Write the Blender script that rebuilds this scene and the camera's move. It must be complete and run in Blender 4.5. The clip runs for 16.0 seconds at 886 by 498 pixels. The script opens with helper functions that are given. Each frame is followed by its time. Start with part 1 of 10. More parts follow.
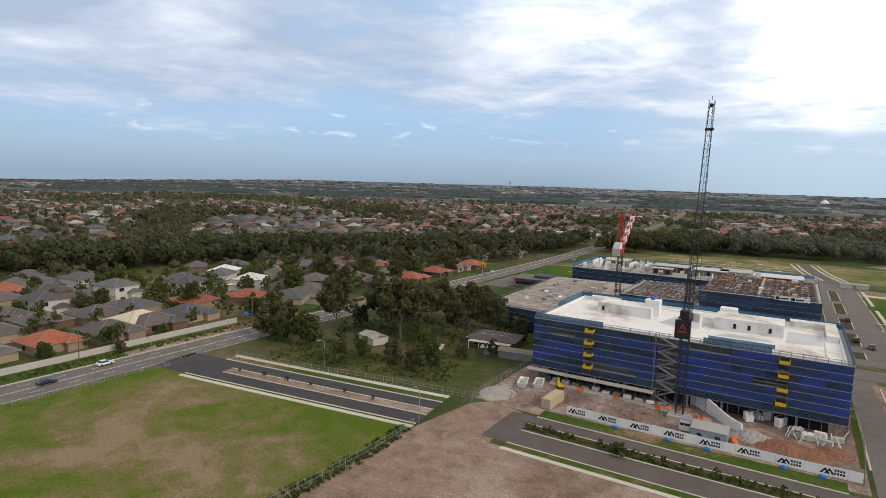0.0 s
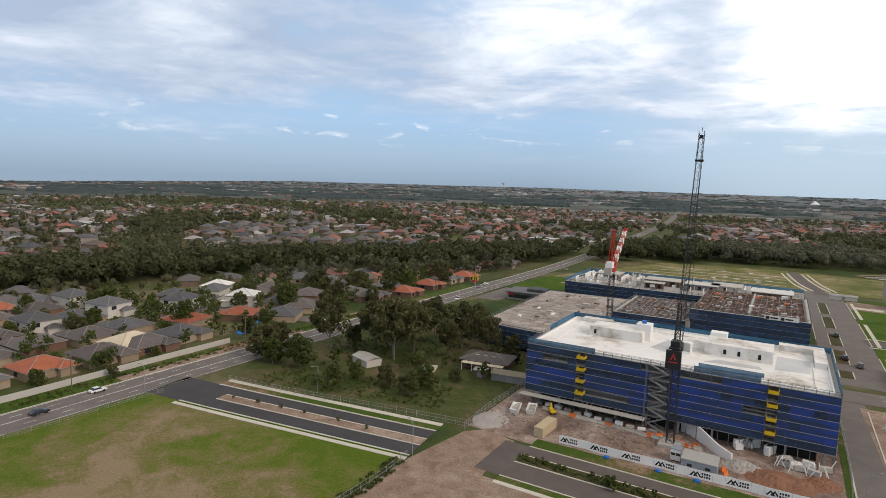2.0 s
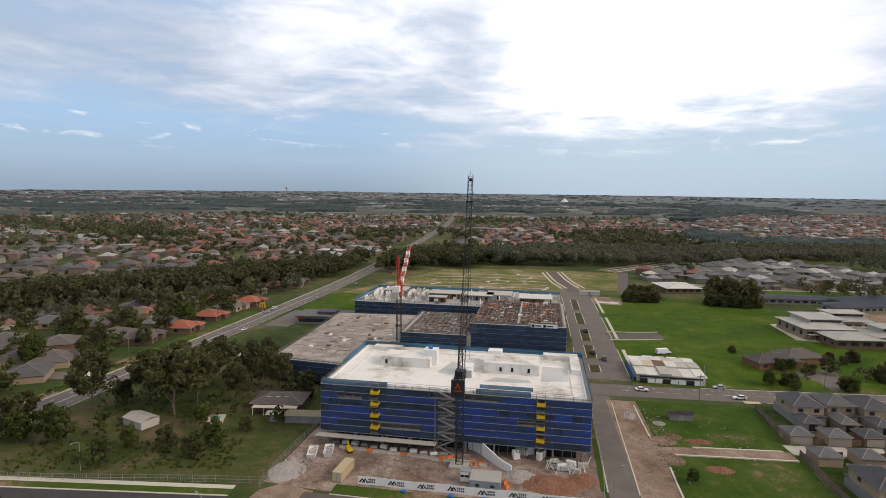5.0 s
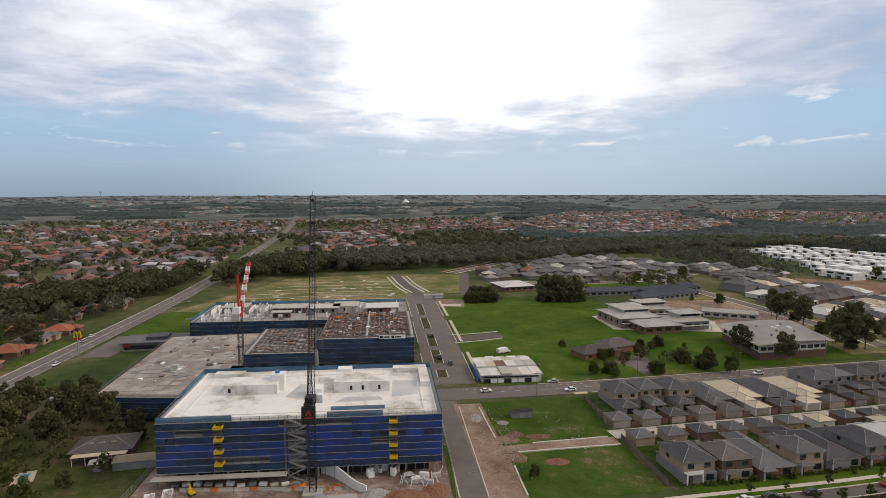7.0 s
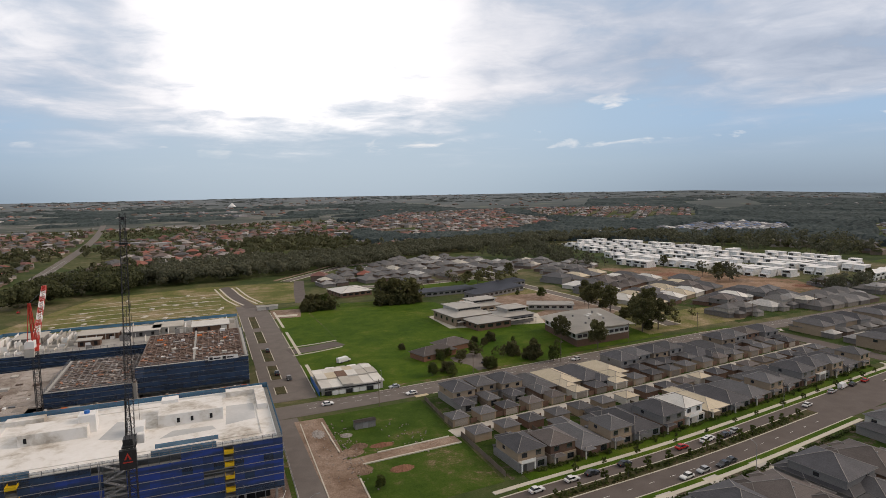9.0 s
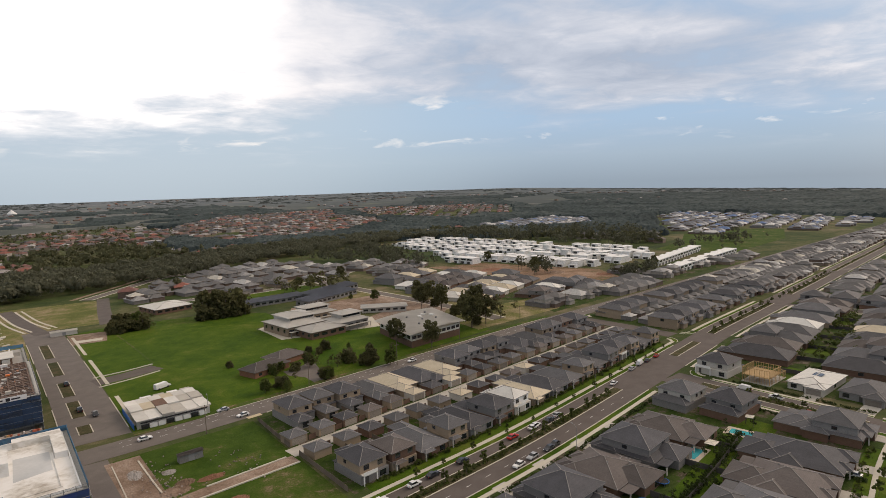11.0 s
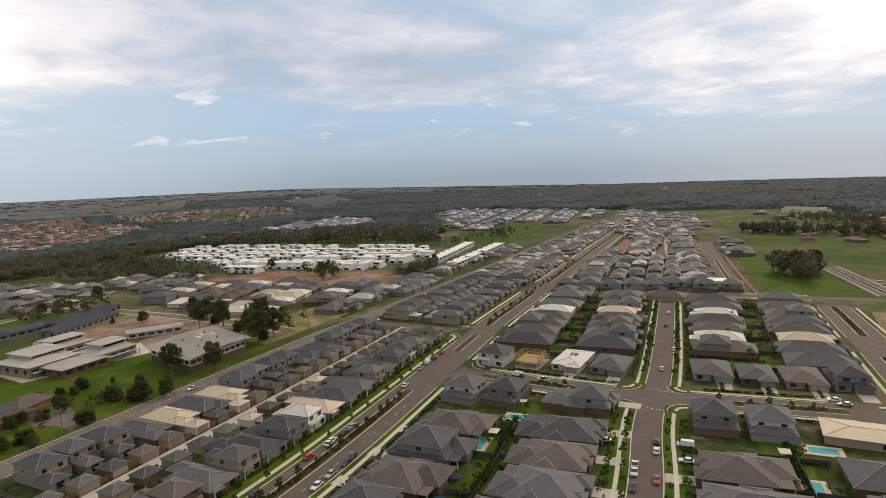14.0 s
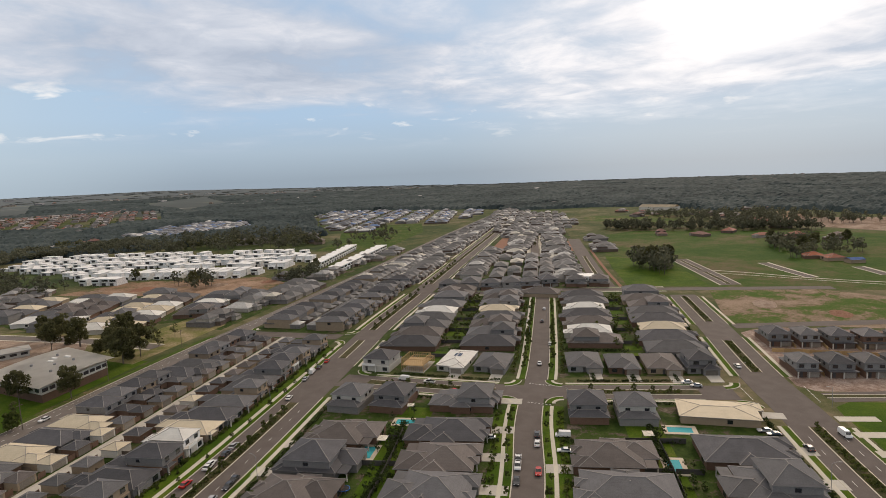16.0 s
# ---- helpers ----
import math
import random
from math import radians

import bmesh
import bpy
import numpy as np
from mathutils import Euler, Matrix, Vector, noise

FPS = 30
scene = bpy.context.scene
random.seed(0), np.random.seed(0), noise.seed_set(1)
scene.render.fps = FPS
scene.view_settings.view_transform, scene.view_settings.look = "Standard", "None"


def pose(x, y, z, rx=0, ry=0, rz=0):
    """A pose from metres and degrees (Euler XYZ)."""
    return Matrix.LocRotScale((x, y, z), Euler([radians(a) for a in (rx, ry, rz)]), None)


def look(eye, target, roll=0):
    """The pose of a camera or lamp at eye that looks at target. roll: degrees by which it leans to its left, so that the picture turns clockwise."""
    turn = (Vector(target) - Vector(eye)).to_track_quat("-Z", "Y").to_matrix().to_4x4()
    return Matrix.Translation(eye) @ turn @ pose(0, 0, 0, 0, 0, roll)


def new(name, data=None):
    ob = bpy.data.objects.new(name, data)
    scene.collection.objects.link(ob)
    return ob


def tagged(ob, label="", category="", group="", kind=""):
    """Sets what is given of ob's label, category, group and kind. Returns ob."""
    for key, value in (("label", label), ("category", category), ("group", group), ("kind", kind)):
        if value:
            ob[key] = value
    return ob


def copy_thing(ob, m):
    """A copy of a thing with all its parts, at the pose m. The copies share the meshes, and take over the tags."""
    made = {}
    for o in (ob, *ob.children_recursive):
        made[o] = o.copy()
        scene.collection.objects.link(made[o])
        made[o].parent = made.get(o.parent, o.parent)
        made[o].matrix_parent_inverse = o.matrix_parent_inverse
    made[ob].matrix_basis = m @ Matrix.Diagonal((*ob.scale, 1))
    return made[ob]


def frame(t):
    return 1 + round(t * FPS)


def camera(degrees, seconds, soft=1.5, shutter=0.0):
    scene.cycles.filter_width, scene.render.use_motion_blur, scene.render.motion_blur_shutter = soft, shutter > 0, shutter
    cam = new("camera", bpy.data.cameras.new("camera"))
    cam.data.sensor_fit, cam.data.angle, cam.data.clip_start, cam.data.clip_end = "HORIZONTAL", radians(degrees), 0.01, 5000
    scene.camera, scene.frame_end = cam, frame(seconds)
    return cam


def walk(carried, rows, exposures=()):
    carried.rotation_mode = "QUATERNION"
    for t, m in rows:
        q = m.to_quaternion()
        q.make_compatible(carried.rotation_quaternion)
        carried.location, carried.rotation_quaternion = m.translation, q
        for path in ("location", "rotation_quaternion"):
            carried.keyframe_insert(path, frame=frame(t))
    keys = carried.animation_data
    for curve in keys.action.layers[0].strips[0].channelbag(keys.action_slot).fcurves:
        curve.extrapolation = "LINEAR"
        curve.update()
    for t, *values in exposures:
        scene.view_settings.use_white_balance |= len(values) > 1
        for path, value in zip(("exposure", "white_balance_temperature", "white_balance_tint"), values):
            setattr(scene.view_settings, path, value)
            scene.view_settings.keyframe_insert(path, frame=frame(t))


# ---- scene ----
# ---------- camera ----------
cam = camera(74.0, 16.0, soft=0.6)
# seconds, place in metres, turn in degrees
PATH = [
    (0, 0.00, 0.00, 54.60, 83.654, -1.952, 31.017),
    (0.5, 0.04, -0.04, 56.31, 83.699, -1.886, 30.862),
    (1, 0.04, -0.11, 58.20, 83.667, -1.899, 30.678),
    (1.5, -0.06, -0.14, 60.14, 83.680, -1.901, 30.502),
    (2, -0.14, -0.16, 62.01, 83.707, -1.926, 30.352),
    (2.5, -0.01, -0.28, 63.93, 83.736, -1.889, 29.340),
    (3, 0.11, -0.29, 65.79, 83.849, -1.726, 26.621),
    (3.5, 0.08, -0.28, 67.59, 83.996, -1.557, 22.892),
    (4, -0.04, 0.00, 69.31, 84.146, -1.292, 18.444),
    (4.5, -0.09, 0.33, 70.95, 84.266, -1.018, 13.884),
    (7, -0.66, 0.38, 77.66, 84.527, 0.083, -5.568),
    (7.5, -0.49, 0.55, 78.42, 84.559, 0.395, -9.760),
    (8, -0.37, 0.93, 79.14, 84.560, 0.695, -13.830),
    (8.5, -0.43, 1.13, 79.80, 84.536, 0.914, -17.836),
    (9, -0.57, 1.32, 80.48, 84.468, 1.077, -21.671),
    (11.5, 0.64, 4.19, 83.77, 83.868, 2.041, -42.099),
    (12, 1.06, 4.58, 84.41, 83.751, 2.183, -45.669),
    (12.5, 1.29, 4.72, 85.14, 83.602, 2.317, -49.055),
    (13, 1.44, 4.79, 85.83, 83.448, 2.434, -52.288),
    (13.5, 1.58, 4.84, 86.47, 83.299, 2.514, -55.593),
    (14, 1.85, 4.99, 87.20, 83.147, 2.627, -59.090),
    (14.5, 1.85, 4.91, 87.90, 82.995, 2.702, -62.285),
    (15, 1.95, 4.97, 88.54, 82.855, 2.737, -65.400),
    (15.5, 1.96, 5.01, 89.07, 82.698, 2.774, -68.717),
    (16, 1.86, 5.21, 89.51, 82.612, 2.786, -70.633),
]
walk(cam, [(t, pose(x, y, z, a, b, c)) for t, x, y, z, a, b, c in PATH],
     exposures=((0, 0.18, 6200, 10), (5, 0.13, 6350, 11.5), (9, -0.05, 6550, 13), (13, 0.12, 6900, 13.5), (16, 0.10, 6800, 12.5)))

# ---------- sky and sun ----------
SUN_AZ = radians(98)       # clockwise from +y
SUN_EL = radians(32)
world = bpy.data.worlds.new("sky")
scene.world = world
world.use_nodes = True


class Nodes:
    """Short spelling for node trees."""

    def __init__(self, tree):
        self.tree = tree
        tree.nodes.clear()

    def add(self, kind, **sockets):
        n = self.tree.nodes.new(kind)
        for k, v in sockets.items():
            self.put(n, k, v)
        return n

    def put(self, n, key, v):
        s = n.inputs[int(key[1:])] if key[0] == "i" and key[1:].isdigit() else n.inputs[key.replace("_", " ")]
        if isinstance(v, bpy.types.NodeSocket):
            self.tree.links.new(v, s)
        else:
            s.default_value = v

    def math(self, op, a, b=0.0, clamp=False):
        n = self.add("ShaderNodeMath", i0=a, i1=b)
        n.operation, n.use_clamp = op, clamp
        return n.outputs[0]

    def noise(self, vec, scale, detail=4.0, rough=0.55, distort=0.0):
        n = self.add("ShaderNodeTexNoise", Vector=vec, Scale=scale, Detail=detail, Roughness=rough, Distortion=distort)
        return n.outputs["Fac"]

    def ramp(self, fac, stops):
        n = self.add("ShaderNodeValToRGB", Fac=fac)
        e = n.color_ramp.elements
        while len(e) < len(stops):
            e.new(0.5)
        for el, (p, c) in zip(e, stops):
            el.position = p
            el.color = (*c, 1) if not isinstance(c, (int, float)) else (c, c, c, 1)
        return n.outputs["Color"]

    def mix(self, fac, a, b, how="MIX"):
        n = self.add("ShaderNodeMix")
        n.data_type, n.blend_type = "RGBA", how
        for s, v in ((n.inputs[0], fac), (n.inputs[6], a), (n.inputs[7], b)):
            if isinstance(v, bpy.types.NodeSocket):
                self.tree.links.new(v, s)
            elif isinstance(v, (int, float)):
                s.default_value = v if s == n.inputs[0] else (v, v, v, 1)
            else:
                s.default_value = (*v, 1)
        return n.outputs[2]


def lobe(N, direction, az, el, inner, outer):
    """1 towards a direction of the sky, falling to 0 over an angle."""
    v = (math.sin(az) * math.cos(el), math.cos(az) * math.cos(el), math.sin(el))
    d = N.add("ShaderNodeVectorMath", i0=direction, i1=v)
    d.operation = "DOT_PRODUCT"
    m = N.add("ShaderNodeMapRange", Value=d.outputs["Value"])
    m.interpolation_type = "SMOOTHSTEP"
    m.inputs["From Min"].default_value = math.cos(outer)
    m.inputs["From Max"].default_value = math.cos(inner)
    return m.outputs[0]


N = Nodes(world.node_tree)
sky = N.add("ShaderNodeTexSky")
sky.sky_type, sky.sun_disc = "NISHITA", False
sky.sun_elevation, sky.sun_rotation = SUN_EL, SUN_AZ
sky.air_density, sky.dust_density = 1.0, 0.5
way = N.add("ShaderNodeTexCoord").outputs["Generated"]
xyz = N.add("ShaderNodeSeparateXYZ", Vector=way)
up = N.math("MAXIMUM", xyz.outputs["Z"], 0.0)
high = N.math("ADD", up, 0.09)
plane = N.add("ShaderNodeCombineXYZ", X=N.math("DIVIDE", xyz.outputs["X"], high), Y=N.math("DIVIDE", xyz.outputs["Y"], high), Z=0.0)
plane = plane.outputs[0]
# broad cloud masses with soft wisps, drawn out by perspective, over a blue band and a grey-blue horizon
mass = N.noise(plane, 0.33, 5.0, 0.5, 0.25)
deck = N.noise(plane, 0.9, 8.0, 0.55, 0.3)
wisps = N.noise(plane, 2.6, 7.0, 0.6, 0.6)
cover = N.math("ADD", N.math("MULTIPLY", mass, 0.5), N.math("ADD", N.math("MULTIPLY", deck, 0.35), N.math("MULTIPLY", wisps, 0.15)))
sun_glow = lobe(N, way, radians(98), radians(18), radians(1), radians(11))
sun_wide = lobe(N, way, radians(98), radians(20), radians(4), radians(34))
opening = lobe(N, way, radians(9), radians(16), radians(2), radians(18))
open_wide = lobe(N, way, radians(10), radians(18), radians(6), radians(30))
left_bright = N.math("MULTIPLY", lobe(N, way, radians(-20), radians(21), radians(2), radians(16)), 0.55)
lit = N.math("MAXIMUM", N.math("MAXIMUM", sun_glow, opening), left_bright)
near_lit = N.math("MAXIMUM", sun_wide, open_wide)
height = N.ramp(up, [(0.03, 0.0), (0.10, 0.55), (0.20, 1.0)])
cover = N.math("ADD", cover, N.math("ADD", N.math("MULTIPLY", lit, 0.05), N.math("MULTIPLY", N.math("SUBTRACT", height, 0.6), 0.16)))
mask = N.ramp(cover, [(0.43, 0.0), (0.57, 1.0)])
tone = N.math("ADD", N.math("MULTIPLY", deck, 0.55), N.math("ADD", N.math("MULTIPLY", wisps, 0.25), N.math("MULTIPLY", near_lit, 0.14)))
shade = N.ramp(tone, [(0.35, (0.40, 0.47, 0.58)), (0.45, (0.545, 0.605, 0.70)), (0.60, (0.90, 0.905, 0.93))])
glow_fac = N.math("MULTIPLY", lit, N.ramp(cover, [(0.46, 0.0), (0.60, 1.0)]), True)
cloud = N.mix(glow_fac, shade, (1.35, 1.32, 1.28))
blue = N.ramp(up, [(0.0, (0.268, 0.352, 0.44)), (0.045, (0.352, 0.462, 0.575)), (0.10, (0.365, 0.52, 0.70)), (0.25, (0.36, 0.54, 0.76))])
# pale veil under the bright openings, and a few small sunlit clouds low down
blue = N.mix(N.math("MULTIPLY", near_lit, 0.5), blue, (0.60, 0.655, 0.70))
low_light = lobe(N, way, radians(14), radians(2), radians(4), radians(36))
blue = N.mix(N.math("MULTIPLY", low_light, 0.5), blue, (0.50, 0.625, 0.715))
low = N.add("ShaderNodeCombineXYZ", X=N.math("MULTIPLY", N.math("ARCTAN2", xyz.outputs["X"], xyz.outputs["Y"]), 13.0), Y=N.math("MULTIPLY", up, 50.0), Z=1.7).outputs[0]
puff = N.math("MULTIPLY", N.ramp(N.noise(low, 0.95, 4.5, 0.55, 0.4), [(0.62, 0.0), (0.76, 1.0)]), N.ramp(up, [(0.05, 0.0), (0.08, 1.0), (0.15, 1.0), (0.19, 0.0)]))
blue = N.mix(N.math("MULTIPLY", puff, 0.75), blue, (0.98, 0.96, 0.93))
deckcol = N.mix(N.math("MULTIPLY", mask, N.ramp(up, [(0.035, 0.0), (0.12, 1.0)])), blue, cloud)
# unseen warm sky overhead, added to warm the light on the ground
deckcol = N.mix(N.ramp(up, [(0.40, 0.0), (0.60, 1.0)]), deckcol, (0.70, 0.665, 0.62))
back_sky = N.add("ShaderNodeBackground", Color=sky.outputs[0], Strength=0.003)
back_cloud = N.add("ShaderNodeBackground", Color=deckcol, Strength=1.0)
both = N.add("ShaderNodeAddShader", i0=back_sky.outputs[0], i1=back_cloud.outputs[0])
N.add("ShaderNodeOutputWorld", Surface=both.outputs[0])

sun = new("sun", bpy.data.lights.new("sun", "SUN"))
sun.data.energy, sun.data.angle, sun.data.color = 1.7, radians(20), (1.0, 0.82, 0.66)
sun.matrix_world = look((0, 0, 0), (-math.sin(SUN_AZ) * math.cos(SUN_EL), -math.cos(SUN_AZ) * math.cos(SUN_EL), -math.sin(SUN_EL)))

# ---------- materials ----------
MATS = {}


def material(name, dark, light, scale=1.0, rough=0.8, metal=0.0, bump=0.0, bump_scale=8.0, vary=0.0, stain=0.25, spec=0.3, island=False):
    """Two-scale mottled surface between two colours. vary: how much each object, or loose piece, differs."""
    m = bpy.data.materials.new(name)
    m.use_nodes = True
    N = Nodes(m.node_tree)
    pos = N.add("ShaderNodeNewGeometry").outputs["Position"]
    fine = N.noise(pos, scale * 6, 5, 0.6)
    broad = N.noise(pos, scale * 0.35, 4, 0.55, 0.4)
    f = N.math("ADD", N.math("MULTIPLY", fine, 1 - stain), N.math("MULTIPLY", broad, stain))
    col = N.ramp(f, [(0.30, dark), (0.70, light)])
    if vary:
        r = N.add("ShaderNodeNewGeometry").outputs["Random Per Island"] if island else N.add("ShaderNodeObjectInfo").outputs["Random"]
        k = N.math("ADD", N.math("MULTIPLY", r, 2 * vary), 1 - vary)
        g = N.add("ShaderNodeCombineColor", Red=k, Green=k, Blue=k).outputs[0]
        col = N.mix(1.0, col, g, "MULTIPLY")
    b = N.add("ShaderNodeBsdfPrincipled", Base_Color=col, Roughness=rough, Metallic=metal)
    b.inputs["Specular IOR Level"].default_value = spec
    if bump:
        h = N.noise(pos, bump_scale, 5, 0.6)
        bn = N.add("ShaderNodeBump", Strength=bump, Distance=0.1, Height=h)
        N.put(b, "Normal", bn.outputs[0])
    N.add("ShaderNodeOutputMaterial", Surface=b.outputs[0])
    MATS[name] = m
    return m


def ground_material(name, stops, scales, rough=0.95, bump=0.4, bump_scale=1.2, worn=None, grain=True):
    """Ground with patches: a broad noise, broken up by a finer one, picks the colour; worn: place and size of a dry middle."""
    m = bpy.data.materials.new(name)
    m.use_nodes = True
    N = Nodes(m.node_tree)
    pos = N.add("ShaderNodeNewGeometry").outputs["Position"]
    a, b, c = (N.noise(pos, s, 6, 0.6, 0.6) for s in scales)
    f = N.math("ADD", N.math("ADD", N.math("MULTIPLY", a, 0.5), N.math("MULTIPLY", b, 0.3)), N.math("MULTIPLY", c, 0.2))
    if worn:
        wx, wy, wr, ws = worn
        q = N.add("ShaderNodeSeparateXYZ", Vector=pos)
        u = N.math("DIVIDE", N.math("SUBTRACT", q.outputs["X"], wx), wr)
        v = N.math("DIVIDE", N.math("SUBTRACT", q.outputs["Y"], wy), ws)
        far = N.math("SQRT", N.math("ADD", N.math("MULTIPLY", u, u), N.math("MULTIPLY", v, v)))
        f = N.math("ADD", f, N.math("MULTIPLY", N.math("SUBTRACT", 1.0, N.math("MINIMUM", far, 1.9)), 0.075))
    col = N.ramp(f, stops)
    grit = N.ramp(N.noise(pos, 2.3, 3, 0.75), [(0.3, 0.72), (0.7, 1.22)])
    if grain:
        col = N.mix(1.0, col, grit, "MULTIPLY")
    s = N.add("ShaderNodeBsdfPrincipled", Base_Color=col, Roughness=rough)
    s.inputs["Specular IOR Level"].default_value = 0.1
    bn = N.add("ShaderNodeBump", Strength=bump, Distance=0.25, Height=N.noise(pos, bump_scale, 6, 0.7))
    N.put(s, "Normal", bn.outputs[0])
    N.add("ShaderNodeOutputMaterial", Surface=s.outputs[0])
    MATS[name] = m
    return m


def roof_material(name, dark, light, vary=0.25, island=False, rough=0.75, course=0.33):
    """Courses of roof tiles, told by height, with lichen and wear."""
    m = bpy.data.materials.new(name)
    m.use_nodes = True
    N = Nodes(m.node_tree)
    pos = N.add("ShaderNodeNewGeometry").outputs["Position"]
    z = N.add("ShaderNodeSeparateXYZ", Vector=pos).outputs["Z"]
    saw = N.math("FRACT", N.math("MULTIPLY", z, 1.0 / (course * 0.38)))
    f = N.math("ADD", N.math("MULTIPLY", N.noise(pos, 3.0, 4, 0.6), 0.6), N.math("MULTIPLY", N.noise(pos, 0.35, 3, 0.5), 0.4))
    col = N.ramp(f, [(0.3, dark), (0.7, light)])
    r = N.add("ShaderNodeNewGeometry").outputs["Random Per Island"] if island else N.add("ShaderNodeObjectInfo").outputs["Random"]
    k = N.math("ADD", N.math("MULTIPLY", r, 2 * vary), 1 - vary)
    col = N.mix(1.0, col, N.add("ShaderNodeCombineColor", Red=k, Green=k, Blue=k).outputs[0], "MULTIPLY")
    line = N.ramp(saw, [(0.0, 0.86 if course < 0.5 else 0.93), (0.25, 1.0), (1.0, 1.0)])
    band = N.math("FRACT", N.math("MULTIPLY", z, 2.6))
    if course < 0.5:
        line = N.mix(1.0, line, N.ramp(band, [(0.0, 0.93), (0.35, 1.02), (1.0, 1.0)]), "MULTIPLY")
    col = N.mix(1.0, col, line, "MULTIPLY")
    s = N.add("ShaderNodeBsdfPrincipled", Base_Color=col, Roughness=rough)
    s.inputs["Specular IOR Level"].default_value = 0.3
    bn = N.add("ShaderNodeBump", Strength=0.2, Distance=0.05, Height=saw)
    N.put(s, "Normal", bn.outputs[0])
    N.add("ShaderNodeOutputMaterial", Surface=s.outputs[0])
    MATS[name] = m
    return m


def leaf_material(name, dark, light, island=True):
    m = bpy.data.materials.new(name)
    m.use_nodes = True
    N = Nodes(m.node_tree)
    r = N.add("ShaderNodeNewGeometry").outputs["Random Per Island"]
    o = N.add("ShaderNodeObjectInfo").outputs["Random"]
    pos = N.add("ShaderNodeNewGeometry").outputs["Position"]
    f = N.math("ADD", N.math("MULTIPLY", r, 0.45), N.math("ADD", N.math("MULTIPLY", o, 0.25), N.math("MULTIPLY", N.noise(pos, 0.06, 3), 0.4)))
    col = N.ramp(f, [(0.15, dark), (0.85, light)])
    s = N.add("ShaderNodeBsdfPrincipled", Base_Color=col, Roughness=0.7)
    s.inputs["Specular IOR Level"].default_value = 0.2
    t = N.add("ShaderNodeBsdfTranslucent", Color=col)
    mx = N.add("ShaderNodeMixShader", i0=0.42, i1=s.outputs[0], i2=t.outputs[0])
    N.add("ShaderNodeOutputMaterial", Surface=mx.outputs[0])
    MATS[name] = m
    return m


def palette_material(name, colours, rough=0.8):
    """Each loose piece takes one of several colours."""
    m = bpy.data.materials.new(name)
    m.use_nodes = True
    N = Nodes(m.node_tree)
    r = N.add("ShaderNodeNewGeometry").outputs["Random Per Island"]
    n = N.add("ShaderNodeValToRGB", Fac=r)
    n.color_ramp.interpolation = "CONSTANT"
    e = n.color_ramp.elements
    while len(e) < len(colours):
        e.new(0.5)
    for i, (el, c) in enumerate(zip(e, colours)):
        el.position, el.color = i / len(colours), (*c, 1)
    pos = N.add("ShaderNodeNewGeometry").outputs["Position"]
    g = N.ramp(N.noise(pos, 0.8, 4), [(0.3, 0.75), (0.7, 1.15)])
    col = N.mix(1.0, n.outputs[0], g, "MULTIPLY")
    s = N.add("ShaderNodeBsdfPrincipled", Base_Color=col, Roughness=rough)
    N.add("ShaderNodeOutputMaterial", Surface=s.outputs[0])
    MATS[name] = m
    return m


def distance_material(name):
    """Far country in long bands lying across the view: woods, built-up ground and open fields, with haze painted in
    towards the horizon.
    """
    m = bpy.data.materials.new(name)
    m.use_nodes = True
    N = Nodes(m.node_tree)
    pos = N.add("ShaderNodeNewGeometry").outputs["Position"]
    q = N.add("ShaderNodeSeparateXYZ", Vector=pos)
    x, y = q.outputs["X"], q.outputs["Y"]
    out = N.math("SQRT", N.math("ADD", N.math("MULTIPLY", x, x), N.math("MULTIPLY", y, y)))
    az = N.math("ARCTAN2", x, y)
    def bands(across, deep, seed):
        return N.add("ShaderNodeCombineXYZ", X=N.math("MULTIPLY", az, across), Y=N.math("DIVIDE", out, deep), Z=seed).outputs[0]
    woods = N.noise(bands(9.0, 210.0, 0.0), 1.0, 6, 0.6, 0.3)
    east = N.ramp(N.math("ADD", N.math("MULTIPLY", az, 0.3), 0.5), [(0.26, 0.10), (0.42, 0.0), (0.54, 0.01), (0.62, 0.07), (0.72, 0.10), (0.86, 0.16)])
    f = N.math("ADD", woods, east)
    col = N.ramp(f, [(0.36, (0.185, 0.175, 0.162)), (0.43, (0.150, 0.148, 0.132)), (0.49, (0.094, 0.102, 0.090)), (0.62, (0.066, 0.076, 0.070))])
    field = N.ramp(N.noise(bands(14.0, 260.0, 7.0), 1.0, 3, 0.5), [(0.60, 0.0), (0.66, 0.75)])
    col = N.mix(field, col, (0.150, 0.165, 0.105))
    speck = N.ramp(N.noise(bands(210.0, 22.0, 3.0), 1.0, 2, 0.5), [(0.62, 0.0), (0.70, 1.0)])
    built = N.ramp(f, [(0.40, 1.0), (0.52, 0.0)])
    col = N.mix(N.math("MULTIPLY", speck, built), col, (0.42, 0.39, 0.37))
    # distance haze put into the colour: more blue-grey the farther out
    haze_fac = N.ramp(N.math("DIVIDE", out, 5000.0), [(0.42, 0.0), (0.92, 0.72)])
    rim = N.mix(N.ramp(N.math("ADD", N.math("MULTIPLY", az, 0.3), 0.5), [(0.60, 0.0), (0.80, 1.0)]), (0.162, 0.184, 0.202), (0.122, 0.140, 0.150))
    col = N.mix(haze_fac, col, rim)
    s = N.add("ShaderNodeBsdfPrincipled", Base_Color=col, Roughness=0.95)
    s.inputs["Specular IOR Level"].default_value = 0.05
    N.add("ShaderNodeOutputMaterial", Surface=s.outputs[0])
    MATS[name] = m
    return m


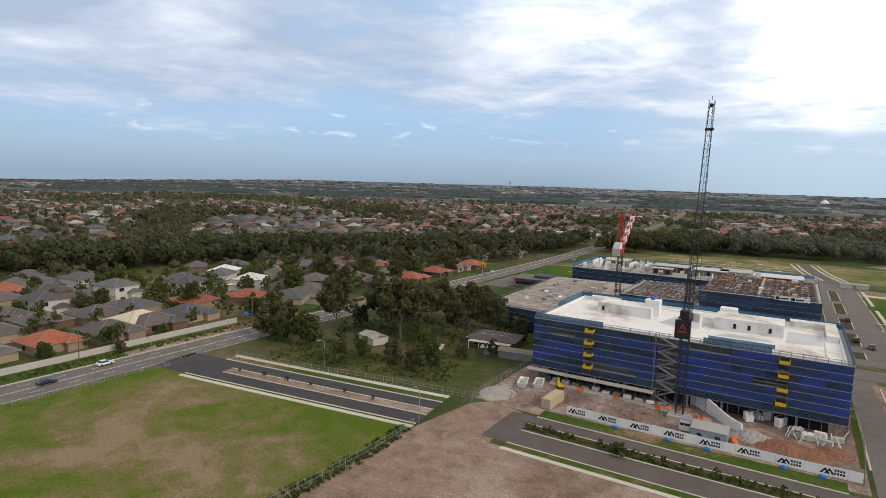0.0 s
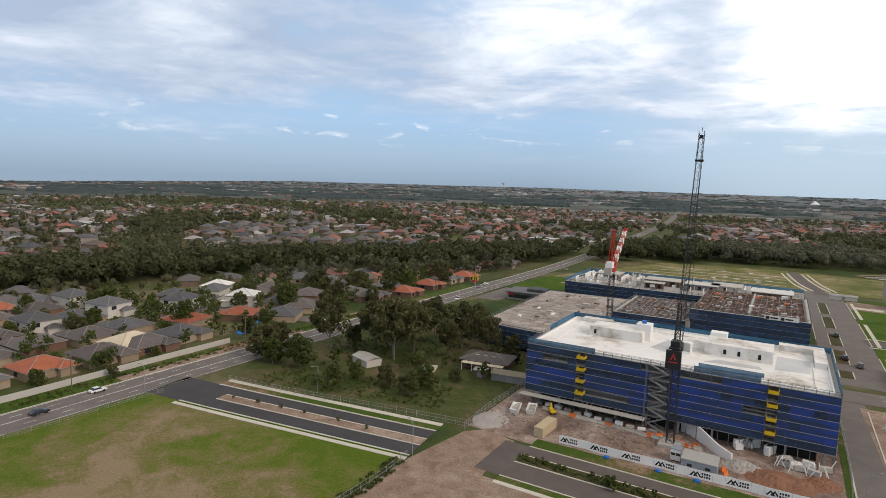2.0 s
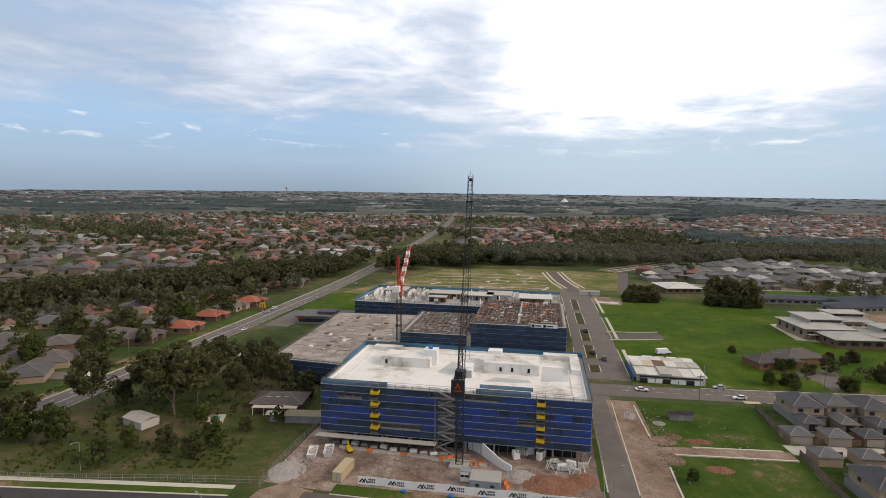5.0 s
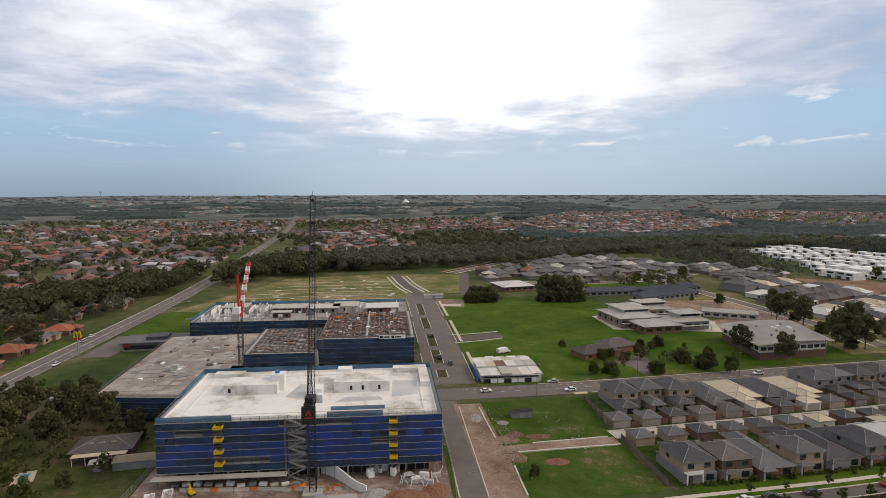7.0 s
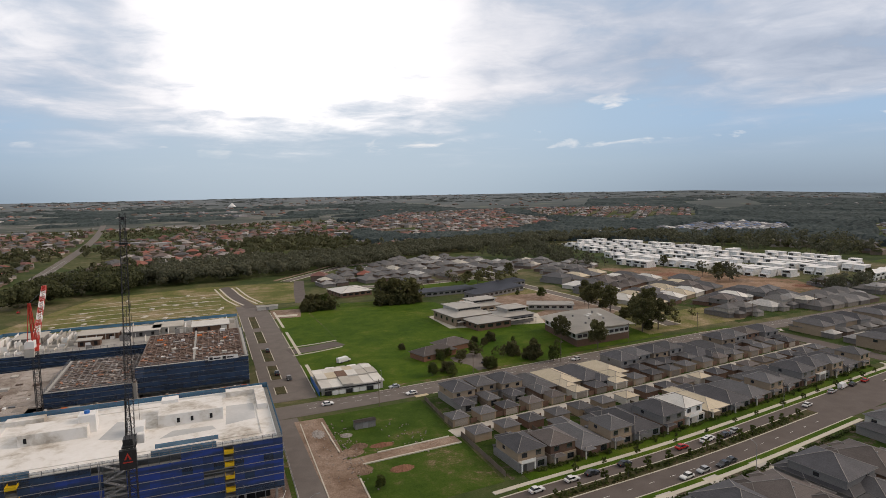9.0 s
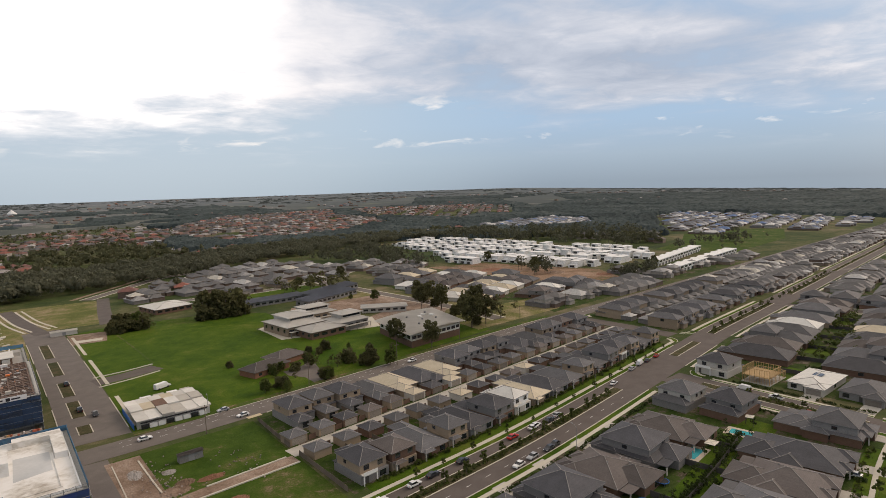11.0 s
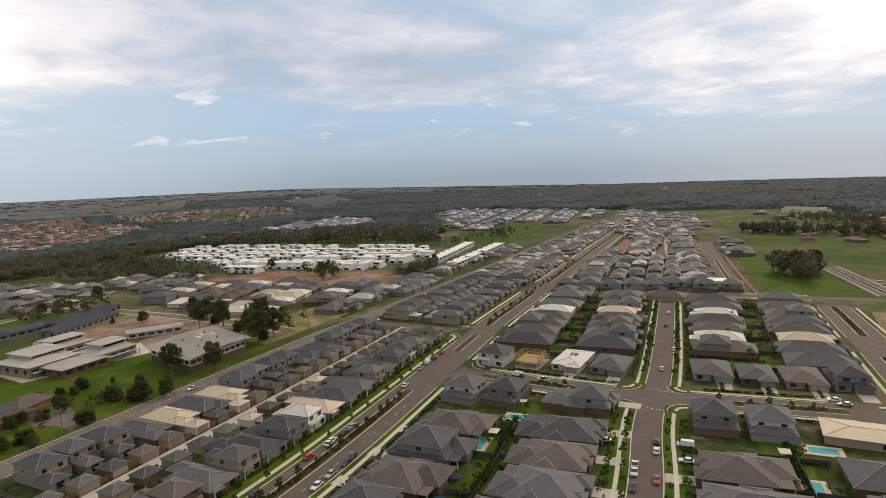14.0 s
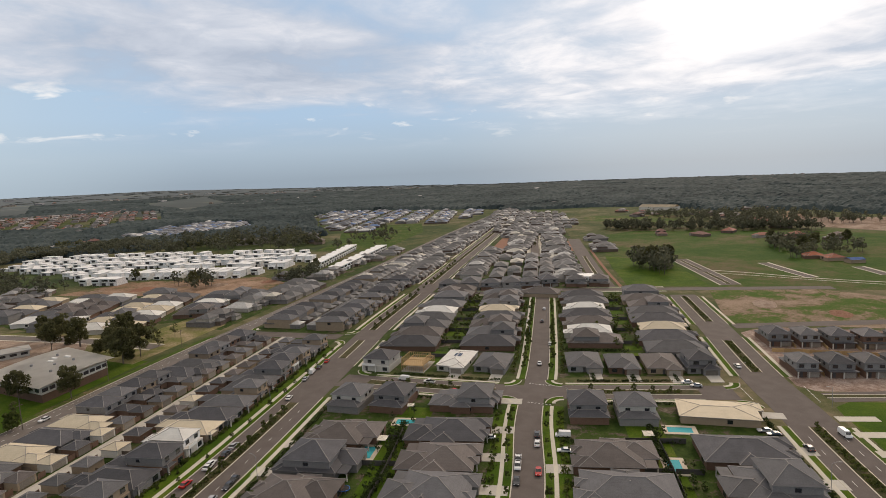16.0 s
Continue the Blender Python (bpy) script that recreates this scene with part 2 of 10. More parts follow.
ground_material("land", [(0.40, (0.028, 0.045, 0.014)), (0.47, (0.050, 0.070, 0.020)), (0.53, (0.085, 0.090, 0.036)), (0.61, (0.18, 0.145, 0.09))], (0.006, 0.03, 0.15))
ground_material("lawn", [(0.40, (0.030, 0.067, 0.003)), (0.48, (0.049, 0.091, 0.005)), (0.54, (0.065, 0.105, 0.007)), (0.61, (0.102, 0.122, 0.020))], (0.03, 0.16, 1.2))
ground_material("lot_grass", [(0.41, (0.030, 0.060, 0.005)), (0.51, (0.048, 0.084, 0.009)), (0.575, (0.082, 0.094, 0.024)), (0.63, (0.20, 0.145, 0.095))], (0.05, 0.22, 1.4))
ground_material("mown_field", [(0.41, (0.077, 0.116, 0.010)), (0.465, (0.108, 0.126, 0.022)), (0.515, (0.154, 0.132, 0.052)), (0.59, (0.230, 0.174, 0.106))], (0.035, 0.17, 1.3), worn=(-103, 69, 42, 19))
ground_material("rough_grass", [(0.40, (0.040, 0.074, 0.008)), (0.51, (0.062, 0.094, 0.016)), (0.555, (0.13, 0.105, 0.050)), (0.61, (0.24, 0.165, 0.110))], (0.03, 0.15, 1.0))
ground_material("bush_floor", [(0.40, (0.036, 0.052, 0.012)), (0.49, (0.062, 0.076, 0.022)), (0.55, (0.105, 0.085, 0.046)), (0.61, (0.17, 0.12, 0.08))], (0.03, 0.15, 1.0))
ground_material("pasture", [(0.42, (0.026, 0.066, 0.004)), (0.49, (0.044, 0.080, 0.009)), (0.54, (0.070, 0.085, 0.022)), (0.60, (0.115, 0.092, 0.048))], (0.012, 0.06, 0.5))
distance_material("far_land")
ground_material("earthworks", [(0.43, (0.050, 0.095, 0.010)), (0.485, (0.085, 0.105, 0.026)), (0.51, (0.17, 0.125, 0.08)), (0.58, (0.27, 0.20, 0.145))], (0.022, 0.09, 0.6))
ground_material("bare_earth", [(0.40, (0.060, 0.085, 0.014)), (0.445, (0.120, 0.100, 0.050)), (0.48, (0.20, 0.125, 0.080)), (0.58, (0.31, 0.215, 0.150))], (0.022, 0.09, 0.6))
ground_material("paddock", [(0.41, (0.095, 0.110, 0.028)), (0.49, (0.150, 0.145, 0.050)), (0.54, (0.215, 0.180, 0.090)), (0.61, (0.32, 0.25, 0.16))], (0.03, 0.12, 0.8))
ground_material("dirt", [(0.41, (0.16, 0.108, 0.075)), (0.50, (0.25, 0.18, 0.135)), (0.59, (0.34, 0.265, 0.21))], (0.04, 0.25, 1.8))
ground_material("site_dirt", [(0.40, (0.15, 0.10, 0.078)), (0.50, (0.26, 0.19, 0.155)), (0.60, (0.40, 0.33, 0.29))], (0.09, 0.5, 2.6), bump=1.0)
ground_material("yard", [(0.42, (0.022, 0.042, 0.007)), (0.51, (0.042, 0.068, 0.012)), (0.55, (0.080, 0.066, 0.045)), (0.62, (0.17, 0.14, 0.11))], (0.09, 0.3, 1.5))
ground_material("mulch", [(0.36, (0.030, 0.045, 0.014)), (0.52, (0.070, 0.062, 0.030)), (0.66, (0.13, 0.100, 0.06))], (0.2, 0.7, 2.0))
material("asphalt", (0.082, 0.067, 0.060), (0.126, 0.106, 0.095), 0.5, 0.9, stain=0.6)
material("asphalt_new", (0.040, 0.038, 0.040), (0.062, 0.058, 0.060), 0.5, 0.9, stain=0.6)
material("asphalt_old", (0.110, 0.094, 0.084), (0.170, 0.148, 0.132), 0.5, 0.9, stain=0.6)
material("concrete", (0.34, 0.32, 0.28), (0.50, 0.47, 0.42), 0.6, 0.9, vary=0.08, stain=0.5)
material("path_concrete", (0.42, 0.39, 0.32), (0.56, 0.52, 0.44), 0.5, 0.9, stain=0.5)
material("white_line", (0.55, 0.55, 0.53), (0.75, 0.75, 0.72), 1.0, 0.8)
roof_material("roof_grey", (0.068, 0.067, 0.071), (0.126, 0.124, 0.129))
roof_material("roof_charcoal", (0.042, 0.042, 0.047), (0.084, 0.083, 0.091))
roof_material("roof_brown", (0.072, 0.061, 0.057), (0.126, 0.108, 0.101))
roof_material("roof_red", (0.20, 0.055, 0.028), (0.34, 0.11, 0.055))
roof_material("roof_white", (0.50, 0.49, 0.46), (0.70, 0.68, 0.63), 0.1, course=0.8)
roof_material("roof_cream", (0.42, 0.36, 0.26), (0.58, 0.50, 0.37), 0.1, course=0.8)
material("ridge_cap", (0.19, 0.176, 0.164), (0.29, 0.272, 0.255), 1.0, 0.8, vary=0.2)
material("brick_brown", (0.10, 0.060, 0.042), (0.19, 0.115, 0.080), 2.0, 0.9, vary=0.2)
material("brick_cream", (0.23, 0.175, 0.122), (0.35, 0.275, 0.195), 2.0, 0.9, vary=0.15)
material("render_light", (0.42, 0.40, 0.36), (0.58, 0.55, 0.50), 0.6, 0.85, vary=0.15)
material("render_grey", (0.16, 0.155, 0.15), (0.27, 0.26, 0.25), 0.6, 0.85, vary=0.2)
material("white_paint", (0.68, 0.67, 0.64), (0.80, 0.79, 0.77), 0.6, 0.6, stain=0.6)
material("gutter_metal", (0.20, 0.20, 0.20), (0.30, 0.30, 0.30), 1.0, 0.5)
material("glass_dark", (0.010, 0.012, 0.014), (0.03, 0.034, 0.04), 0.3, 0.08, spec=0.8)
material("garage_panel", (0.16, 0.14, 0.12), (0.30, 0.27, 0.23), 0.5, 0.6, vary=0.45)
material("fence_wood", (0.11, 0.085, 0.065), (0.20, 0.16, 0.125), 1.5, 0.9, vary=0.2)
material("fence_dark", (0.045, 0.042, 0.04), (0.085, 0.08, 0.075), 1.0, 0.7, vary=0.2)
material("bark", (0.075, 0.06, 0.048), (0.19, 0.16, 0.135), 1.0, 0.95)
leaf_material("leaf_gum", (0.042, 0.045, 0.018), (0.142, 0.136, 0.056))
leaf_material("leaf_green", (0.034, 0.048, 0.012), (0.116, 0.138, 0.034))
# farther woods: leaf colour lifted and greyed to stand in for haze
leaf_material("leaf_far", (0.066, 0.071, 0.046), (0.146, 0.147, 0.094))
leaf_material("leaf_creek", (0.030, 0.036, 0.016), (0.100, 0.106, 0.046))
leaf_material("leaf_hedge", (0.014, 0.024, 0.006), (0.050, 0.072, 0.018))
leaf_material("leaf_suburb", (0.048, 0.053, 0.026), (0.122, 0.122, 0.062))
# leaves on the horizon, paled to grey-blue to paint in haze
leaf_material("leaf_hazy", (0.088, 0.102, 0.098), (0.132, 0.148, 0.142))
# far forest: the blue cast is haze painted into its base colour
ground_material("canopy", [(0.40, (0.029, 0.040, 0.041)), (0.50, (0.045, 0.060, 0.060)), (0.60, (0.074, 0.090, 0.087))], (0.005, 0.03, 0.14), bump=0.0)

# ---------- mesh tools ----------


def mesh_object(name, bm, mat):
    me = bpy.data.meshes.new(name)
    bm.to_mesh(me)
    bm.free()
    me.materials.append(MATS[mat] if isinstance(mat, str) else mat)
    return new(name, me)


def part(name, bm, mat, parent, label=""):
    ob = mesh_object(name, bm, mat)
    if isinstance(mat, str) and mat.startswith("roof_"):
        ob.data.materials.append(MATS["ridge_cap"])
    ob.parent = parent
    return tagged(ob, label)


def from_arrays(name, verts, faces, mat):
    """One mesh from numpy arrays of corners and faces that all have as many corners."""
    me = bpy.data.meshes.new(name)
    verts, faces = np.asarray(verts, np.float32), np.asarray(faces, np.int32)
    k = faces.shape[1]
    me.vertices.add(len(verts))
    me.vertices.foreach_set("co", verts.ravel())
    me.loops.add(faces.size)
    me.loops.foreach_set("vertex_index", faces.ravel())
    me.polygons.add(len(faces))
    me.polygons.foreach_set("loop_start", np.arange(0, faces.size, k, dtype=np.int32))
    me.update(calc_edges=True)
    me.materials.append(MATS[mat])
    return me


def box(bm, x0, x1, y0, y1, z0, z1, m=None):
    p = [bm.verts.new(v if m is None else m @ Vector(v)) for v in ((x0, y0, z0), (x1, y0, z0), (x1, y1, z0), (x0, y1, z0), (x0, y0, z1), (x1, y0, z1), (x1, y1, z1), (x0, y1, z1))]
    for f in ((3, 2, 1, 0), (4, 5, 6, 7), (0, 1, 5, 4), (1, 2, 6, 5), (2, 3, 7, 6), (3, 0, 4, 7)):
        bm.faces.new([p[i] for i in f])
    return bm


def beam(bm, a, b, w, sides=4):
    """A bar of width w from a to b."""
    a, b = Vector(a), Vector(b)
    d = (b - a).normalized()
    s = d.orthogonal().normalized() if abs(d.z) > 0.99 else d.cross(Vector((0, 0, 1))).normalized()
    t = d.cross(s)
    ring = []
    for e in (a, b):
        ring.append([bm.verts.new(e + (s * math.cos(k) + t * math.sin(k)) * w * (0.7071 if sides == 4 else 0.5)) for k in (2 * math.pi * (i + 0.5) / sides for i in range(sides))])
    for i in range(sides):
        j = (i + 1) % sides
        bm.faces.new((ring[0][i], ring[0][j], ring[1][j], ring[1][i]))
    bm.faces.new(ring[0][::-1])
    bm.faces.new(ring[1])
    return bm


def slab(bm, outline, z0, z1):
    """An upright prism over an outline (anticlockwise)."""
    lo = [bm.verts.new((x, y, z0)) for x, y in outline]
    hi = [bm.verts.new((x, y, z1)) for x, y in outline]
    n = len(lo)
    bm.faces.new(hi)
    bm.faces.new(lo[::-1])
    for i in range(n):
        bm.faces.new((lo[i], lo[(i + 1) % n], hi[(i + 1) % n], hi[i]))
    bmesh.ops.recalc_face_normals(bm, faces=bm.faces[:])
    return bm


def smooth_line(points, step=6.0):
    """A polyline rounded through its points (Catmull-Rom)."""
    p = [np.array(q, float) for q in points]
    p = [2 * p[0] - p[1]] + p + [2 * p[-1] - p[-2]]
    out = []
    for i in range(1, len(p) - 2):
        n = max(2, int(np.hypot(*(p[i + 1] - p[i])) / step))
        for k in range(n):
            t = k / n
            out.append(0.5 * (2 * p[i] + (p[i + 1] - p[i - 1]) * t + (2 * p[i - 1] - 5 * p[i] + 4 * p[i + 1] - p[i + 2]) * t * t + (3 * p[i] - p[i - 1] - 3 * p[i + 1] + p[i + 2]) * t ** 3))
    out.append(p[-2])
    return np.array(out)


def offset_line(line, d):
    """The line moved d metres to its left."""
    t = np.gradient(line, axis=0)
    t /= np.linalg.norm(t, axis=1)[:, None]
    return line + np.stack([-t[:, 1], t[:, 0]], 1) * d


def ribbon(bm, line, left, right, z0, z1):
    """A strip along a line, between two offsets, with its sides."""
    a, b = offset_line(line, left), offset_line(line, right)
    rows = [[bm.verts.new((*p, z)) for p, z in ((l, z0), (l, z1), (r, z1), (r, z0))] for l, r in zip(a, b)]
    for u, v in zip(rows, rows[1:]):
        for k in range(3):
            bm.faces.new((u[k], u[k + 1], v[k + 1], v[k]))
    bm.faces.new(rows[0])
    bm.faces.new(rows[-1][::-1])
    return bm


def strip(name, line, left, right, z, mat, label="", category="", z0=-0.3):
    bm = ribbon(bmesh.new(), line, left, right, z0, z)
    bmesh.ops.recalc_face_normals(bm, faces=bm.faces[:])
    return tagged(mesh_object(name, bm, mat), label, category, kind="structure")


def sheet(name, outline, z, mat, label="", category="ground"):
    return tagged(mesh_object(name, slab(bmesh.new(), outline, -0.4, z), mat), label, category, kind="structure")


def cut(line, x0, x1, axis=0):
    """The part of a line between two coordinates."""
    keep = (line[:, axis] >= x0) & (line[:, axis] <= x1)
    return line[keep]


# ---------- ground to the horizon ----------
def land_height(x, y):
    """Flat near by; far off the horizon ridge stands higher to the north than to the east and west."""
    r = math.hypot(x, y)
    if r < 1000:
        return 0.0
    az = math.degrees(math.atan2(x, y))
    top = float(np.interp(az, (-80, -65, -45, -20, 45, 60, 75, 110), (-30, -10, 45, 58, 58, 15, -20, -50)))
    t = min(max((r - 2700) / 2200, 0), 1)
    roll = 7 * noise.noise((math.radians(az) * 3.2, r / 420, 0.3)) + 4 * noise.noise((math.radians(az) * 9, r / 300, 4.3))
    rise = 15 * math.exp(-((x - 1200) ** 2 + (y - 1500) ** 2) / 2 / 240 ** 2) + 13 * math.exp(-((x - 760) ** 2 + (y - 1700) ** 2) / 2 / 280 ** 2)
    return rise + top * t ** 1.25 + min(1, (r - 1000) / 1500) * roll * (1 - 0.55 * t)


def build_land():
    bm = bmesh.new()
    rings = [0, 150, 400, 700, 1000, 1125, 1250, 1375, 1500] + list(range(1650, 4801, 150)) + [4850, 4900]
    seg = 240
    prev = [bm.verts.new((0, 0, 0))]
    for r in rings[1:]:
        ring = []
        for i in range(seg):
            a = 2 * math.pi * i / seg
            x, y = r * math.cos(a), r * math.sin(a)
            ring.append(bm.verts.new((x, y, land_height(x, y) if r > 0 else 0)))
        for i in range(seg):
            j = (i + 1) % seg
            if len(prev) == 1:
                bm.faces.new((prev[0], ring[i], ring[j]))
            else:
                bm.faces.new((prev[i], ring[i], ring[j], prev[j]))
        prev = ring
    for f in bm.faces:
        f.smooth = True
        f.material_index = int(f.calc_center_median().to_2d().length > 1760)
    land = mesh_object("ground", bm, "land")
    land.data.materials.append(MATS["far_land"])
    tagged(land, "wide suburban land of grass and bare earth", "ground", kind="structure")


build_land()

# ---------- roads ----------
HWY = smooth_line([(-163, -60), (-161, 60), (-160, 140), (-157, 260), (-154, 400), (-156, 520), (-166, 680), (-212, 1300), (-320, 2200)], 20)
AVE = smooth_line([(-55, 128.2), (0, 127.8), (25, 128.6), (73, 134), (132, 139.5), (201, 150), (269, 161), (320, 169), (437, 182), (571, 198), (926, 240), (1300, 290)])
MAIN = smooth_line([(13, 213), (68, 216), (141, 223), (219, 231), (267, 235), (360, 241), (533, 254), (800, 276), (1300, 310)])
CROSS = smooth_line([(224, 136), (226, 66), (229.8, 42), (243.3, -25)])
ST_B = smooth_line([(60, 26), (150, 37.5), (203, 47.5), (266, 55), (390, 75), (410, 79)])
BLVD = smooth_line([(120, -64), (177, -52.5), (228, -43.8), (264, -37), (326, -28.5), (360, -23.5), (422, -14)])
FARX = smooth_line([(404, 170), (411, 130), (419, 93), (431, 65), (436, 26), (447, -49), (456, -110)])
NORTH = smooth_line([(26, 232), (26, 300), (25, 400), (24, 450)])
LINK = smooth_line([(21, 128), (21.2, 150), (21.3, 180), (21.5, 213)])
NEWROAD = smooth_line([(-155, 106), (-134, 108), (-100, 112), (-71, 115.5), (-55, 117.5)])
CONN = smooth_line([(287, 172), (286, 200), (284, 238)])

strip("road", HWY, 6.8, -6.8, 0.05, "asphalt_old", "worn grey asphalt highway", "road")
strip("road", MAIN, 13, 0, 0.06, "asphalt_old", "worn grey asphalt main street", "road")
strip("road", AVE, 0, -16.8, 0.05, "asphalt", "grey asphalt avenue with planted median", "road")
strip("road", CROSS, 7.3, -7.3, 0.056, "asphalt", "dark grey asphalt side street", "road")
strip("road", ST_B, 4.6, -4.6, 0.062, "asphalt", "dark grey asphalt residential street", "road")
strip("road", BLVD, 8.3, -8.3, 0.068, "asphalt", "dark grey asphalt boulevard", "road")
strip("road", FARX, 5, -5, 0.074, "asphalt", "dark grey asphalt side street", "road")
strip("road", NORTH, 10.5, -9.5, 0.05, "asphalt_old", "grey asphalt estate road", "road")
strip("road", LINK, 3.6, -3.6, 0.068, "asphalt_old", "grey asphalt estate road beside building site", "road")
strip("road", cut(NEWROAD, -156, -69), 7.5, -7.5, 0.05, "asphalt_new", "freshly laid black asphalt road", "road")
strip("road", CONN, 5, -5, 0.068, "asphalt", "grey asphalt link street", "road")

# ---------- open ground ----------
sheet("ground_field", [(-155, 50), (-71, 20), (-70, 107), (-100, 104.5), (-143, 99.5), (-153, 98)], 0.03, "mown_field", "patchy mown grass field, green and dry", "field")
sheet("ground_dirt", [(-70, 20), (40, -40), (60, 60), (-10, 109), (-52, 109), (-53, 129), (-62, 131), (-66, 127), (-69.5, 107)], 0.035, "dirt", "bare reddish dirt lot", "dirt")
sheet("ground_site", [(-67, 131), (-52, 129.6), (16.5, 129.6), (17.5, 205), (-66, 205)], 0.04, "site_dirt", "churned building site earth", "dirt")
sheet("ground_bush", [(-143, 117), (-67, 127), (-66, 208), (-75, 245), (-148, 245), (-150, 150)], 0.03, "bush_floor", "scrubby ground under gum trees", "ground")
sheet("ground_green", [(36, 229), (70, 231), (120, 237), (228, 252), (232, 300), (192, 306), (130, 320), (127, 356), (150, 364), (150, 400), (112, 425), (55, 432), (36, 425)], 0.03, "lawn", "bright green grass field", "field")
sheet("ground_paddock", [(-140, 395), (-100, 350), (14, 350), (14, 450), (60, 450), (68, 552), (-10, 560), (-90, 540)], 0.03, "paddock", "dry grass subdivision with bare lots", "field")
sheet("ground_lot", [(26, 137), (72, 141), (72, 212), (26, 210)], 0.03, "lot_grass", "empty weedy building lot", "field")
sheet("ground_estate", [(74, 141), (132, 146), (201, 156), (280, 171), (278, 233), (219, 228), (141, 220), (74, 213)], 0.03, "yard", "house lots with small yards", "ground")
sheet("ground_estate", [(40, 100), (110, 117), (214, 131), (216, 52), (150, 43), (40, 28)], 0.03, "yard", "house lots with small yards", "ground")
sheet("ground_pasture", [(440, 24), (590, 48), (780, 60), (900, -30), (760, -300), (452, -200), (447, -50)], 0.03, "pasture", "wide green pasture with dry streaks", "field")
sheet("ground_crop", [(447, 22), (596, 49), (566, -10), (456, -34)], 0.036, "lawn", "dense dark green pasture beside the new road", "field")

# ---------- houses ----------
WIDTH = {}     # how wide each kind of house stands on its lot


def hip(bm, x0, x1, y0, y1, z, pitch=23, over=0.5, thick=0.18):
    """A hipped roof with eaves over a rectangle; returns its ridge."""
    x0, x1, y0, y1 = x0 - over, x1 + over, y0 - over, y1 + over
    w, d = x1 - x0, y1 - y0
    h = min(w, d) / 2 * math.tan(radians(pitch))
    if w >= d:
        ra, rb = ((x0 + d / 2, (y0 + y1) / 2), (x1 - d / 2, (y0 + y1) / 2))
    else:
        ra, rb = (((x0 + x1) / 2, y0 + w / 2), ((x0 + x1) / 2, y1 - w / 2))
    lo = [bm.verts.new((x, y, z - thick)) for x, y in ((x0, y0), (x1, y0), (x1, y1), (x0, y1))]
    hi = [bm.verts.new((x, y, z)) for x, y in ((x0, y0), (x1, y0), (x1, y1), (x0, y1))]
    a, b = bm.verts.new((*ra, z + h)), bm.verts.new((*rb, z + h))
    bm.faces.new(lo[::-1])
    for i in range(4):
        j = (i + 1) % 4
        bm.faces.new((lo[i], lo[j], hi[j], hi[i])).material_index = 1
    if w >= d:
        bm.faces.new((hi[0], hi[1], b, a))
        bm.faces.new((hi[1], hi[2], b))
        bm.faces.new((hi[2], hi[3], a, b))
        bm.faces.new((hi[3], hi[0], a))
    else:
        bm.faces.new((hi[0], hi[1], a))
        bm.faces.new((hi[1], hi[2], b, a))
        bm.faces.new((hi[2], hi[3], b))
        bm.faces.new((hi[3], hi[0], a, b))
    cap = 0.15
    near_a = (0, 3) if w >= d else (0, 1)
    ends = [(hi[i].co, (a if i in near_a else b).co) for i in range(4)] + [(a.co, b.co)]
    for p, q in ends:
        if (Vector(p) - Vector(q)).length > 0.3:
            known = set(bm.faces)
            beam(bm, Vector(p) + Vector((0, 0, 0.0)), Vector(q) + Vector((0, 0, 0.03)), cap)
            for f in bm.faces:
                if f not in known:
                    f.material_index = 1
    return bm


def window(parent, x, y, z, w, h, side):
    """A framed pane on a wall; side: the way it faces, in quarter turns from the front."""
    m = pose(x, y, z, 0, 0, 90 * side)
    f = box(bmesh.new(), -w / 2 - 0.07, w / 2 + 0.07, -0.07, 0.04, -h / 2 - 0.07, h / 2 + 0.07)
    face = min(f.faces, key=lambda q: q.calc_center_median().y)
    bmesh.ops.inset_individual(f, faces=[face], thickness=0.08, depth=-0.05)
    face.material_index = 1
    f.transform(m)
    ob = part("window", f, "gutter_metal", parent)
    ob.data.materials.append(MATS["glass_dark"])


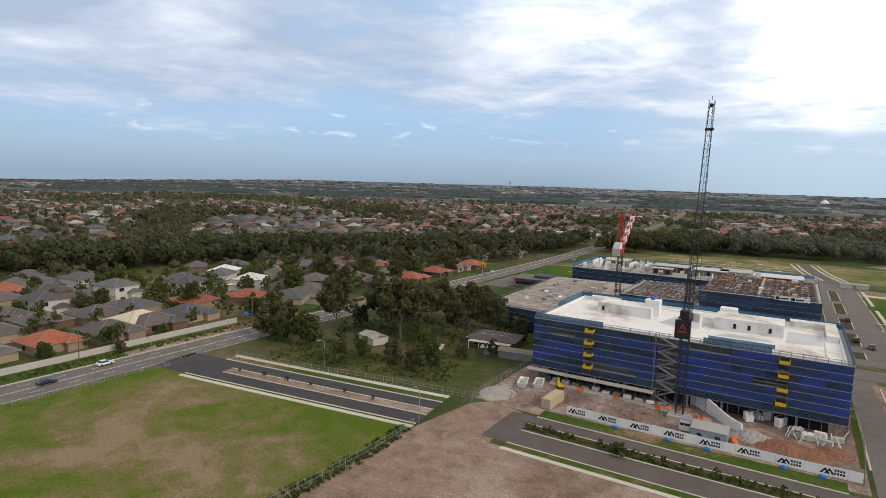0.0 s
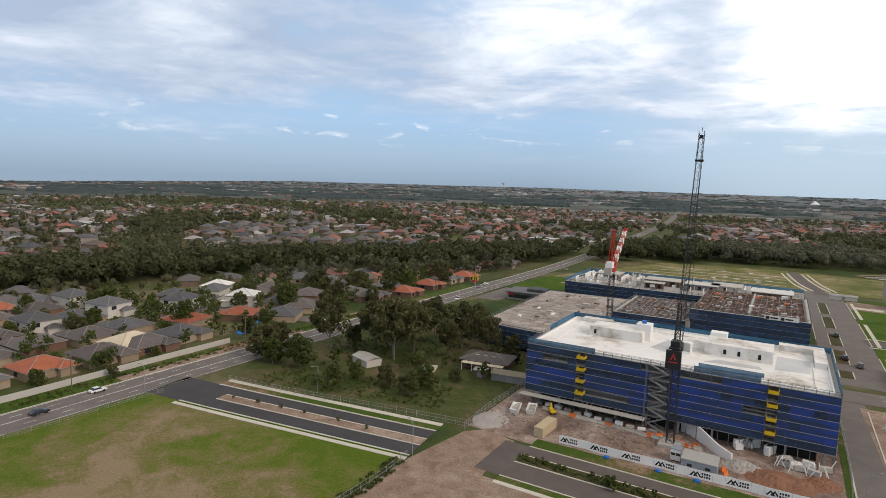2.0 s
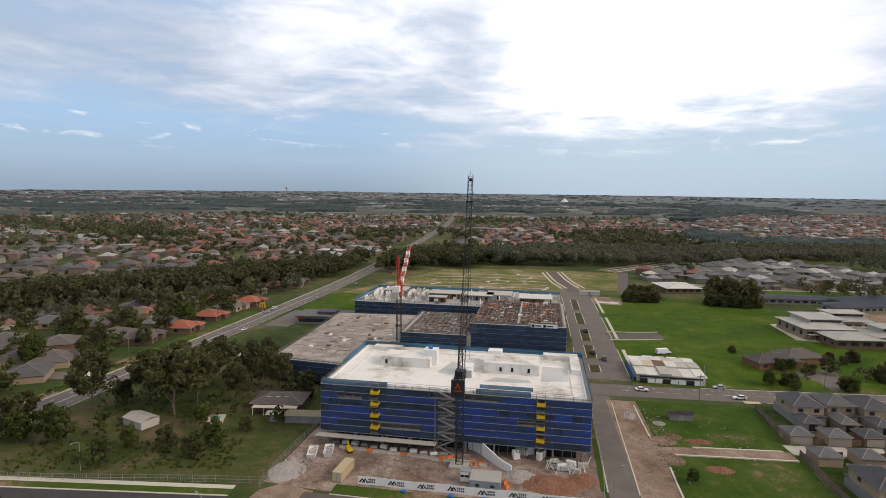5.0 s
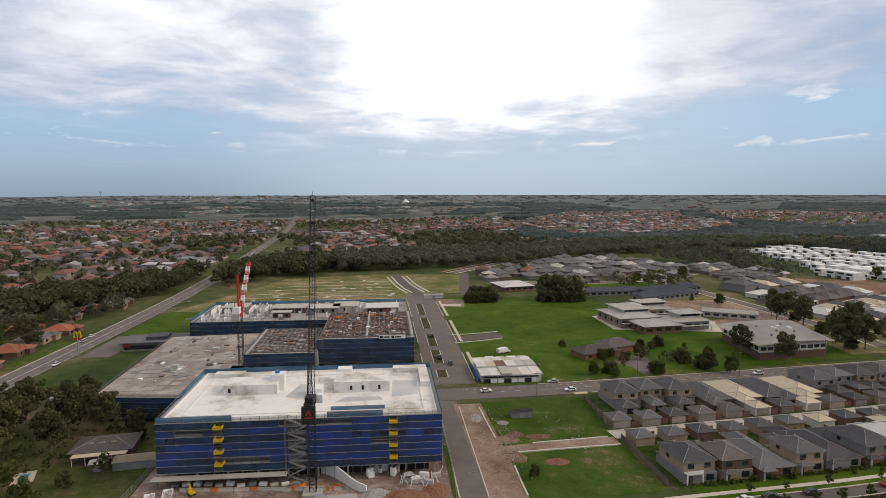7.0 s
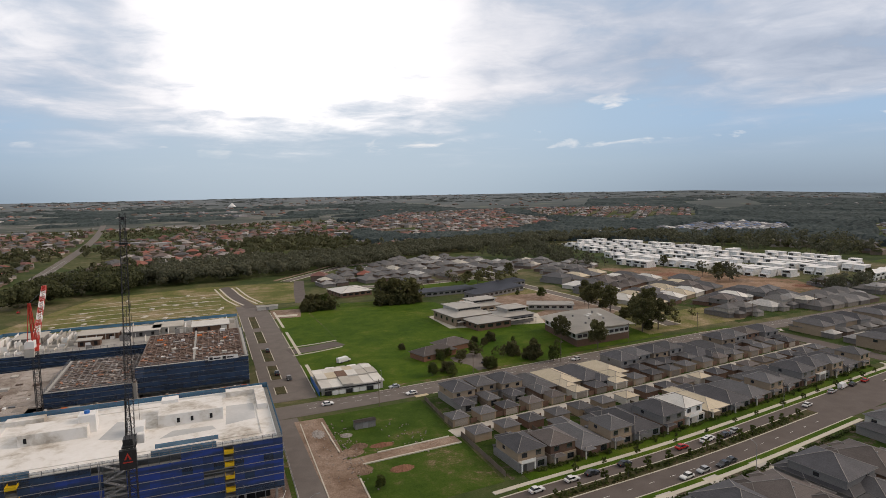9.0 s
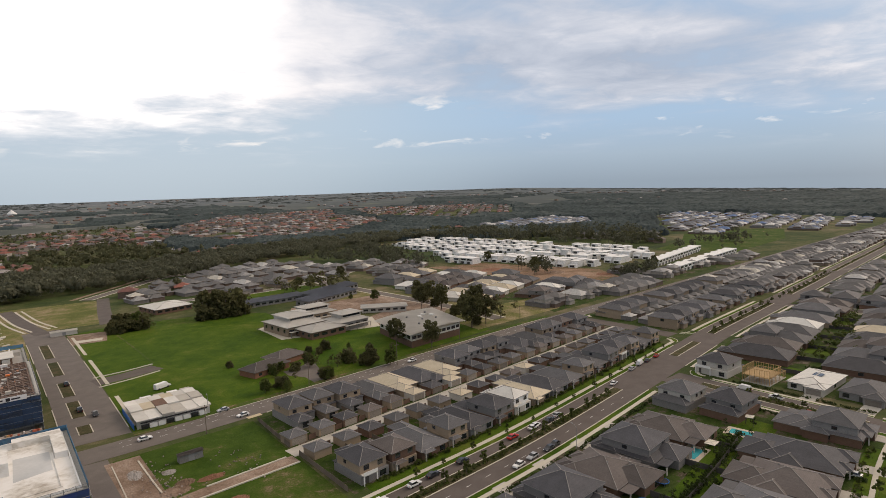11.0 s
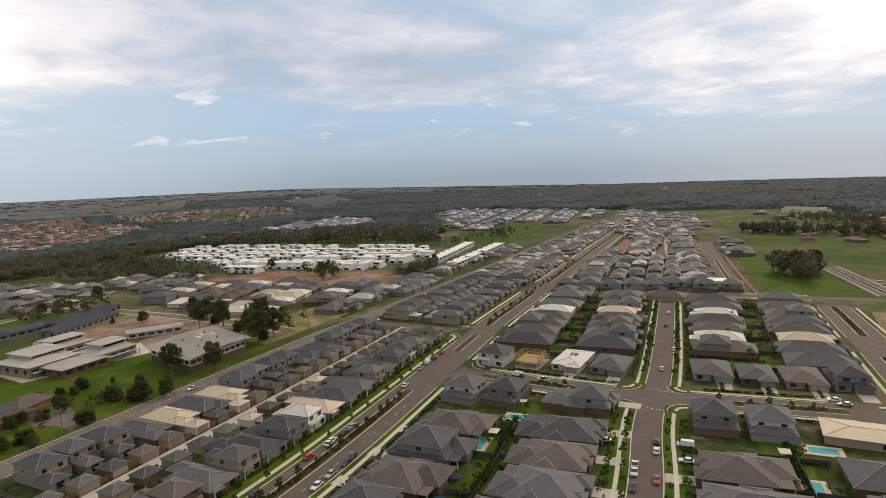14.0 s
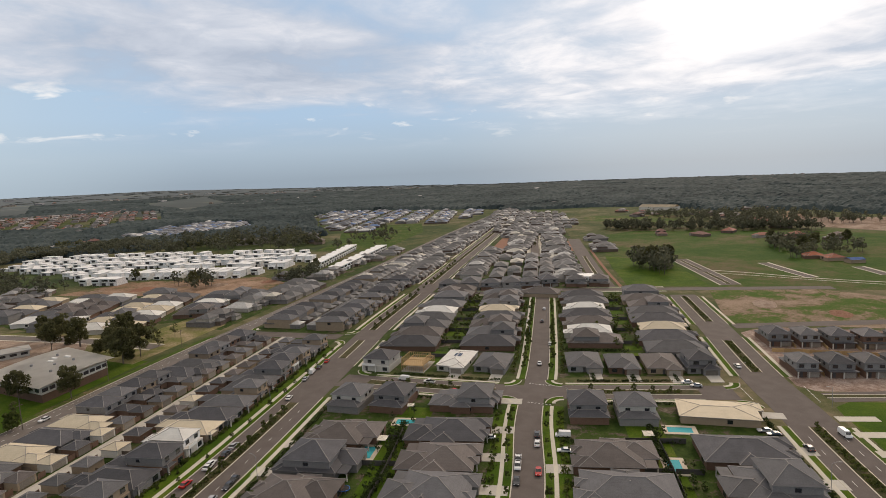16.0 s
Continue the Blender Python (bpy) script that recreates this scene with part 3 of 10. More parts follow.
def house_two(name, w, d, roof, wall, upper, label, back_garage=False):
    """A two-storey house: narrower upper floor, low front porch roof, garage."""
    e = new(name)
    WIDTH[e] = w
    part("wall", box(bmesh.new(), -w / 2, w / 2, -d / 2, d / 2, 0, 2.8), wall, e)
    u0, u1 = -d / 2 + 1.2, d / 2 - d * 0.22
    part("upper_wall", box(bmesh.new(), -w / 2 + 0.3, w / 2 - 0.3, u0, u1, 2.803, 5.7), upper, e)
    part("roof", hip(bmesh.new(), -w / 2 + 0.3, w / 2 - 0.3, u0, u1, 5.9, 24), roof, e)
    part("lower_roof", hip(bmesh.new(), -w / 2, w / 2, u1 - 2.2, d / 2, 2.98, 20, 0.45), roof, e)
    part("porch_roof", box(bmesh.new(), -w / 2 - 0.3, w / 2 + 0.3, -d / 2 - 1.3, u0 - 0.003, 2.81, 3.0), roof, e)
    for x in (-w / 2 + 0.2, -0.2):
        part("post", box(bmesh.new(), x - 0.2, x + 0.2, -d / 2 - 1.2, -d / 2 - 0.8, 0, 2.808), "render_light", e)
    part("door", box(bmesh.new(), -w / 2 + 1.2, -w / 2 + 2.3, -d / 2 - 0.05, -d / 2 + 0.02, 0.1, 2.3), "fence_dark", e)
    if not back_garage:
        part("garage_door", box(bmesh.new(), w / 2 - 5.2, w / 2 - 0.5, -d / 2 - 0.06, -d / 2 + 0.02, 0.05, 2.3), "garage_panel", e)
    for x in (-w / 4, w / 4):
        window(e, x, u0, 4.4, 1.8, 1.3, 0)
        window(e, x, u1, 4.4, 1.5, 1.1, 2)
    for k in (0.3, 0.6):
        window(e, w / 2 - 0.3, u0 + (u1 - u0) * k, 4.5, 1.2, 1.0, 1)
        window(e, -w / 2 + 0.3, u0 + (u1 - u0) * k, 4.5, 1.2, 1.0, 3)
    return tagged(e, label, "house", "houses")


def garage(name, roof, wall, label, w=6.4):
    e = new(name)
    part("wall", box(bmesh.new(), -w / 2, w / 2, -3.2, 3.2, 0, 2.7), wall, e)
    part("roof", hip(bmesh.new(), -w / 2, w / 2, -3.2, 3.2, 2.88, 22, 0.35), roof, e)
    part("garage_door", box(bmesh.new(), -2.5, 2.5, -3.26, -3.18, 0.05, 2.3), "garage_panel", e)
    return tagged(e, label, "garage", "garages")


def house_big(name, w, d, roof, wall, label, second=0.0, pitch=20, wing=True):
    """A deep modern house: long hipped roof, garage and porch in front, alfresco wing behind; second: depth of an upper floor."""
    e = new(name)
    WIDTH[e] = w
    b = bmesh.new()
    box(b, -w / 2, w / 2, -d / 2 + 2.0, d / 2 - 5, 0, 2.75)
    box(b, -w / 2, w / 2 - (5.5 if wing else 0), d / 2 - 4.997, d / 2, 0, 2.74)
    box(b, w / 2 - 6.4, w / 2 - 0.003, -d / 2, -d / 2 + 1.997, 0, 2.74)
    part("wall", b, wall, e)
    if wing:
        part("roof", hip(bmesh.new(), -w / 2, w / 2, -d / 2 + 2.0, d / 2 - 5, 2.95, pitch, 0.55), roof, e)
        part("rear_roof", hip(bmesh.new(), -w / 2, w / 2 - 5.5, d / 2 - 12, d / 2, 2.94, pitch, 0.5), roof, e)
    else:
        part("roof", hip(bmesh.new(), -w / 2, w / 2, -d / 2 + 2.0, d / 2, 2.95, pitch, 0.55), roof, e)
    part("garage_roof", hip(bmesh.new(), w / 2 - 6.4, w / 2 - 0.02, -d / 2, -d / 2 + 8, 2.93, pitch, 0.5), roof, e)
    if w > 15 and pitch > 15:
        part("side_wall", box(bmesh.new(), -w / 2 - 1.3, -w / 2 - 0.003, -2.5, 4.5, 0, 2.72), wall, e)
        part("side_roof", hip(bmesh.new(), -w / 2 - 1.3, -w / 2 + 6.5, -2.5, 4.5, 2.92, pitch, 0.5), roof, e)
        part("porch_roof", hip(bmesh.new(), -w / 2 + 4.2, -w / 2 + 8.4, -d / 2 + 0.4, -d / 2 + 5.5, 2.91, pitch, 0.4), roof, e)
        part("porch_post", box(bmesh.new(), -w / 2 + 4.4, -w / 2 + 4.75, -d / 2 + 0.6, -d / 2 + 0.95, 0, 2.73), "render_light", e)
        ridge_z = 2.95 + (w / 2 + 0.55) * math.tan(radians(pitch))
        for vx, vy in ((1.6, 1.0),):
            part("roof_vent", beam(bmesh.new(), (vx, vy, ridge_z - 1.4), (vx, vy, ridge_z - 0.25), 0.3, 8), "gutter_metal", e)
    if wing:
        part("alfresco_roof", box(bmesh.new(), w / 2 - 5.45, w / 2 + 0.1, d / 2 - 4.3, d / 2 - 1.0, 2.6, 2.75), roof, e)
        part("post", box(bmesh.new(), w / 2 - 0.35, w / 2 - 0.05, d / 2 - 1.4, d / 2 - 1.1, 0, 2.6), "render_light", e)
    part("garage_door", box(bmesh.new(), w / 2 - 5.7, w / 2 - 0.8, -d / 2 - 0.05, -d / 2 + 0.02, 0.05, 2.25), "garage_panel", e)
    part("driveway", box(bmesh.new(), w / 2 - 5.9, w / 2 - 0.6, -d / 2 - 8.0, -d / 2 - 0.06, -0.2, 0.13), "concrete", e)
    part("door", box(bmesh.new(), -0.9, 0.2, -d / 2 + 1.94, -d / 2 + 2.02, 0.1, 2.2), "fence_dark", e)
    window(e, -w / 2 + 2.2, -d / 2 + 2.0, 1.5, 2.0, 1.4, 0)
    window(e, w / 2, 0, 1.5, 1.6, 1.2, 1)
    window(e, -w / 2, -2, 1.5, 1.6, 1.2, 3)
    window(e, -w / 4, d / 2, 1.4, 2.4, 1.8, 2)
    if second:
        u0, u1 = -d / 2 + 3.2, -d / 2 + 3.2 + second
        part("upper_wall", box(bmesh.new(), -w / 2 + 0.8, w / 2 - 0.8, u0, u1, 2.9, 5.8), "render_grey", e)
        part("upper_roof", hip(bmesh.new(), -w / 2 + 0.8, w / 2 - 0.8, u0, u1, 5.98, 23, 0.55), roof, e)
        window(e, -w / 5, u0, 4.5, 2.2, 1.4, 0)
        window(e, w / 4, u0, 4.5, 1.5, 1.4, 0)
        window(e, -w / 5, u1, 4.5, 1.8, 1.1, 2)
        window(e, w / 2 - 0.8, (u0 + u1) / 2, 4.6, 1.4, 1.0, 1)
        window(e, -w / 2 + 0.8, (u0 + u1) / 2, 4.6, 1.4, 1.0, 3)
    return tagged(e, label, "house", "houses")


def house_far(name, w, d, roof, wall, label, two=False, up=0.0):
    """A house far off: walls, hipped roofs, garage and windows; up: share of its depth that has an upper floor."""
    e = new(name)
    WIDTH[e] = w
    h = 5.5 if two else 2.75
    b = box(bmesh.new(), -w / 2, w / 2, -d / 2, d / 2, 0, h)
    box(b, w / 2 - 6.0, w / 2 - 0.2, -d / 2 - 2.2, -d / 2 - 0.003, 0, 2.74)
    part("wall", b, wall, e)
    part("roof", hip(bmesh.new(), -w / 2, w / 2, -d / 2, d / 2, h + 0.2, 22, 0.5), roof, e)
    part("garage_roof", hip(bmesh.new(), w / 2 - 6.2, w / 2 - 0.02, -d / 2 - 2.4, -d / 2 + 5, 2.94, 22, 0.45), roof, e)
    if up:
        u0, u1 = -d / 2 + 1.0, -d / 2 + 1.0 + d * up
        part("upper_wall", box(bmesh.new(), -w / 2 + 0.6, w / 2 - 0.6, u0, u1, 2.8, 5.7), "render_grey", e)
        part("upper_roof", hip(bmesh.new(), -w / 2 + 0.6, w / 2 - 0.6, u0, u1, 5.88, 23, 0.5), roof, e)
        window(e, -w / 5, u0, 4.5, 2.2, 1.3, 0)
        window(e, -w / 2 + 0.6, (u0 + u1) / 2, 4.6, 1.5, 1.0, 3)
    else:
        window(e, -w / 4, -d / 2, h - 1.2, 2.2, 1.4, 0)
    window(e, -w / 2, 0, h - 1.2, 1.8, 1.2, 3)
    return tagged(e, label, "house", "houses")


def house_lane(w, d, link, side, roof, wall, upper, label, storeys=2, balcony=False, link_roof=None):
    """A narrow estate house whose front wall stands at y = 0: living wing behind (link deep), to one side."""
    e = new("house")
    WIDTH[e] = w
    hw = w / 2
    part("wall", box(bmesh.new(), -hw, hw, 0, d, 0, 2.8), wall, e)
    top = 2.8
    if storeys == 2:
        u0, u1 = (0.9 if balcony else 0.3), d - 1.4
        part("upper_wall", box(bmesh.new(), -hw + 0.2, hw - 0.2, u0, u1, 2.803, 5.65), upper, e)
        part("roof", hip(bmesh.new(), -hw + 0.2, hw - 0.2, u0, u1, 5.85, 23, 0.5), roof, e)
        for x in (-w / 4, w / 4):
            window(e, x, u0, 4.4, 1.7, 1.3, 0)
            window(e, x, u1, 4.4, 1.4, 1.0, 2)
        window(e, hw - 0.2, d * 0.4, 4.5, 1.2, 0.9, 1)
        window(e, -hw + 0.2, d * 0.6, 4.5, 1.2, 0.9, 3)
        part("eave_roof", box(bmesh.new(), -hw - 0.3, hw + 0.3, u1 + 0.003, d + 0.35, 2.804, 2.98), roof, e)
    else:
        part("roof", hip(bmesh.new(), -hw, hw, 0, d, 3.0, 22, 0.5), roof, e)
        window(e, hw, d * 0.4, 1.6, 1.4, 1.0, 1)
        window(e, -hw, d * 0.6, 1.6, 1.4, 1.0, 3)
    if link:
        x0, x1 = (-hw, 0.6) if side < 0 else (-0.6, hw)
        part("rear_wall", box(bmesh.new(), x0, x1, d + 0.003, d + link, 0, 2.7), wall, e)
        part("rear_roof", hip(bmesh.new(), x0, x1, d - (2.0 if storeys == 2 else 5), d + link, 2.99, 22, 0.45), link_roof or roof, e)
        window(e, (x0 + x1) / 2, d + link, 1.4, 2.2, 1.8, 2)
    if balcony:
        part("balcony", box(bmesh.new(), -hw + 0.3, 0.2, -1.0, 0.85, 2.81, 3.0), "render_light", e)
        part("balcony_rail", box(bmesh.new(), -hw + 0.3, 0.2, -1.0, -0.94, 3.003, 4.0), "white_paint", e)
        for x in (-hw + 0.45, 0.05):
            part("post", box(bmesh.new(), x - 0.14, x + 0.14, -0.95, -0.67, 0, 2.808), "white_paint", e)
    else:
        part("porch_roof", hip(bmesh.new(), -hw + 0.4, -hw + 4.0, -1.5, 0.25, 2.85, 22, 0.3), roof, e)
        part("post", box(bmesh.new(), -hw + 0.5, -hw + 0.85, -1.45, -1.1, 0, 2.66), "render_light", e)
    part("door", box(bmesh.new(), -hw + 1.5, -hw + 2.6, -0.06, 0.02, 0.1, 2.3), "fence_dark", e)
    window(e, hw - 2.2, 0, 1.5, 2.2, 1.5, 0)
    return tagged(e, label, "house", "houses")


LANES = [house_lane(8.6, 13.0, 6.0, -1, "roof_grey", "brick_brown", "render_grey", "two-storey brown brick house with grey tiled hip roof"),
         house_lane(9.8, 14.0, 5.6, 1, "roof_charcoal", "render_grey", "brick_cream", "two-storey cream and grey house with white balcony and charcoal roof", balcony=True),
         house_lane(9.0, 12.0, 7.0, 1, "roof_grey", "brick_cream", "brick_cream", "two-storey cream brick house with grey tiled roof"),
         house_lane(10.4, 15.0, 5.0, -1, "roof_charcoal", "brick_brown", "render_grey", "two-storey dark house with charcoal hip roof"),
         house_lane(10.8, 18.5, 4.6, 1, "roof_grey", "brick_brown", "render_grey", "single-storey brown brick house with grey tiled roof", storeys=1),
         house_lane(9.4, 12.5, 6.0, -1, "roof_brown", "brick_cream", "brick_brown", "two-storey brick house with brown-grey tiled roof"),
         house_lane(11.4, 20.0, 3.5, -1, "roof_charcoal", "render_grey", "render_grey", "single-storey grey house with charcoal roof", storeys=1)]
LANE_PALE = [house_lane(11.0, 19.0, 4.5, 1, "roof_cream", "brick_cream", "brick_cream", "single-storey brick house with cream metal roof", storeys=1),
             house_lane(9.6, 14.5, 5.0, 1, "roof_white", "render_light", "white_paint", "two-storey white house with pale metal roof", balcony=True)]
TWO = [house_two("house", 9.0, 17, "roof_grey", "brick_brown", "render_grey", "two-storey brown brick house with grey tiled hip roof"),
       house_two("house", 10.6, 18, "roof_charcoal", "render_grey", "render_light", "two-storey rendered house with charcoal tiled roof"),
       house_two("house", 10.0, 16, "roof_grey", "brick_cream", "brick_brown", "two-storey cream brick house with grey tiled roof"),
       house_two("house", 10.4, 18, "roof_charcoal", "brick_brown", "render_grey", "two-storey brick house with charcoal hip roof")]
TWO_WIDE = [house_two("house", 13.2, 18, "roof_charcoal", "brick_brown", "render_grey", "wide two-storey brown brick house with charcoal roofs"),
            house_two("house", 13.0, 17, "roof_grey", "render_grey", "render_light", "wide two-storey pale house with grey roofs")]
BIG = [house_big("house", 16.6, 27, "roof_grey", "brick_cream", "deep single-storey cream brick house with grey tiled roof", wing=False),
       house_big("house", 17.4, 28, "roof_charcoal", "brick_brown", "deep single-storey brown brick house with charcoal roof"),
       house_big("house", 15.6, 26, "roof_grey", "brick_brown", "two-storey brown brick house with grey hip roofs", 12),
       house_big("house", 16.8, 25, "roof_brown", "brick_brown", "deep single-storey brick house with brown-grey roof"),
       house_big("house", 17.0, 27, "roof_charcoal", "brick_brown", "long single-storey brick house with charcoal tiled roof", wing=False),
       house_big("house", 17.6, 26, "roof_grey", "render_grey", "wide single-storey grey house with tiled hip roof"),
       house_big("house", 15.4, 25, "roof_charcoal", "render_grey", "two-storey grey rendered house with charcoal roofs", 15)]
MID = [house_big("house", 14.4, 21, "roof_grey", "render_grey", "single-storey grey house with hipped roof and double garage", wing=False),
       house_big("house", 12.6, 20, "roof_grey", "brick_brown", "single-storey brown brick house with grey roof", wing=False),
       house_big("house", 13.8, 21, "roof_brown", "brick_cream", "single-storey cream brick house with brown-grey roof", wing=False),
       house_big("house", 12.4, 20, "roof_charcoal", "render_grey", "two-storey dark rendered house with charcoal roofs", 14, wing=False)]
PALE = [house_big("house", 13.0, 25, "roof_white", "render_light", "single-storey house with pale metal roof", pitch=12, wing=False),
        house_big("house", 14.5, 27, "roof_cream", "brick_cream", "long house with wide cream metal roof", pitch=8, wing=False)]
FAR = [house_far("house", 15.4, 27, "roof_grey", "brick_cream", "cream brick house with grey hipped roof"),
       house_far("house", 16.2, 27, "roof_charcoal", "brick_brown", "brown brick house with charcoal hipped roof"),
       house_far("house", 14.2, 21, "roof_grey", "render_grey", "two-storey grey rendered house with hipped roof", True),
       house_far("house", 15.2, 25, "roof_brown", "brick_cream", "brick house with brown-grey hipped roof"),
       house_far("house", 15, 26, "roof_grey", "brick_brown", "house with a grey-roofed upper floor in front", up=0.45),
       house_far("house", 16, 26, "roof_grey", "render_grey", "rendered house with wide grey hipped roof"),
       house_far("house", 14.6, 24, "roof_brown", "brick_brown", "brown brick house with upper floor and brown roofs", up=0.5)]
FAR_PALE = [house_far("house", 15, 22, "roof_white", "render_light", "house with a white metal roof"),
            house_far("house", 15, 22, "roof_cream", "brick_cream", "house with a cream metal roof")]
OLD = [house_far("house", 14, 13, "roof_red", "brick_cream", "older brick house with terracotta tiled roof"),
       house_far("house", 15, 13, "roof_brown", "brick_brown", "older brick house with brown tiled roof"),
       house_far("house", 14, 14, "roof_grey", "brick_cream", "older brick house with grey tiled roof"),
       house_far("house", 12, 14, "roof_grey", "render_light", "two-storey pale house with grey tiled roof", True),
       house_far("house", 15, 14, "roof_brown", "brick_cream", "older cream brick house with brown tiled roof"),
       house_far("house", 13, 14, "roof_red", "brick_brown", "older brown brick house with red tiled roof")]
OLD_PALE = [house_far("house", 13, 13, "roof_white", "render_light", "two-storey white house with pale flat-pitched roof", True),
            house_far("house", 17, 14, "roof_cream", "brick_cream", "older house with wide pinkish-cream roof")]
GAR = [garage("garage", "roof_grey", "brick_cream", "cream brick lane garage with grey hip roof"),
       garage("garage", "roof_cream", "render_light", "pale lane garage with cream roof"),
       garage("garage", "roof_charcoal", "brick_brown", "brown brick lane garage with charcoal roof"),
       garage("garage", "roof_brown", "brick_cream", "cream brick lane garage with brown-grey roof")]
USED = set()
PLACED = []


def place(ob, x, y, turn, z=0.0, sx=1.0, sy=1.0):
    """The prototype itself the first time, a copy of it after that."""
    m = pose(x, y, z, 0, 0, turn)
    PLACED.append((x, y))
    if ob not in USED:
        USED.add(ob)
        ob.matrix_world = m
        return ob
    return copy_thing(ob, m)


rng = random.Random(5)


def along_line(line, s, off):
    """Place and direction at a run along a line, moved off metres to its left."""
    cum = np.concatenate([[0], np.cumsum(np.hypot(*np.diff(line, axis=0).T))])
    p = np.array([np.interp(s, cum, line[:, k]) for k in (0, 1)])
    q = np.array([np.interp(s + 0.5, cum, line[:, k]) for k in (0, 1)])
    b = np.array([np.interp(s - 0.5, cum, line[:, k]) for k in (0, 1)])
    t = (q - b) / max(np.hypot(*(q - b)), 1e-6)
    return p + np.array([-t[1], t[0]]) * off, math.degrees(math.atan2(t[1], t[0]))


def pack(line, side, off, kinds, x0, x1, gap=1.6, axis=0, jitter=1.0, pale=(), seed=1, skip=(), fence=None):
    """Houses side by side, each as wide as it is; pale: places (along the axis) of a pale-roofed one."""
    r = random.Random(seed)
    total = float(np.sum(np.hypot(*np.diff(line, axis=0).T)))
    s, last, pale = 0.0, None, list(pale)
    while s < total:
        c, turn = along_line(line, s, 0)
        if not x0 <= c[axis] <= x1 or any(a <= c[axis] <= b for a, b in skip):
            s += 1.0
            continue
        ob = r.choice([k for k in kinds if k is not last])
        for hit_at, what in pale[:]:
            if abs(c[axis] - hit_at) < 9:
                ob = what
                pale.remove((hit_at, what))
                break
        last = ob
        w = WIDTH[ob]
        c, turn = along_line(line, s + w / 2, side * (off + r.uniform(0, jitter)))
        place(ob, c[0], c[1], turn + (0 if side > 0 else 180))
        if fence:
            pa, _ = along_line(line, s + w + gap / 2, side * fence[0])
            pb, _ = along_line(line, s + w + gap / 2, side * fence[1])
            lot_fence(pa, pb, fence[2])
        s += w + gap * r.uniform(0.8, 1.3)


def lot_fence(a, b, mat="fence_dark", h=1.8):
    d = math.hypot(b[0] - a[0], b[1] - a[1])
    g = box(bmesh.new(), 0, d, -0.04, 0.04, 0, h)
    bmesh.ops.inset_individual(g, faces=[f for f in g.faces if abs(f.normal.y) > 0.9], thickness=0.07, depth=-0.02)
    g.transform(pose(a[0], a[1], 0, 0, 0, math.degrees(math.atan2(b[1] - a[1], b[0] - a[0]))))
    return tagged(mesh_object("yard_fence", g, mat), "dark steel fence between back yards" if mat == "fence_dark" else "brown timber fence between back yards", "fence", "yard fences")


LANE = smooth_line([(71, 177), (110, 181.5), (150, 186), (210, 194), (270, 202), (282, 203.5)])
pack(AVE, 1, 8.2, LANES, 78, 268, 1.3, pale=((150, LANE_PALE[1]), (160, LANE_PALE[0])), seed=3, jitter=1.6, fence=(23, 33, "fence_wood"))
pack(MAIN, -1, 4.6, LANES, 78, 268, 1.3, pale=((124, LANE_PALE[0]), (150, LANE_PALE[0])), seed=8, jitter=1.4, fence=(20, 27, "fence_wood"))


def lane_gate(c, turn):
    g = box(bmesh.new(), -1.35, 1.35, -0.05, 0.05, 0.08, 1.9)
    bmesh.ops.inset_individual(g, faces=[f for f in g.faces if abs(f.normal.y) > 0.9], thickness=0.12, depth=-0.02)
    g.transform(pose(c[0], c[1], 0, 0, 0, turn))
    return tagged(mesh_object("lane_gate", g, "brick_brown"), "brown timber gate between lane garages", "gate", "lane gates")


def lane_side(side, seed, pale):
    r = random.Random(seed)
    s = 6.0
    while s < 204:
        c, turn = along_line(LANE, s, side * (6.6 + r.uniform(0, 1.2)))
        kind = GAR[1] if any(abs(c[0] - p) < 6 for p in pale) else r.choice([GAR[0], GAR[0], GAR[2], GAR[3]])
        place(kind, c[0], c[1], turn + (0 if side > 0 else 180))
        g, turn = along_line(LANE, s + 5.1, side * 4.4)
        lane_gate(g, turn)
        s += r.uniform(10.0, 11.4)


lane_side(-1, 4, (140, 186))
lane_side(1, 6, (126, 150))
# deep lots of the southern blocks
pack(AVE, -1, 38.0, BIG, 41, 166, 2.6, seed=11, jitter=1.5)
pack(ST_B, 1, 26.5, BIG, 62.5, 188, 2.6, seed=12, jitter=1.5)
pack(ST_B, -1, 25.5, BIG, 89, 176, 2.2, seed=13, jitter=1.5)
pack(BLVD, 1, 28.0, BIG, 128, 196, 2.6, seed=14, jitter=1.5)
for ob, x, y, turn in ((MID[0], 263.5, 34.5, 281.4), (MID[1], 264.5, 18, 281.4), (MID[2], 267.5, 1.8, 281.4), (MID[3], 270.5, -13.5, 281.4), (MID[0], 255, 74, 272),
                       (TWO_WIDE[1], 199.5, 117.5, 92), (TWO_WIDE[0], 203.5, 101, 92), (TWO_WIDE[0], 210.5, 27.5, 101), (TWO_WIDE[1], 212.5, 11, 101), (BIG[2], 209.5, 73, 8)):
    place(ob, x, y, turn)
pack(AVE, -1, 37.5, FAR, 262, 404, 2.2, seed=21, jitter=2.5, pale=((330, FAR_PALE[0]),))
pack(ST_B, 1, 25.5, FAR, 280, 406, 2.2, seed=22, jitter=2.5, pale=((345, FAR_PALE[1]),))
pack(ST_B, -1, 25.5, FAR, 286, 412, 2.2, seed=23, jitter=2.5, pale=((300, FAR_PALE[0]), (360, FAR_PALE[0])))
pack(BLVD, 1, 27.5, FAR, 286, 414, 2.2, seed=24, jitter=2.0, pale=((330, FAR_PALE[1]),))

# ---------- far suburbs and woods ----------
BELT = np.array([(-395, 60), (-334, 225), (-288, 332), (-214, 432), (-140, 552), (-50, 640), (80, 672), (240, 756), (420, 820), (560, 830), (700, 740)], float)
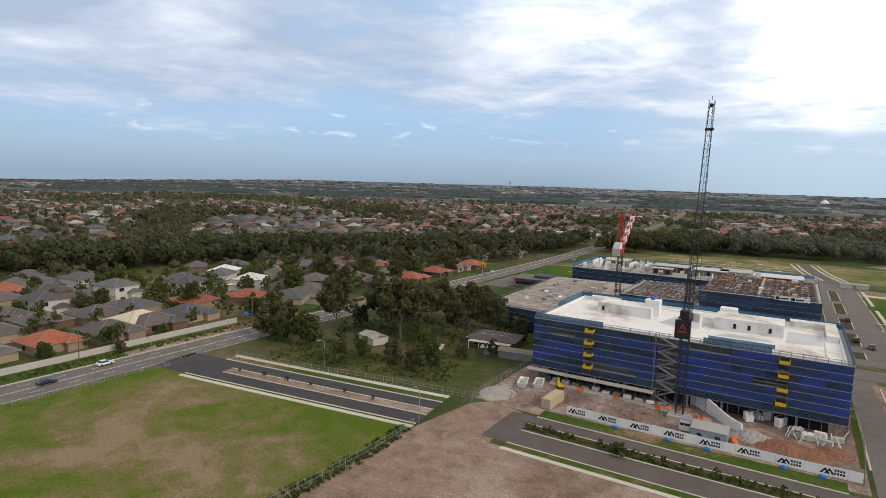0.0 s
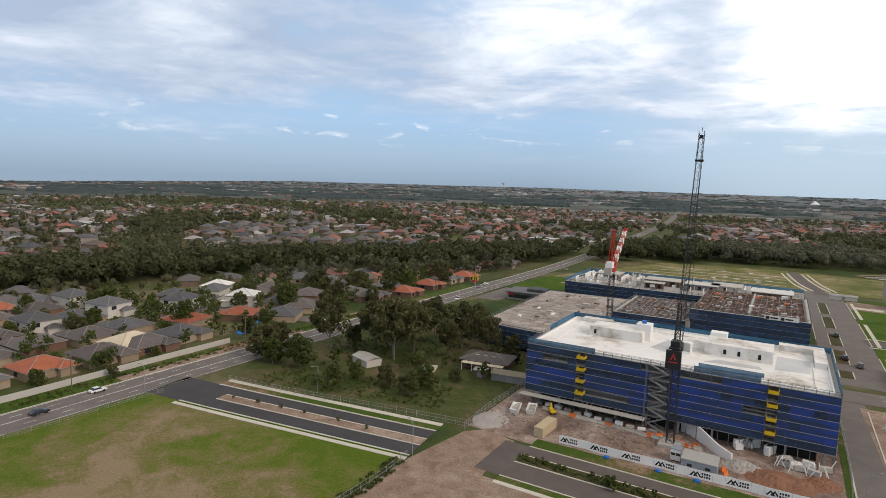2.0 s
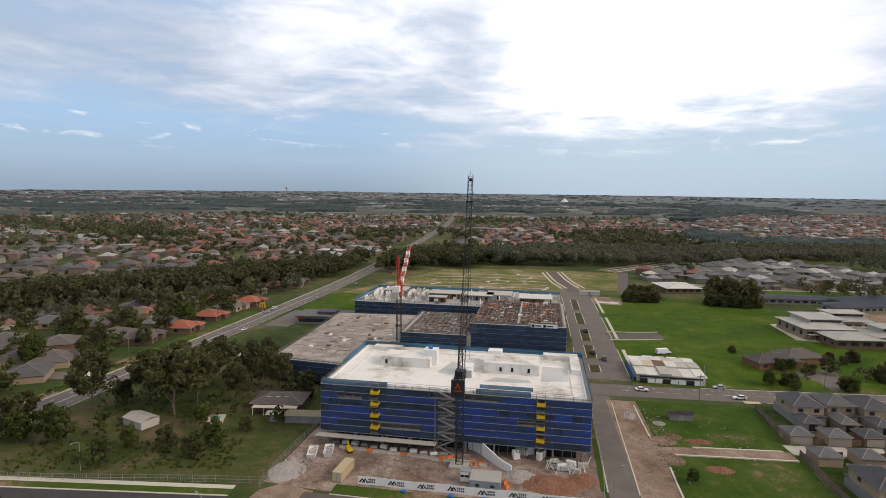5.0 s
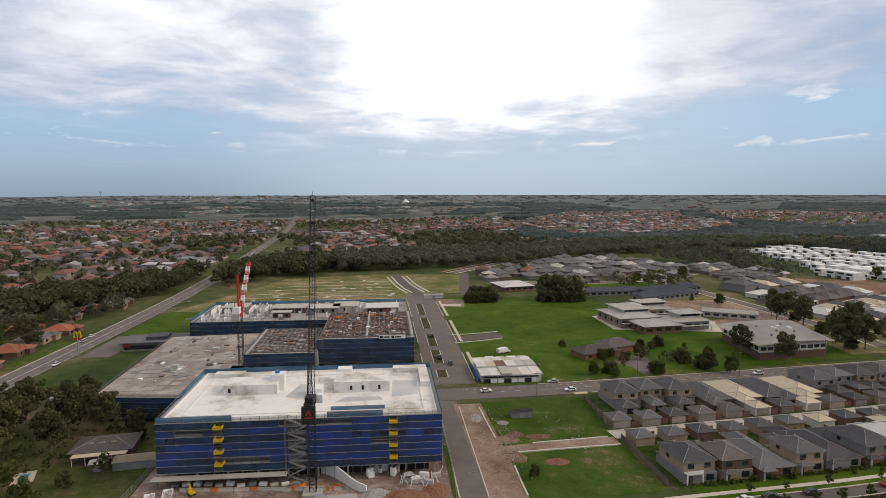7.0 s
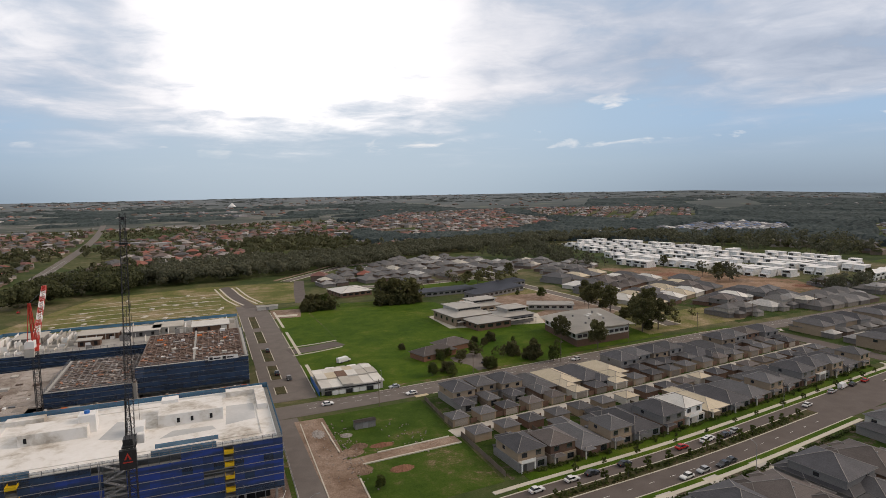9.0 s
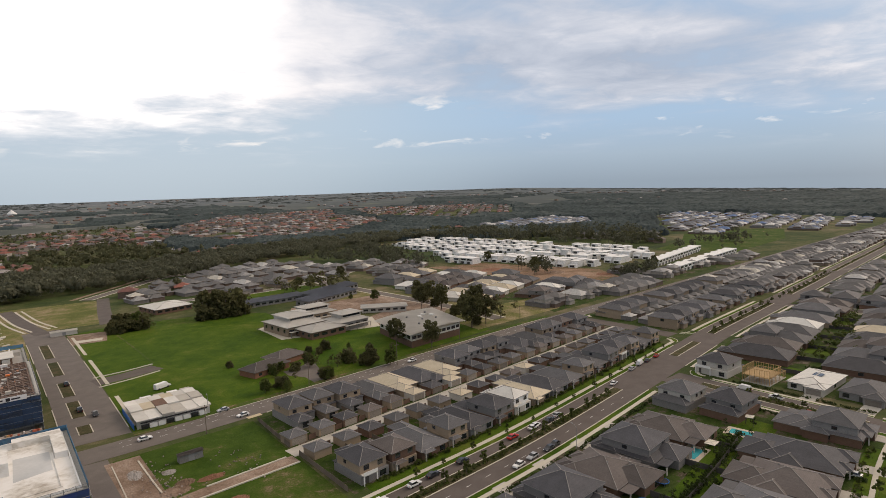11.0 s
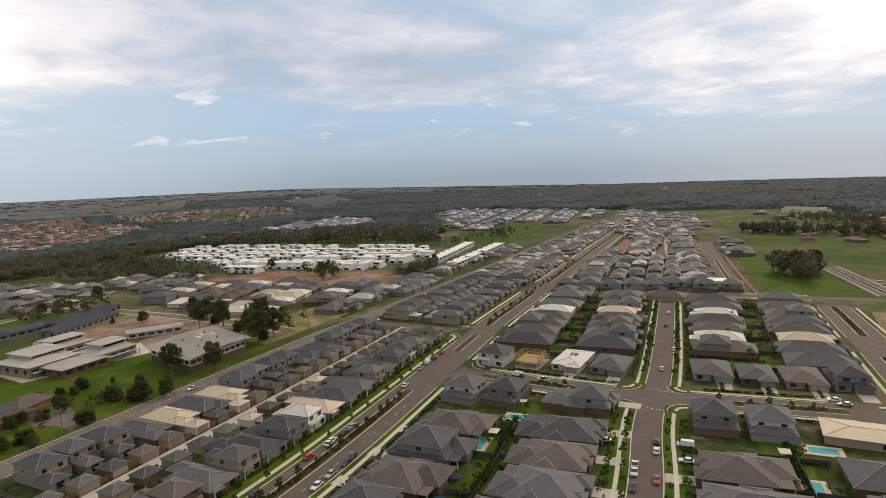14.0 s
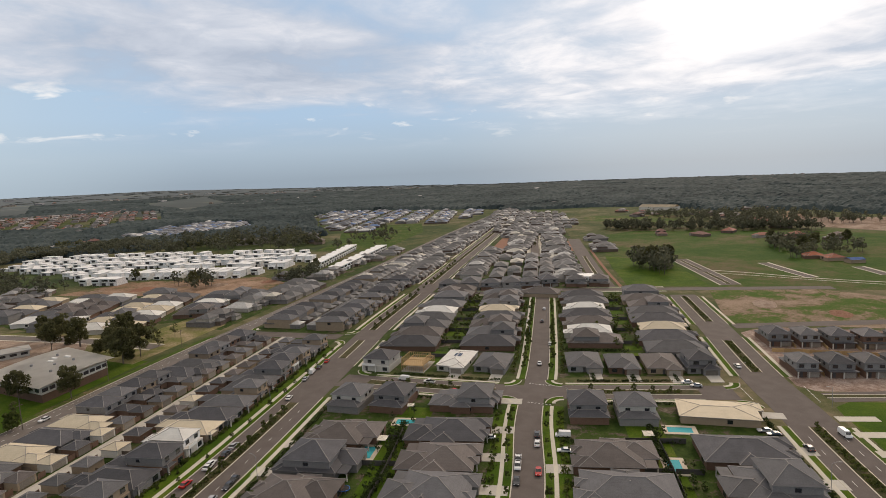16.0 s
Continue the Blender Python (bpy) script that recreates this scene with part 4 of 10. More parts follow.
BELT_HALF = [28, 26, 22, 24, 36, 60, 68, 66, 66, 58, 50]
# suburbs and clearings in the woods
WEST_TOWN = [(-428, 307), (-531, 382), (-640, 520), (-560, 640), (-404, 560), (-300, 500), (-265, 379), (-304, 361), (-358, 324)]
RED_TOWN = [(620, 1868), (748, 1870), (962, 2072), (1002, 1960), (786, 1513), (806, 1323), (728, 1111), (661, 1151), (552, 1038), (460, 1010), (398, 1006), (330, 1020), (290, 1400)]
HILL_TOWN = [(838, 1401), (909, 1637), (1126, 1895), (1259, 1825), (1521, 1812), (1450, 1472), (1123, 1138), (1026, 1182), (941, 1127), (894, 1219)]
GREY_TOWN = [(772, 800), (790, 905), (942, 962), (1100, 970), (1066, 842), (960, 745), (840, 757)]
MILL_TOWN = [(1200, 3900), (1650, 3308), (2209, 3103), (1646, 2360), (1364, 2357), (1128, 2496), (1031, 3281)]
EAST_TOWN = [(2179, 2292), (2700, 2400), (2245, 1871), (1522, 1430), (1736, 1678)]
NEW_ESTATE = [(690, 330), (1320, 330), (1390, 760), (1250, 790), (1060, 660), (940, 590), (830, 500), (690, 430)]
EAST_LOTS = [(1010, 330), (1240, 340), (1300, 120), (1250, -20), (1110, -110), (1100, -240), (900, -330), (880, -200)]


def belt_depth(x, y):
    """How deep a place lies in the creek's belt of woods: above 0 inside."""
    p, best = np.array((x, y)), -1e9
    for i in range(len(BELT) - 1):
        a, b = BELT[i], BELT[i + 1]
        t = min(max(np.dot(p - a, b - a) / np.dot(b - a, b - a), 0), 1)
        half = BELT_HALF[i] + (BELT_HALF[i + 1] - BELT_HALF[i]) * t
        best = max(best, half - np.hypot(*(p - a - t * (b - a))))
    return best


def inside(x, y, poly):
    hit = False
    for (ax, ay), (bx, by) in zip(poly, poly[1:] + poly[:1]):
        if (ay > y) != (by > y) and x < (bx - ax) * (y - ay) / (by - ay) + ax:
            hit = not hit
    return hit


HOME = [(-300, -60), (-300, 150), (-278, 215), (-225, 260), (-178, 330), (-140, 395), (-90, 545), (70, 556), (90, 500), (260, 700), (420, 740), (560, 780), (690, 520), (700, 330), (1010, 330), (1010, 240), (1010, -300), (120, -300)]
CLEAR = [HOME, RED_TOWN, HILL_TOWN, GREY_TOWN, MILL_TOWN, EAST_TOWN, NEW_ESTATE, EAST_LOTS]


def wooded(deg, r, x, y):
    """Whether far woods stand here: in bands to the north and west, and to the east everywhere but in the towns and clearings."""
    if deg < 13 + 5 * noise.noise((r / 300, 2.0, 0.0)):
        band = noise.noise((radians(deg) * 9, r / 230, 6.0)) + 0.5 * noise.noise((radians(deg) * 26, r / 120, 2.0))
        return r > 2000 and band > (0.06 if deg > -18 else -0.05)
    if any(inside(x, y, c) for c in CLEAR):
        return False
    gap = noise.noise((radians(deg) * 11, r / 200, 3.0)) + 0.5 * noise.noise((x / 70, y / 70, 8.0))
    return gap > (-0.62 if r < 1900 else -0.44) - (0.12 if deg > 62 else 0.0)


QUAD = np.array([(-1, -1), (1, -1), (1, 1), (-1, 1)], float)
nrng = np.random.default_rng(11)


def leaves(centre, radius, n, size, flat=0.9, ruffle=0.6):
    """n small leaf sprays filling a round crown, as corners of quads."""
    d = nrng.normal(size=(n, 3))
    d /= np.linalg.norm(d, axis=1)[:, None]
    rad = radius * (0.55 + 0.45 * nrng.random(n)) ** 0.8
    c = np.asarray(centre) + d * rad[:, None] * np.array((1, 1, flat))
    nor = d + nrng.normal(size=(n, 3)) * ruffle
    nor /= np.linalg.norm(nor, axis=1)[:, None]
    u = np.cross(nor, nrng.normal(size=(n, 3)))
    u /= np.linalg.norm(u, axis=1)[:, None]
    v = np.cross(nor, u)
    s = size * (0.6 + 0.8 * nrng.random(n))
    return (c[:, None] + (u[:, None] * QUAD[None, :, :1] + v[:, None] * QUAD[None, :, 1:] * 0.7) * s[:, None, None]).reshape(-1, 3)


def leaf_mesh(name, chunks, mat):
    v = np.concatenate(chunks)
    return from_arrays(name, v, np.arange(len(v)).reshape(-1, 4), mat)


class HouseHeap:
    """Many far houses as one mesh of walls and one of roofs."""

    def __init__(self):
        self.wall, self.roof, self.wf, self.rf = [], [], [], []

    def add(self, x, y, z, w, d, h, turn, flat=False):
        c, s = math.cos(turn), math.sin(turn)

        def put(px, py, pz):
            return (x + px * c - py * s, y + px * s + py * c, z + pz)
        o = len(self.wall)
        self.wall += [put(a * w / 2, b * d / 2, k) for k in (-1.0, h) for a, b in ((-1, -1), (1, -1), (1, 1), (-1, 1))]
        self.wf += [(o + i, o + (i + 1) % 4, o + 4 + (i + 1) % 4, o + 4 + i) for i in range(4)]
        o, e = len(self.roof), 0.5
        w2, d2 = w / 2 + e, d / 2 + e
        r = 0.15 if flat else min(w2, d2) * 0.45
        g = abs(w2 - d2)
        ridge = ((-g, 0), (g, 0)) if w2 > d2 else ((0, -g), (0, g))
        if flat:
            ridge = ((-w2 * 0.9, 0), (w2 * 0.9, 0))
        self.roof += [put(-w2, -d2, h), put(w2, -d2, h), put(w2, d2, h), put(-w2, d2, h), put(*ridge[0], h + r), put(*ridge[1], h + r)]
        if w2 > d2 or flat:
            q = ((0, 1, 5, 4), (2, 3, 4, 5), (1, 2, 5, 5), (3, 0, 4, 4))
        else:
            q = ((0, 1, 4, 4), (1, 2, 5, 4), (2, 3, 5, 5), (3, 0, 4, 5))
        self.rf += [tuple(o + i for i in f) for f in q]

    def lot(self, x, y, w, d, turn, r):
        """A whole house: body, garage in front, some with an upper floor; front to -y."""
        c, s = math.cos(turn), math.sin(turn)

        def at(px, py):
            return x + px * c - py * s, y + px * s + py * c
        self.add(x, y, 0, w, d, 2.9, turn)
        self.add(*at(w / 2 - 3.2, -d / 2 - 0.6), 0, 6.0, 6.4, 2.85, turn)
        if r.random() < 0.5:
            k = r.uniform(0.4, 0.7)
            self.add(*at(0, -d / 2 + 0.8 + d * k / 2), 2.5, w - 1.2, d * k, 3.1, turn)
        elif r.random() < 0.5:
            self.add(*at(-w / 5, d / 2 - 1), 0, w * 0.55, 7, 2.8, turn)

    def build(self, name, wall, roof, label):
        e = new(name)
        for nm, v, f, mat in (("walls", self.wall, self.wf, wall), ("roofs", self.roof, self.rf, roof)):
            me = bpy.data.meshes.new(nm)
            me.from_pydata(v, [], [tuple(dict.fromkeys(k)) for k in f])
            me.materials.append(MATS[mat])
            ob = new(nm, me)
            ob.parent = e
            tagged(ob, kind="stuff")
        return tagged(e, label, "houses", kind="stuff")


palette_material("far_roof_red", [(0.24, 0.082, 0.056), (0.16, 0.074, 0.060), (0.20, 0.108, 0.083), (0.14, 0.094, 0.082), (0.26, 0.092, 0.064), (0.115, 0.104, 0.100), (0.30, 0.27, 0.25), (0.16, 0.070, 0.056), (0.16, 0.12, 0.105), (0.10, 0.09, 0.088)])
palette_material("estate_roof", [(0.133, 0.128, 0.125), (0.102, 0.098, 0.097), (0.155, 0.150, 0.146), (0.115, 0.111, 0.110), (0.420, 0.410, 0.390), (0.138, 0.129, 0.122), (0.091, 0.088, 0.088), (0.176, 0.170, 0.167), (0.123, 0.119, 0.116), (0.250, 0.245, 0.240), (0.138, 0.133, 0.130), (0.107, 0.104, 0.103), (0.460, 0.430, 0.370), (0.127, 0.122, 0.120), (0.097, 0.093, 0.093), (0.149, 0.142, 0.139)])
palette_material("estate_wall", [(0.22, 0.17, 0.125), (0.13, 0.09, 0.068), (0.30, 0.27, 0.235), (0.17, 0.155, 0.145), (0.38, 0.35, 0.31), (0.14, 0.10, 0.08)])
palette_material("far_roof_grey", [(0.06, 0.06, 0.063), (0.10, 0.098, 0.098), (0.14, 0.13, 0.125), (0.08, 0.078, 0.08), (0.11, 0.085, 0.07), (0.05, 0.05, 0.055), (0.32, 0.31, 0.30), (0.09, 0.085, 0.085)])
palette_material("far_wall", [(0.20, 0.15, 0.11), (0.15, 0.105, 0.08), (0.28, 0.235, 0.195), (0.21, 0.175, 0.145), (0.36, 0.32, 0.28), (0.17, 0.125, 0.095)])
palette_material("far_shed", [(0.36, 0.35, 0.34), (0.28, 0.27, 0.27), (0.45, 0.44, 0.43), (0.20, 0.20, 0.21)])


def far_country():
    red, grey, shed = HouseHeap(), HouseHeap(), HouseHeap()
    wood, creek, scattered, ridge = [], [], [], []

    def tree(bucket, x, y, h, n):
        z = land_height(x, y)
        r = h * nrng.uniform(0.34, 0.48)
        k = 0.30 if n < 36 else (0.185 if n < 60 else (0.145 if n < 100 else 0.125))
        bucket.append(leaves((x, y, z + h - r * 0.72), r, n, r * k, 0.72, 0.4))
        if n > 16:
            a = nrng.uniform(0, 6.28)
            bucket.append(leaves((x + r * 0.7 * math.cos(a), y + r * 0.7 * math.sin(a), z + h * nrng.uniform(0.4, 0.62)), r * 0.75, n // 2, r * k, 0.8, 0.4))

    # suburb blocks, ring by ring: streets keep a local direction
    for r0, r1, step in ((200, 900, 21.0), (900, 1500, 24.0), (1500, 2200, 28.0), (2200, 3300, 36.0)):
        r = r0
        while r < r1:
            az = -74.0
            while az < 113:
                az += math.degrees(step * 1.0 / r) * nrng.uniform(0.85, 1.15)
                rr = r + nrng.uniform(-0.3, 0.3) * step
                x, y = rr * math.sin(radians(az)), rr * math.cos(radians(az))
                if inside(x, y, HOME) or (-178 < x < -130 and y < 900) or (-178 < x < -50 and y < 640):
                    continue
                if abs(x - np.interp(y, HWY[:, 1], HWY[:, 0])) < 16:
                    continue
                green = noise.noise((x / 260, y / 260, 5.0)) + 0.5 * noise.noise((x / 90, y / 90, 9.0))
                deep = belt_depth(x, y) if rr < 1700 else -1
                if deep > (-45 if x > -140 and y < 800 else -6):
                    continue
                if rr > 940 and wooded(az, rr, x, y):
                    continue
                if az > 50 and rr > 940 and nrng.random() < 0.75:
                    continue
                if (inside(x, y, GREY_TOWN) or inside(x, y, NEW_ESTATE) or inside(x, y, EAST_LOTS)):
                    continue
                town = rr < 2300 and (inside(x, y, RED_TOWN) or inside(x, y, HILL_TOWN) or inside(x, y, WEST_TOWN))
                if town:
                    continue
                leafy = 0.42 if 14 < az else 0.30 if -24 < az else (0.10 if az < -34 else 0.16)
                if green > leafy:
                    for _ in range(2):
                        tree(scattered, x + nrng.uniform(-0.45, 0.45) * step, y + nrng.uniform(-0.45, 0.45) * step, nrng.uniform(8, 15), 40 if rr < 700 else (22 if rr < 1100 else 13))
                    continue
                # local street grid
                turn = 0.25 * math.floor(noise.noise((x / 420, y / 420, 1.0)) * 8)
                z = land_height(x, y)
                two = nrng.random() < (0.6 if 14 < az else 0.3)
                w, d = nrng.uniform(10, 14), nrng.uniform(13, 18)
                k = 1.0 if rr < 1500 else (1.15 if rr < 2200 else 1.35)
                heap = grey if (az > 42 or nrng.random() < (0.45 if az < -38 else 0.22)) else red
                if nrng.random() < (0.015 if rr < 1500 else 0.4 if inside(x, y, MILL_TOWN) else 0.06):
                    shed.add(x, y, z, w * 2.2 * k, d * 1.3 * k, 6, turn + az * 0.0, True)
                elif nrng.random() < (0.8 if rr < 1500 else 0.55):
                    heap.add(x, y, z, w * k, d * k, 5.4 if two else 3.0, turn + (math.pi / 2 if nrng.random() < 0.4 else 0))
                for _ in range(2 if nrng.random() < (0.35 if az > -30 else 0.9) else 1):
                    if nrng.random() < (0.75 if az > -30 else 1.0):
                        tree(scattered, x + step * nrng.uniform(-0.5, 0.5), y + nrng.uniform(-12, 12), nrng.uniform(5, 11), 26 if rr < 900 else 12)
            r += step * (1.0 if r < 900 else 1.25)
    # two towns on low hills, street behind street
    for poly, dx, dy, turn, heaps in ((RED_TOWN, 17, 25, 0.5, (red, grey, red, grey)), (HILL_TOWN, 17, 26, 0.8, (red, grey, red, grey)), (WEST_TOWN, 17, 27, 0.35, (grey, red, grey, grey))):
        c, s = math.cos(turn), math.sin(turn)
        cx, cy = sum(p[0] for p in poly) / len(poly), sum(p[1] for p in poly) / len(poly)
        for i in range(-46, 47):
            for j in range(-40, 41):
                u, v = i * dx + nrng.uniform(-2, 2), j * dy + (4 if j % 2 else -4)
                x, y = cx + u * c - v * s, cy + u * s + v * c
                if not inside(x, y, poly) or nrng.random() < (0.32 if poly is WEST_TOWN else 0.12) or noise.noise((x / 110, y / 110, 4.0)) > 0.38:
                    continue
                heaps[nrng.integers(0, 4)].add(x, y, land_height(x, y), nrng.uniform(11, 14.5), nrng.uniform(12, 17), 5.6 if nrng.random() < 0.4 else 3.2, turn)
                if nrng.random() < (0.95 if poly is WEST_TOWN else 0.42):
                    tree(scattered, x + nrng.uniform(-9, 9), y + 10, nrng.uniform(5, 10), 26 if poly is WEST_TOWN else 13)
    # creek woods
    for i in range(9000):
        k = nrng.integers(0, len(BELT) - 1)
        t = nrng.random()
        a, b = BELT[k], BELT[k + 1]
        half = BELT_HALF[k] + (BELT_HALF[k + 1] - BELT_HALF[k]) * t
        nrm = np.array((-(b - a)[1], (b - a)[0])) / np.hypot(*(b - a))
        p = a + (b - a) * t + nrm * nrng.uniform(-1, 1) * half
        if inside(p[0], p[1], HOME) or nrng.random() > np.hypot(*(b - a)) * max(half, 40) / 26000:
            continue
        if abs(p[0] - np.interp(p[1], HWY[:, 1], HWY[:, 0])) < 13:
            continue
        tree(creek if p[0] < -60 else wood, p[0], p[1], nrng.uniform(9, 17) if p[0] < 60 else nrng.uniform(8, 13), 110 if p[0] < 0 and p[1] < 560 else 84)
    # long tree lines and woods out to the horizon hills
    for i in range(4200):
        deg, rr = nrng.uniform(-76, 114), math.sqrt(nrng.uniform(3450 ** 2, 4860 ** 2))
        az = radians(deg)
        x, y = rr * math.sin(az), rr * math.cos(az)
        band = noise.noise((az * 9, rr / 230, 6.0)) + 0.4 * noise.noise((az * 30, rr / 90, 2.0))
        if band < (0.0 if -32 < deg < 58 else -0.45):
            continue
        h, w = nrng.uniform(4.5, 8.0) * (1.15 if rr < 3200 else 0.8), nrng.uniform(16, 60)
        c = leaves((0, 0, 0), 1.0, 24, 0.30, 1.0, 0.3) * np.array((w, 9.0, h)) * 0.6
        c = np.stack([c[:, 0] * math.cos(az) + c[:, 1] * math.sin(az), -c[:, 0] * math.sin(az) + c[:, 1] * math.cos(az), c[:, 2]], 1)
        ridge.append(c + np.array((x, y, land_height(x, y) + h * 0.25)))
    # towns and pale sheds between the woods, far off
    for i in range(4200):
        deg, rr = nrng.uniform(-74, 112), nrng.uniform(2300, 4750)
        az = radians(deg)
        x, y = rr * math.sin(az), rr * math.cos(az)
        band = noise.noise((az * 9, rr / 230, 6.0))
        if band > (-0.12 if deg < 14 else -0.30 if deg < 60 else -0.42) or inside(x, y, HOME):
            continue
        z, turn = land_height(x, y), 0.25 * math.floor(noise.noise((x / 420, y / 420, 1.0)) * 8)
        if nrng.random() < 0.10:
            shed.add(x, y, z + 1, nrng.uniform(22, 60), nrng.uniform(18, 40), nrng.uniform(4, 7), turn, True)
        else:
            (red if nrng.random() < 0.45 and deg < 45 else grey).add(x, y, z, nrng.uniform(13, 20), nrng.uniform(13, 20), nrng.uniform(3, 5.5), turn)
    # unbroken canopy of the far woods, crown beside crown
    rows_ = [940 * 1.0072 ** i for i in range(186)]
    degs = np.arange(-76, 114, 0.22)
    verts, cells, index = [], [], {}
    cover = np.zeros((len(rows_), len(degs)), bool)
    for i, r in enumerate(rows_):
        for j, dg in enumerate(degs):
            x, y = r * math.sin(radians(dg)), r * math.cos(radians(dg))
            cover[i, j] = (dg > 8 or r > 2000) and wooded(dg, r, x, y)

    def crown(i, j):
        if (i, j) not in index:
            r, dg = rows_[i] * nrng.uniform(0.9975, 1.0025), degs[j] + nrng.uniform(-0.08, 0.08)
            x, y = r * math.sin(radians(dg)), r * math.cos(radians(dg))
            whole = i > 0 and cover[i - 1:i + 1, max(j - 1, 0):j + 1].all()
            h = 6.5 + 4 * noise.noise((x / 60, y / 60, 1.0)) + nrng.uniform(-2.4, 2.4) if whole else -1.0
            index[(i, j)] = len(verts)
            verts.append((x, y, land_height(x, y) + h))
        return index[(i, j)]
    for i in range(len(rows_) - 1):
        for j in range(len(degs) - 1):
            if cover[i, j]:
                cells.append((crown(i, j), crown(i + 1, j), crown(i + 1, j + 1), crown(i, j + 1)))
    me = bpy.data.meshes.new("canopy")
    me.from_pydata(verts, [], cells)
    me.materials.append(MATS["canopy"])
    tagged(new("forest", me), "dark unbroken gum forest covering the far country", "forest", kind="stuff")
    red.build("suburb_houses", "far_wall", "far_roof_red", "distant suburb of red-brown tiled houses")
    grey.build("suburb_houses", "far_wall", "far_roof_grey", "distant suburb of grey-roofed houses")
    shed.build("warehouse_sheds", "far_shed", "far_shed", "pale distant warehouse sheds among trees")
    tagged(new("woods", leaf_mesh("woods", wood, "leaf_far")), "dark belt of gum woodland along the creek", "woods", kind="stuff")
    tagged(new("woods", leaf_mesh("creek_woods", creek, "leaf_creek")), "deep green gum woodland crowding the creek by the highway", "woods", kind="stuff")
    tagged(new("far_woods", leaf_mesh("far_woods", ridge, "leaf_hazy")), "unbroken tree cover towards the horizon, paled with painted haze", "woods", kind="stuff")
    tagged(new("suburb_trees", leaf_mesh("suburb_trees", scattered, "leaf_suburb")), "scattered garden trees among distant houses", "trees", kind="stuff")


far_country()


def water_tower(x, y):
    e = new("water_tower")
    z = land_height(x, y)
    part("shaft", beam(bmesh.new(), (x, y, z), (x, y, z + 22), 7, 12), "concrete", e)
    part("tank", beam(bmesh.new(), (x, y, z + 22), (x, y, z + 32), 22, 16), "concrete", e)
    return tagged(e, "grey concrete water tower on the far ridge", "tower")


def tent_roof(x, y):
    z = land_height(x, y)
    bm = bmesh.new()
    top = bm.verts.new((x, y, z + 24))
    ring = [bm.verts.new((x + math.cos(a) * 21, y + math.sin(a) * 16, z + 5)) for a in (2 * math.pi * i / 10 for i in range(10))]
    low = [bm.verts.new((v.co.x, v.co.y, z - 2)) for v in ring]
    for i in range(10):
        bm.faces.new((ring[i], ring[(i + 1) % 10], top))
        bm.faces.new((low[i], low[(i + 1) % 10], ring[(i + 1) % 10], ring[i]))
    tagged(mesh_object("peaked_hall", bm, "white_paint"), "white peaked hall roof in the distance", "hall")


water_tower(-2030, 4450)
tent_roof(122, 3600)

# ---------- apartment blocks under scaffold ----------
material("slab_concrete", (0.26, 0.25, 0.23), (0.42, 0.40, 0.37), 0.5, 0.9, stain=0.6)
ground_material("membrane", [(0.39, (0.38, 0.34, 0.29)), (0.45, (0.58, 0.55, 0.50)), (0.50, (0.70, 0.68, 0.645)), (0.60, (0.76, 0.745, 0.72))], (0.05, 0.11, 0.5), 0.8, 0.05, grain=False)
ground_material("podium_deck", [(0.41, (0.17, 0.135, 0.112)), (0.49, (0.29, 0.25, 0.215)), (0.57, (0.40, 0.36, 0.325))], (0.04, 0.2, 1.0), 0.9, 0.1)
material("form_red", (0.095, 0.062, 0.048), (0.205, 0.140, 0.110), 0.7, 0.9, stain=0.5)
palette_material("site_litter", [(0.40, 0.10, 0.05), (0.45, 0.42, 0.38), (0.28, 0.22, 0.17), (0.60, 0.58, 0.54), (0.20, 0.12, 0.09), (0.36, 0.30, 0.24), (0.12, 0.12, 0.13), (0.50, 0.28, 0.10)])
palette_material("deck_litter", [(0.30, 0.25, 0.21), (0.12, 0.085, 0.068), (0.42, 0.39, 0.36), (0.075, 0.055, 0.048), (0.20, 0.14, 0.11), (0.26, 0.24, 0.23), (0.10, 0.075, 0.065), (0.34, 0.16, 0.09)])
material("form_deck", (0.13, 0.115, 0.105), (0.26, 0.24, 0.225), 1.0, 0.9, stain=0.5)
material("ply_sheet", (0.20, 0.165, 0.14), (0.40, 0.365, 0.33), 0.35, 0.9, stain=0.5, vary=0.28)
material("membrane_wet", (0.34, 0.35, 0.35), (0.55, 0.55, 0.54), 0.2, 0.5, stain=0.8)
material("scaffold_steel", (0.10, 0.11, 0.12), (0.22, 0.23, 0.24), 1.0, 0.6, 0.3)
material("deck_board", (0.26, 0.25, 0.23), (0.42, 0.41, 0.38), 1.0, 0.8, vary=0.2)
material("form_ply", (0.095, 0.066, 0.052), (0.22, 0.165, 0.135), 0.5, 0.9, stain=0.7, vary=0.15)
material("safety_yellow", (0.55, 0.36, 0.01), (0.70, 0.48, 0.02), 1.0, 0.5)
material("crane_black", (0.012, 0.012, 0.013), (0.03, 0.03, 0.032), 1.0, 0.5)
material("crane_red", (0.36, 0.03, 0.02), (0.48, 0.05, 0.03), 1.0, 0.5)
material("bar_black", (0.012, 0.012, 0.012), (0.03, 0.03, 0.03), 1.0, 0.7)
# near-black that paints the shade of open interiors
material("void_shade", (0.010, 0.010, 0.011), (0.025, 0.025, 0.026), 0.5, 0.9)
material("orange_plastic", (0.55, 0.12, 0.02), (0.70, 0.19, 0.04), 1.0, 0.6)
material("blue_tarp", (0.01, 0.09, 0.36), (0.02, 0.16, 0.50), 0.6, 0.5)
material("container_tan", (0.42, 0.34, 0.21), (0.52, 0.43, 0.28), 0.4, 0.6)
material("office_grey", (0.20, 0.22, 0.25), (0.30, 0.32, 0.35), 0.4, 0.6)


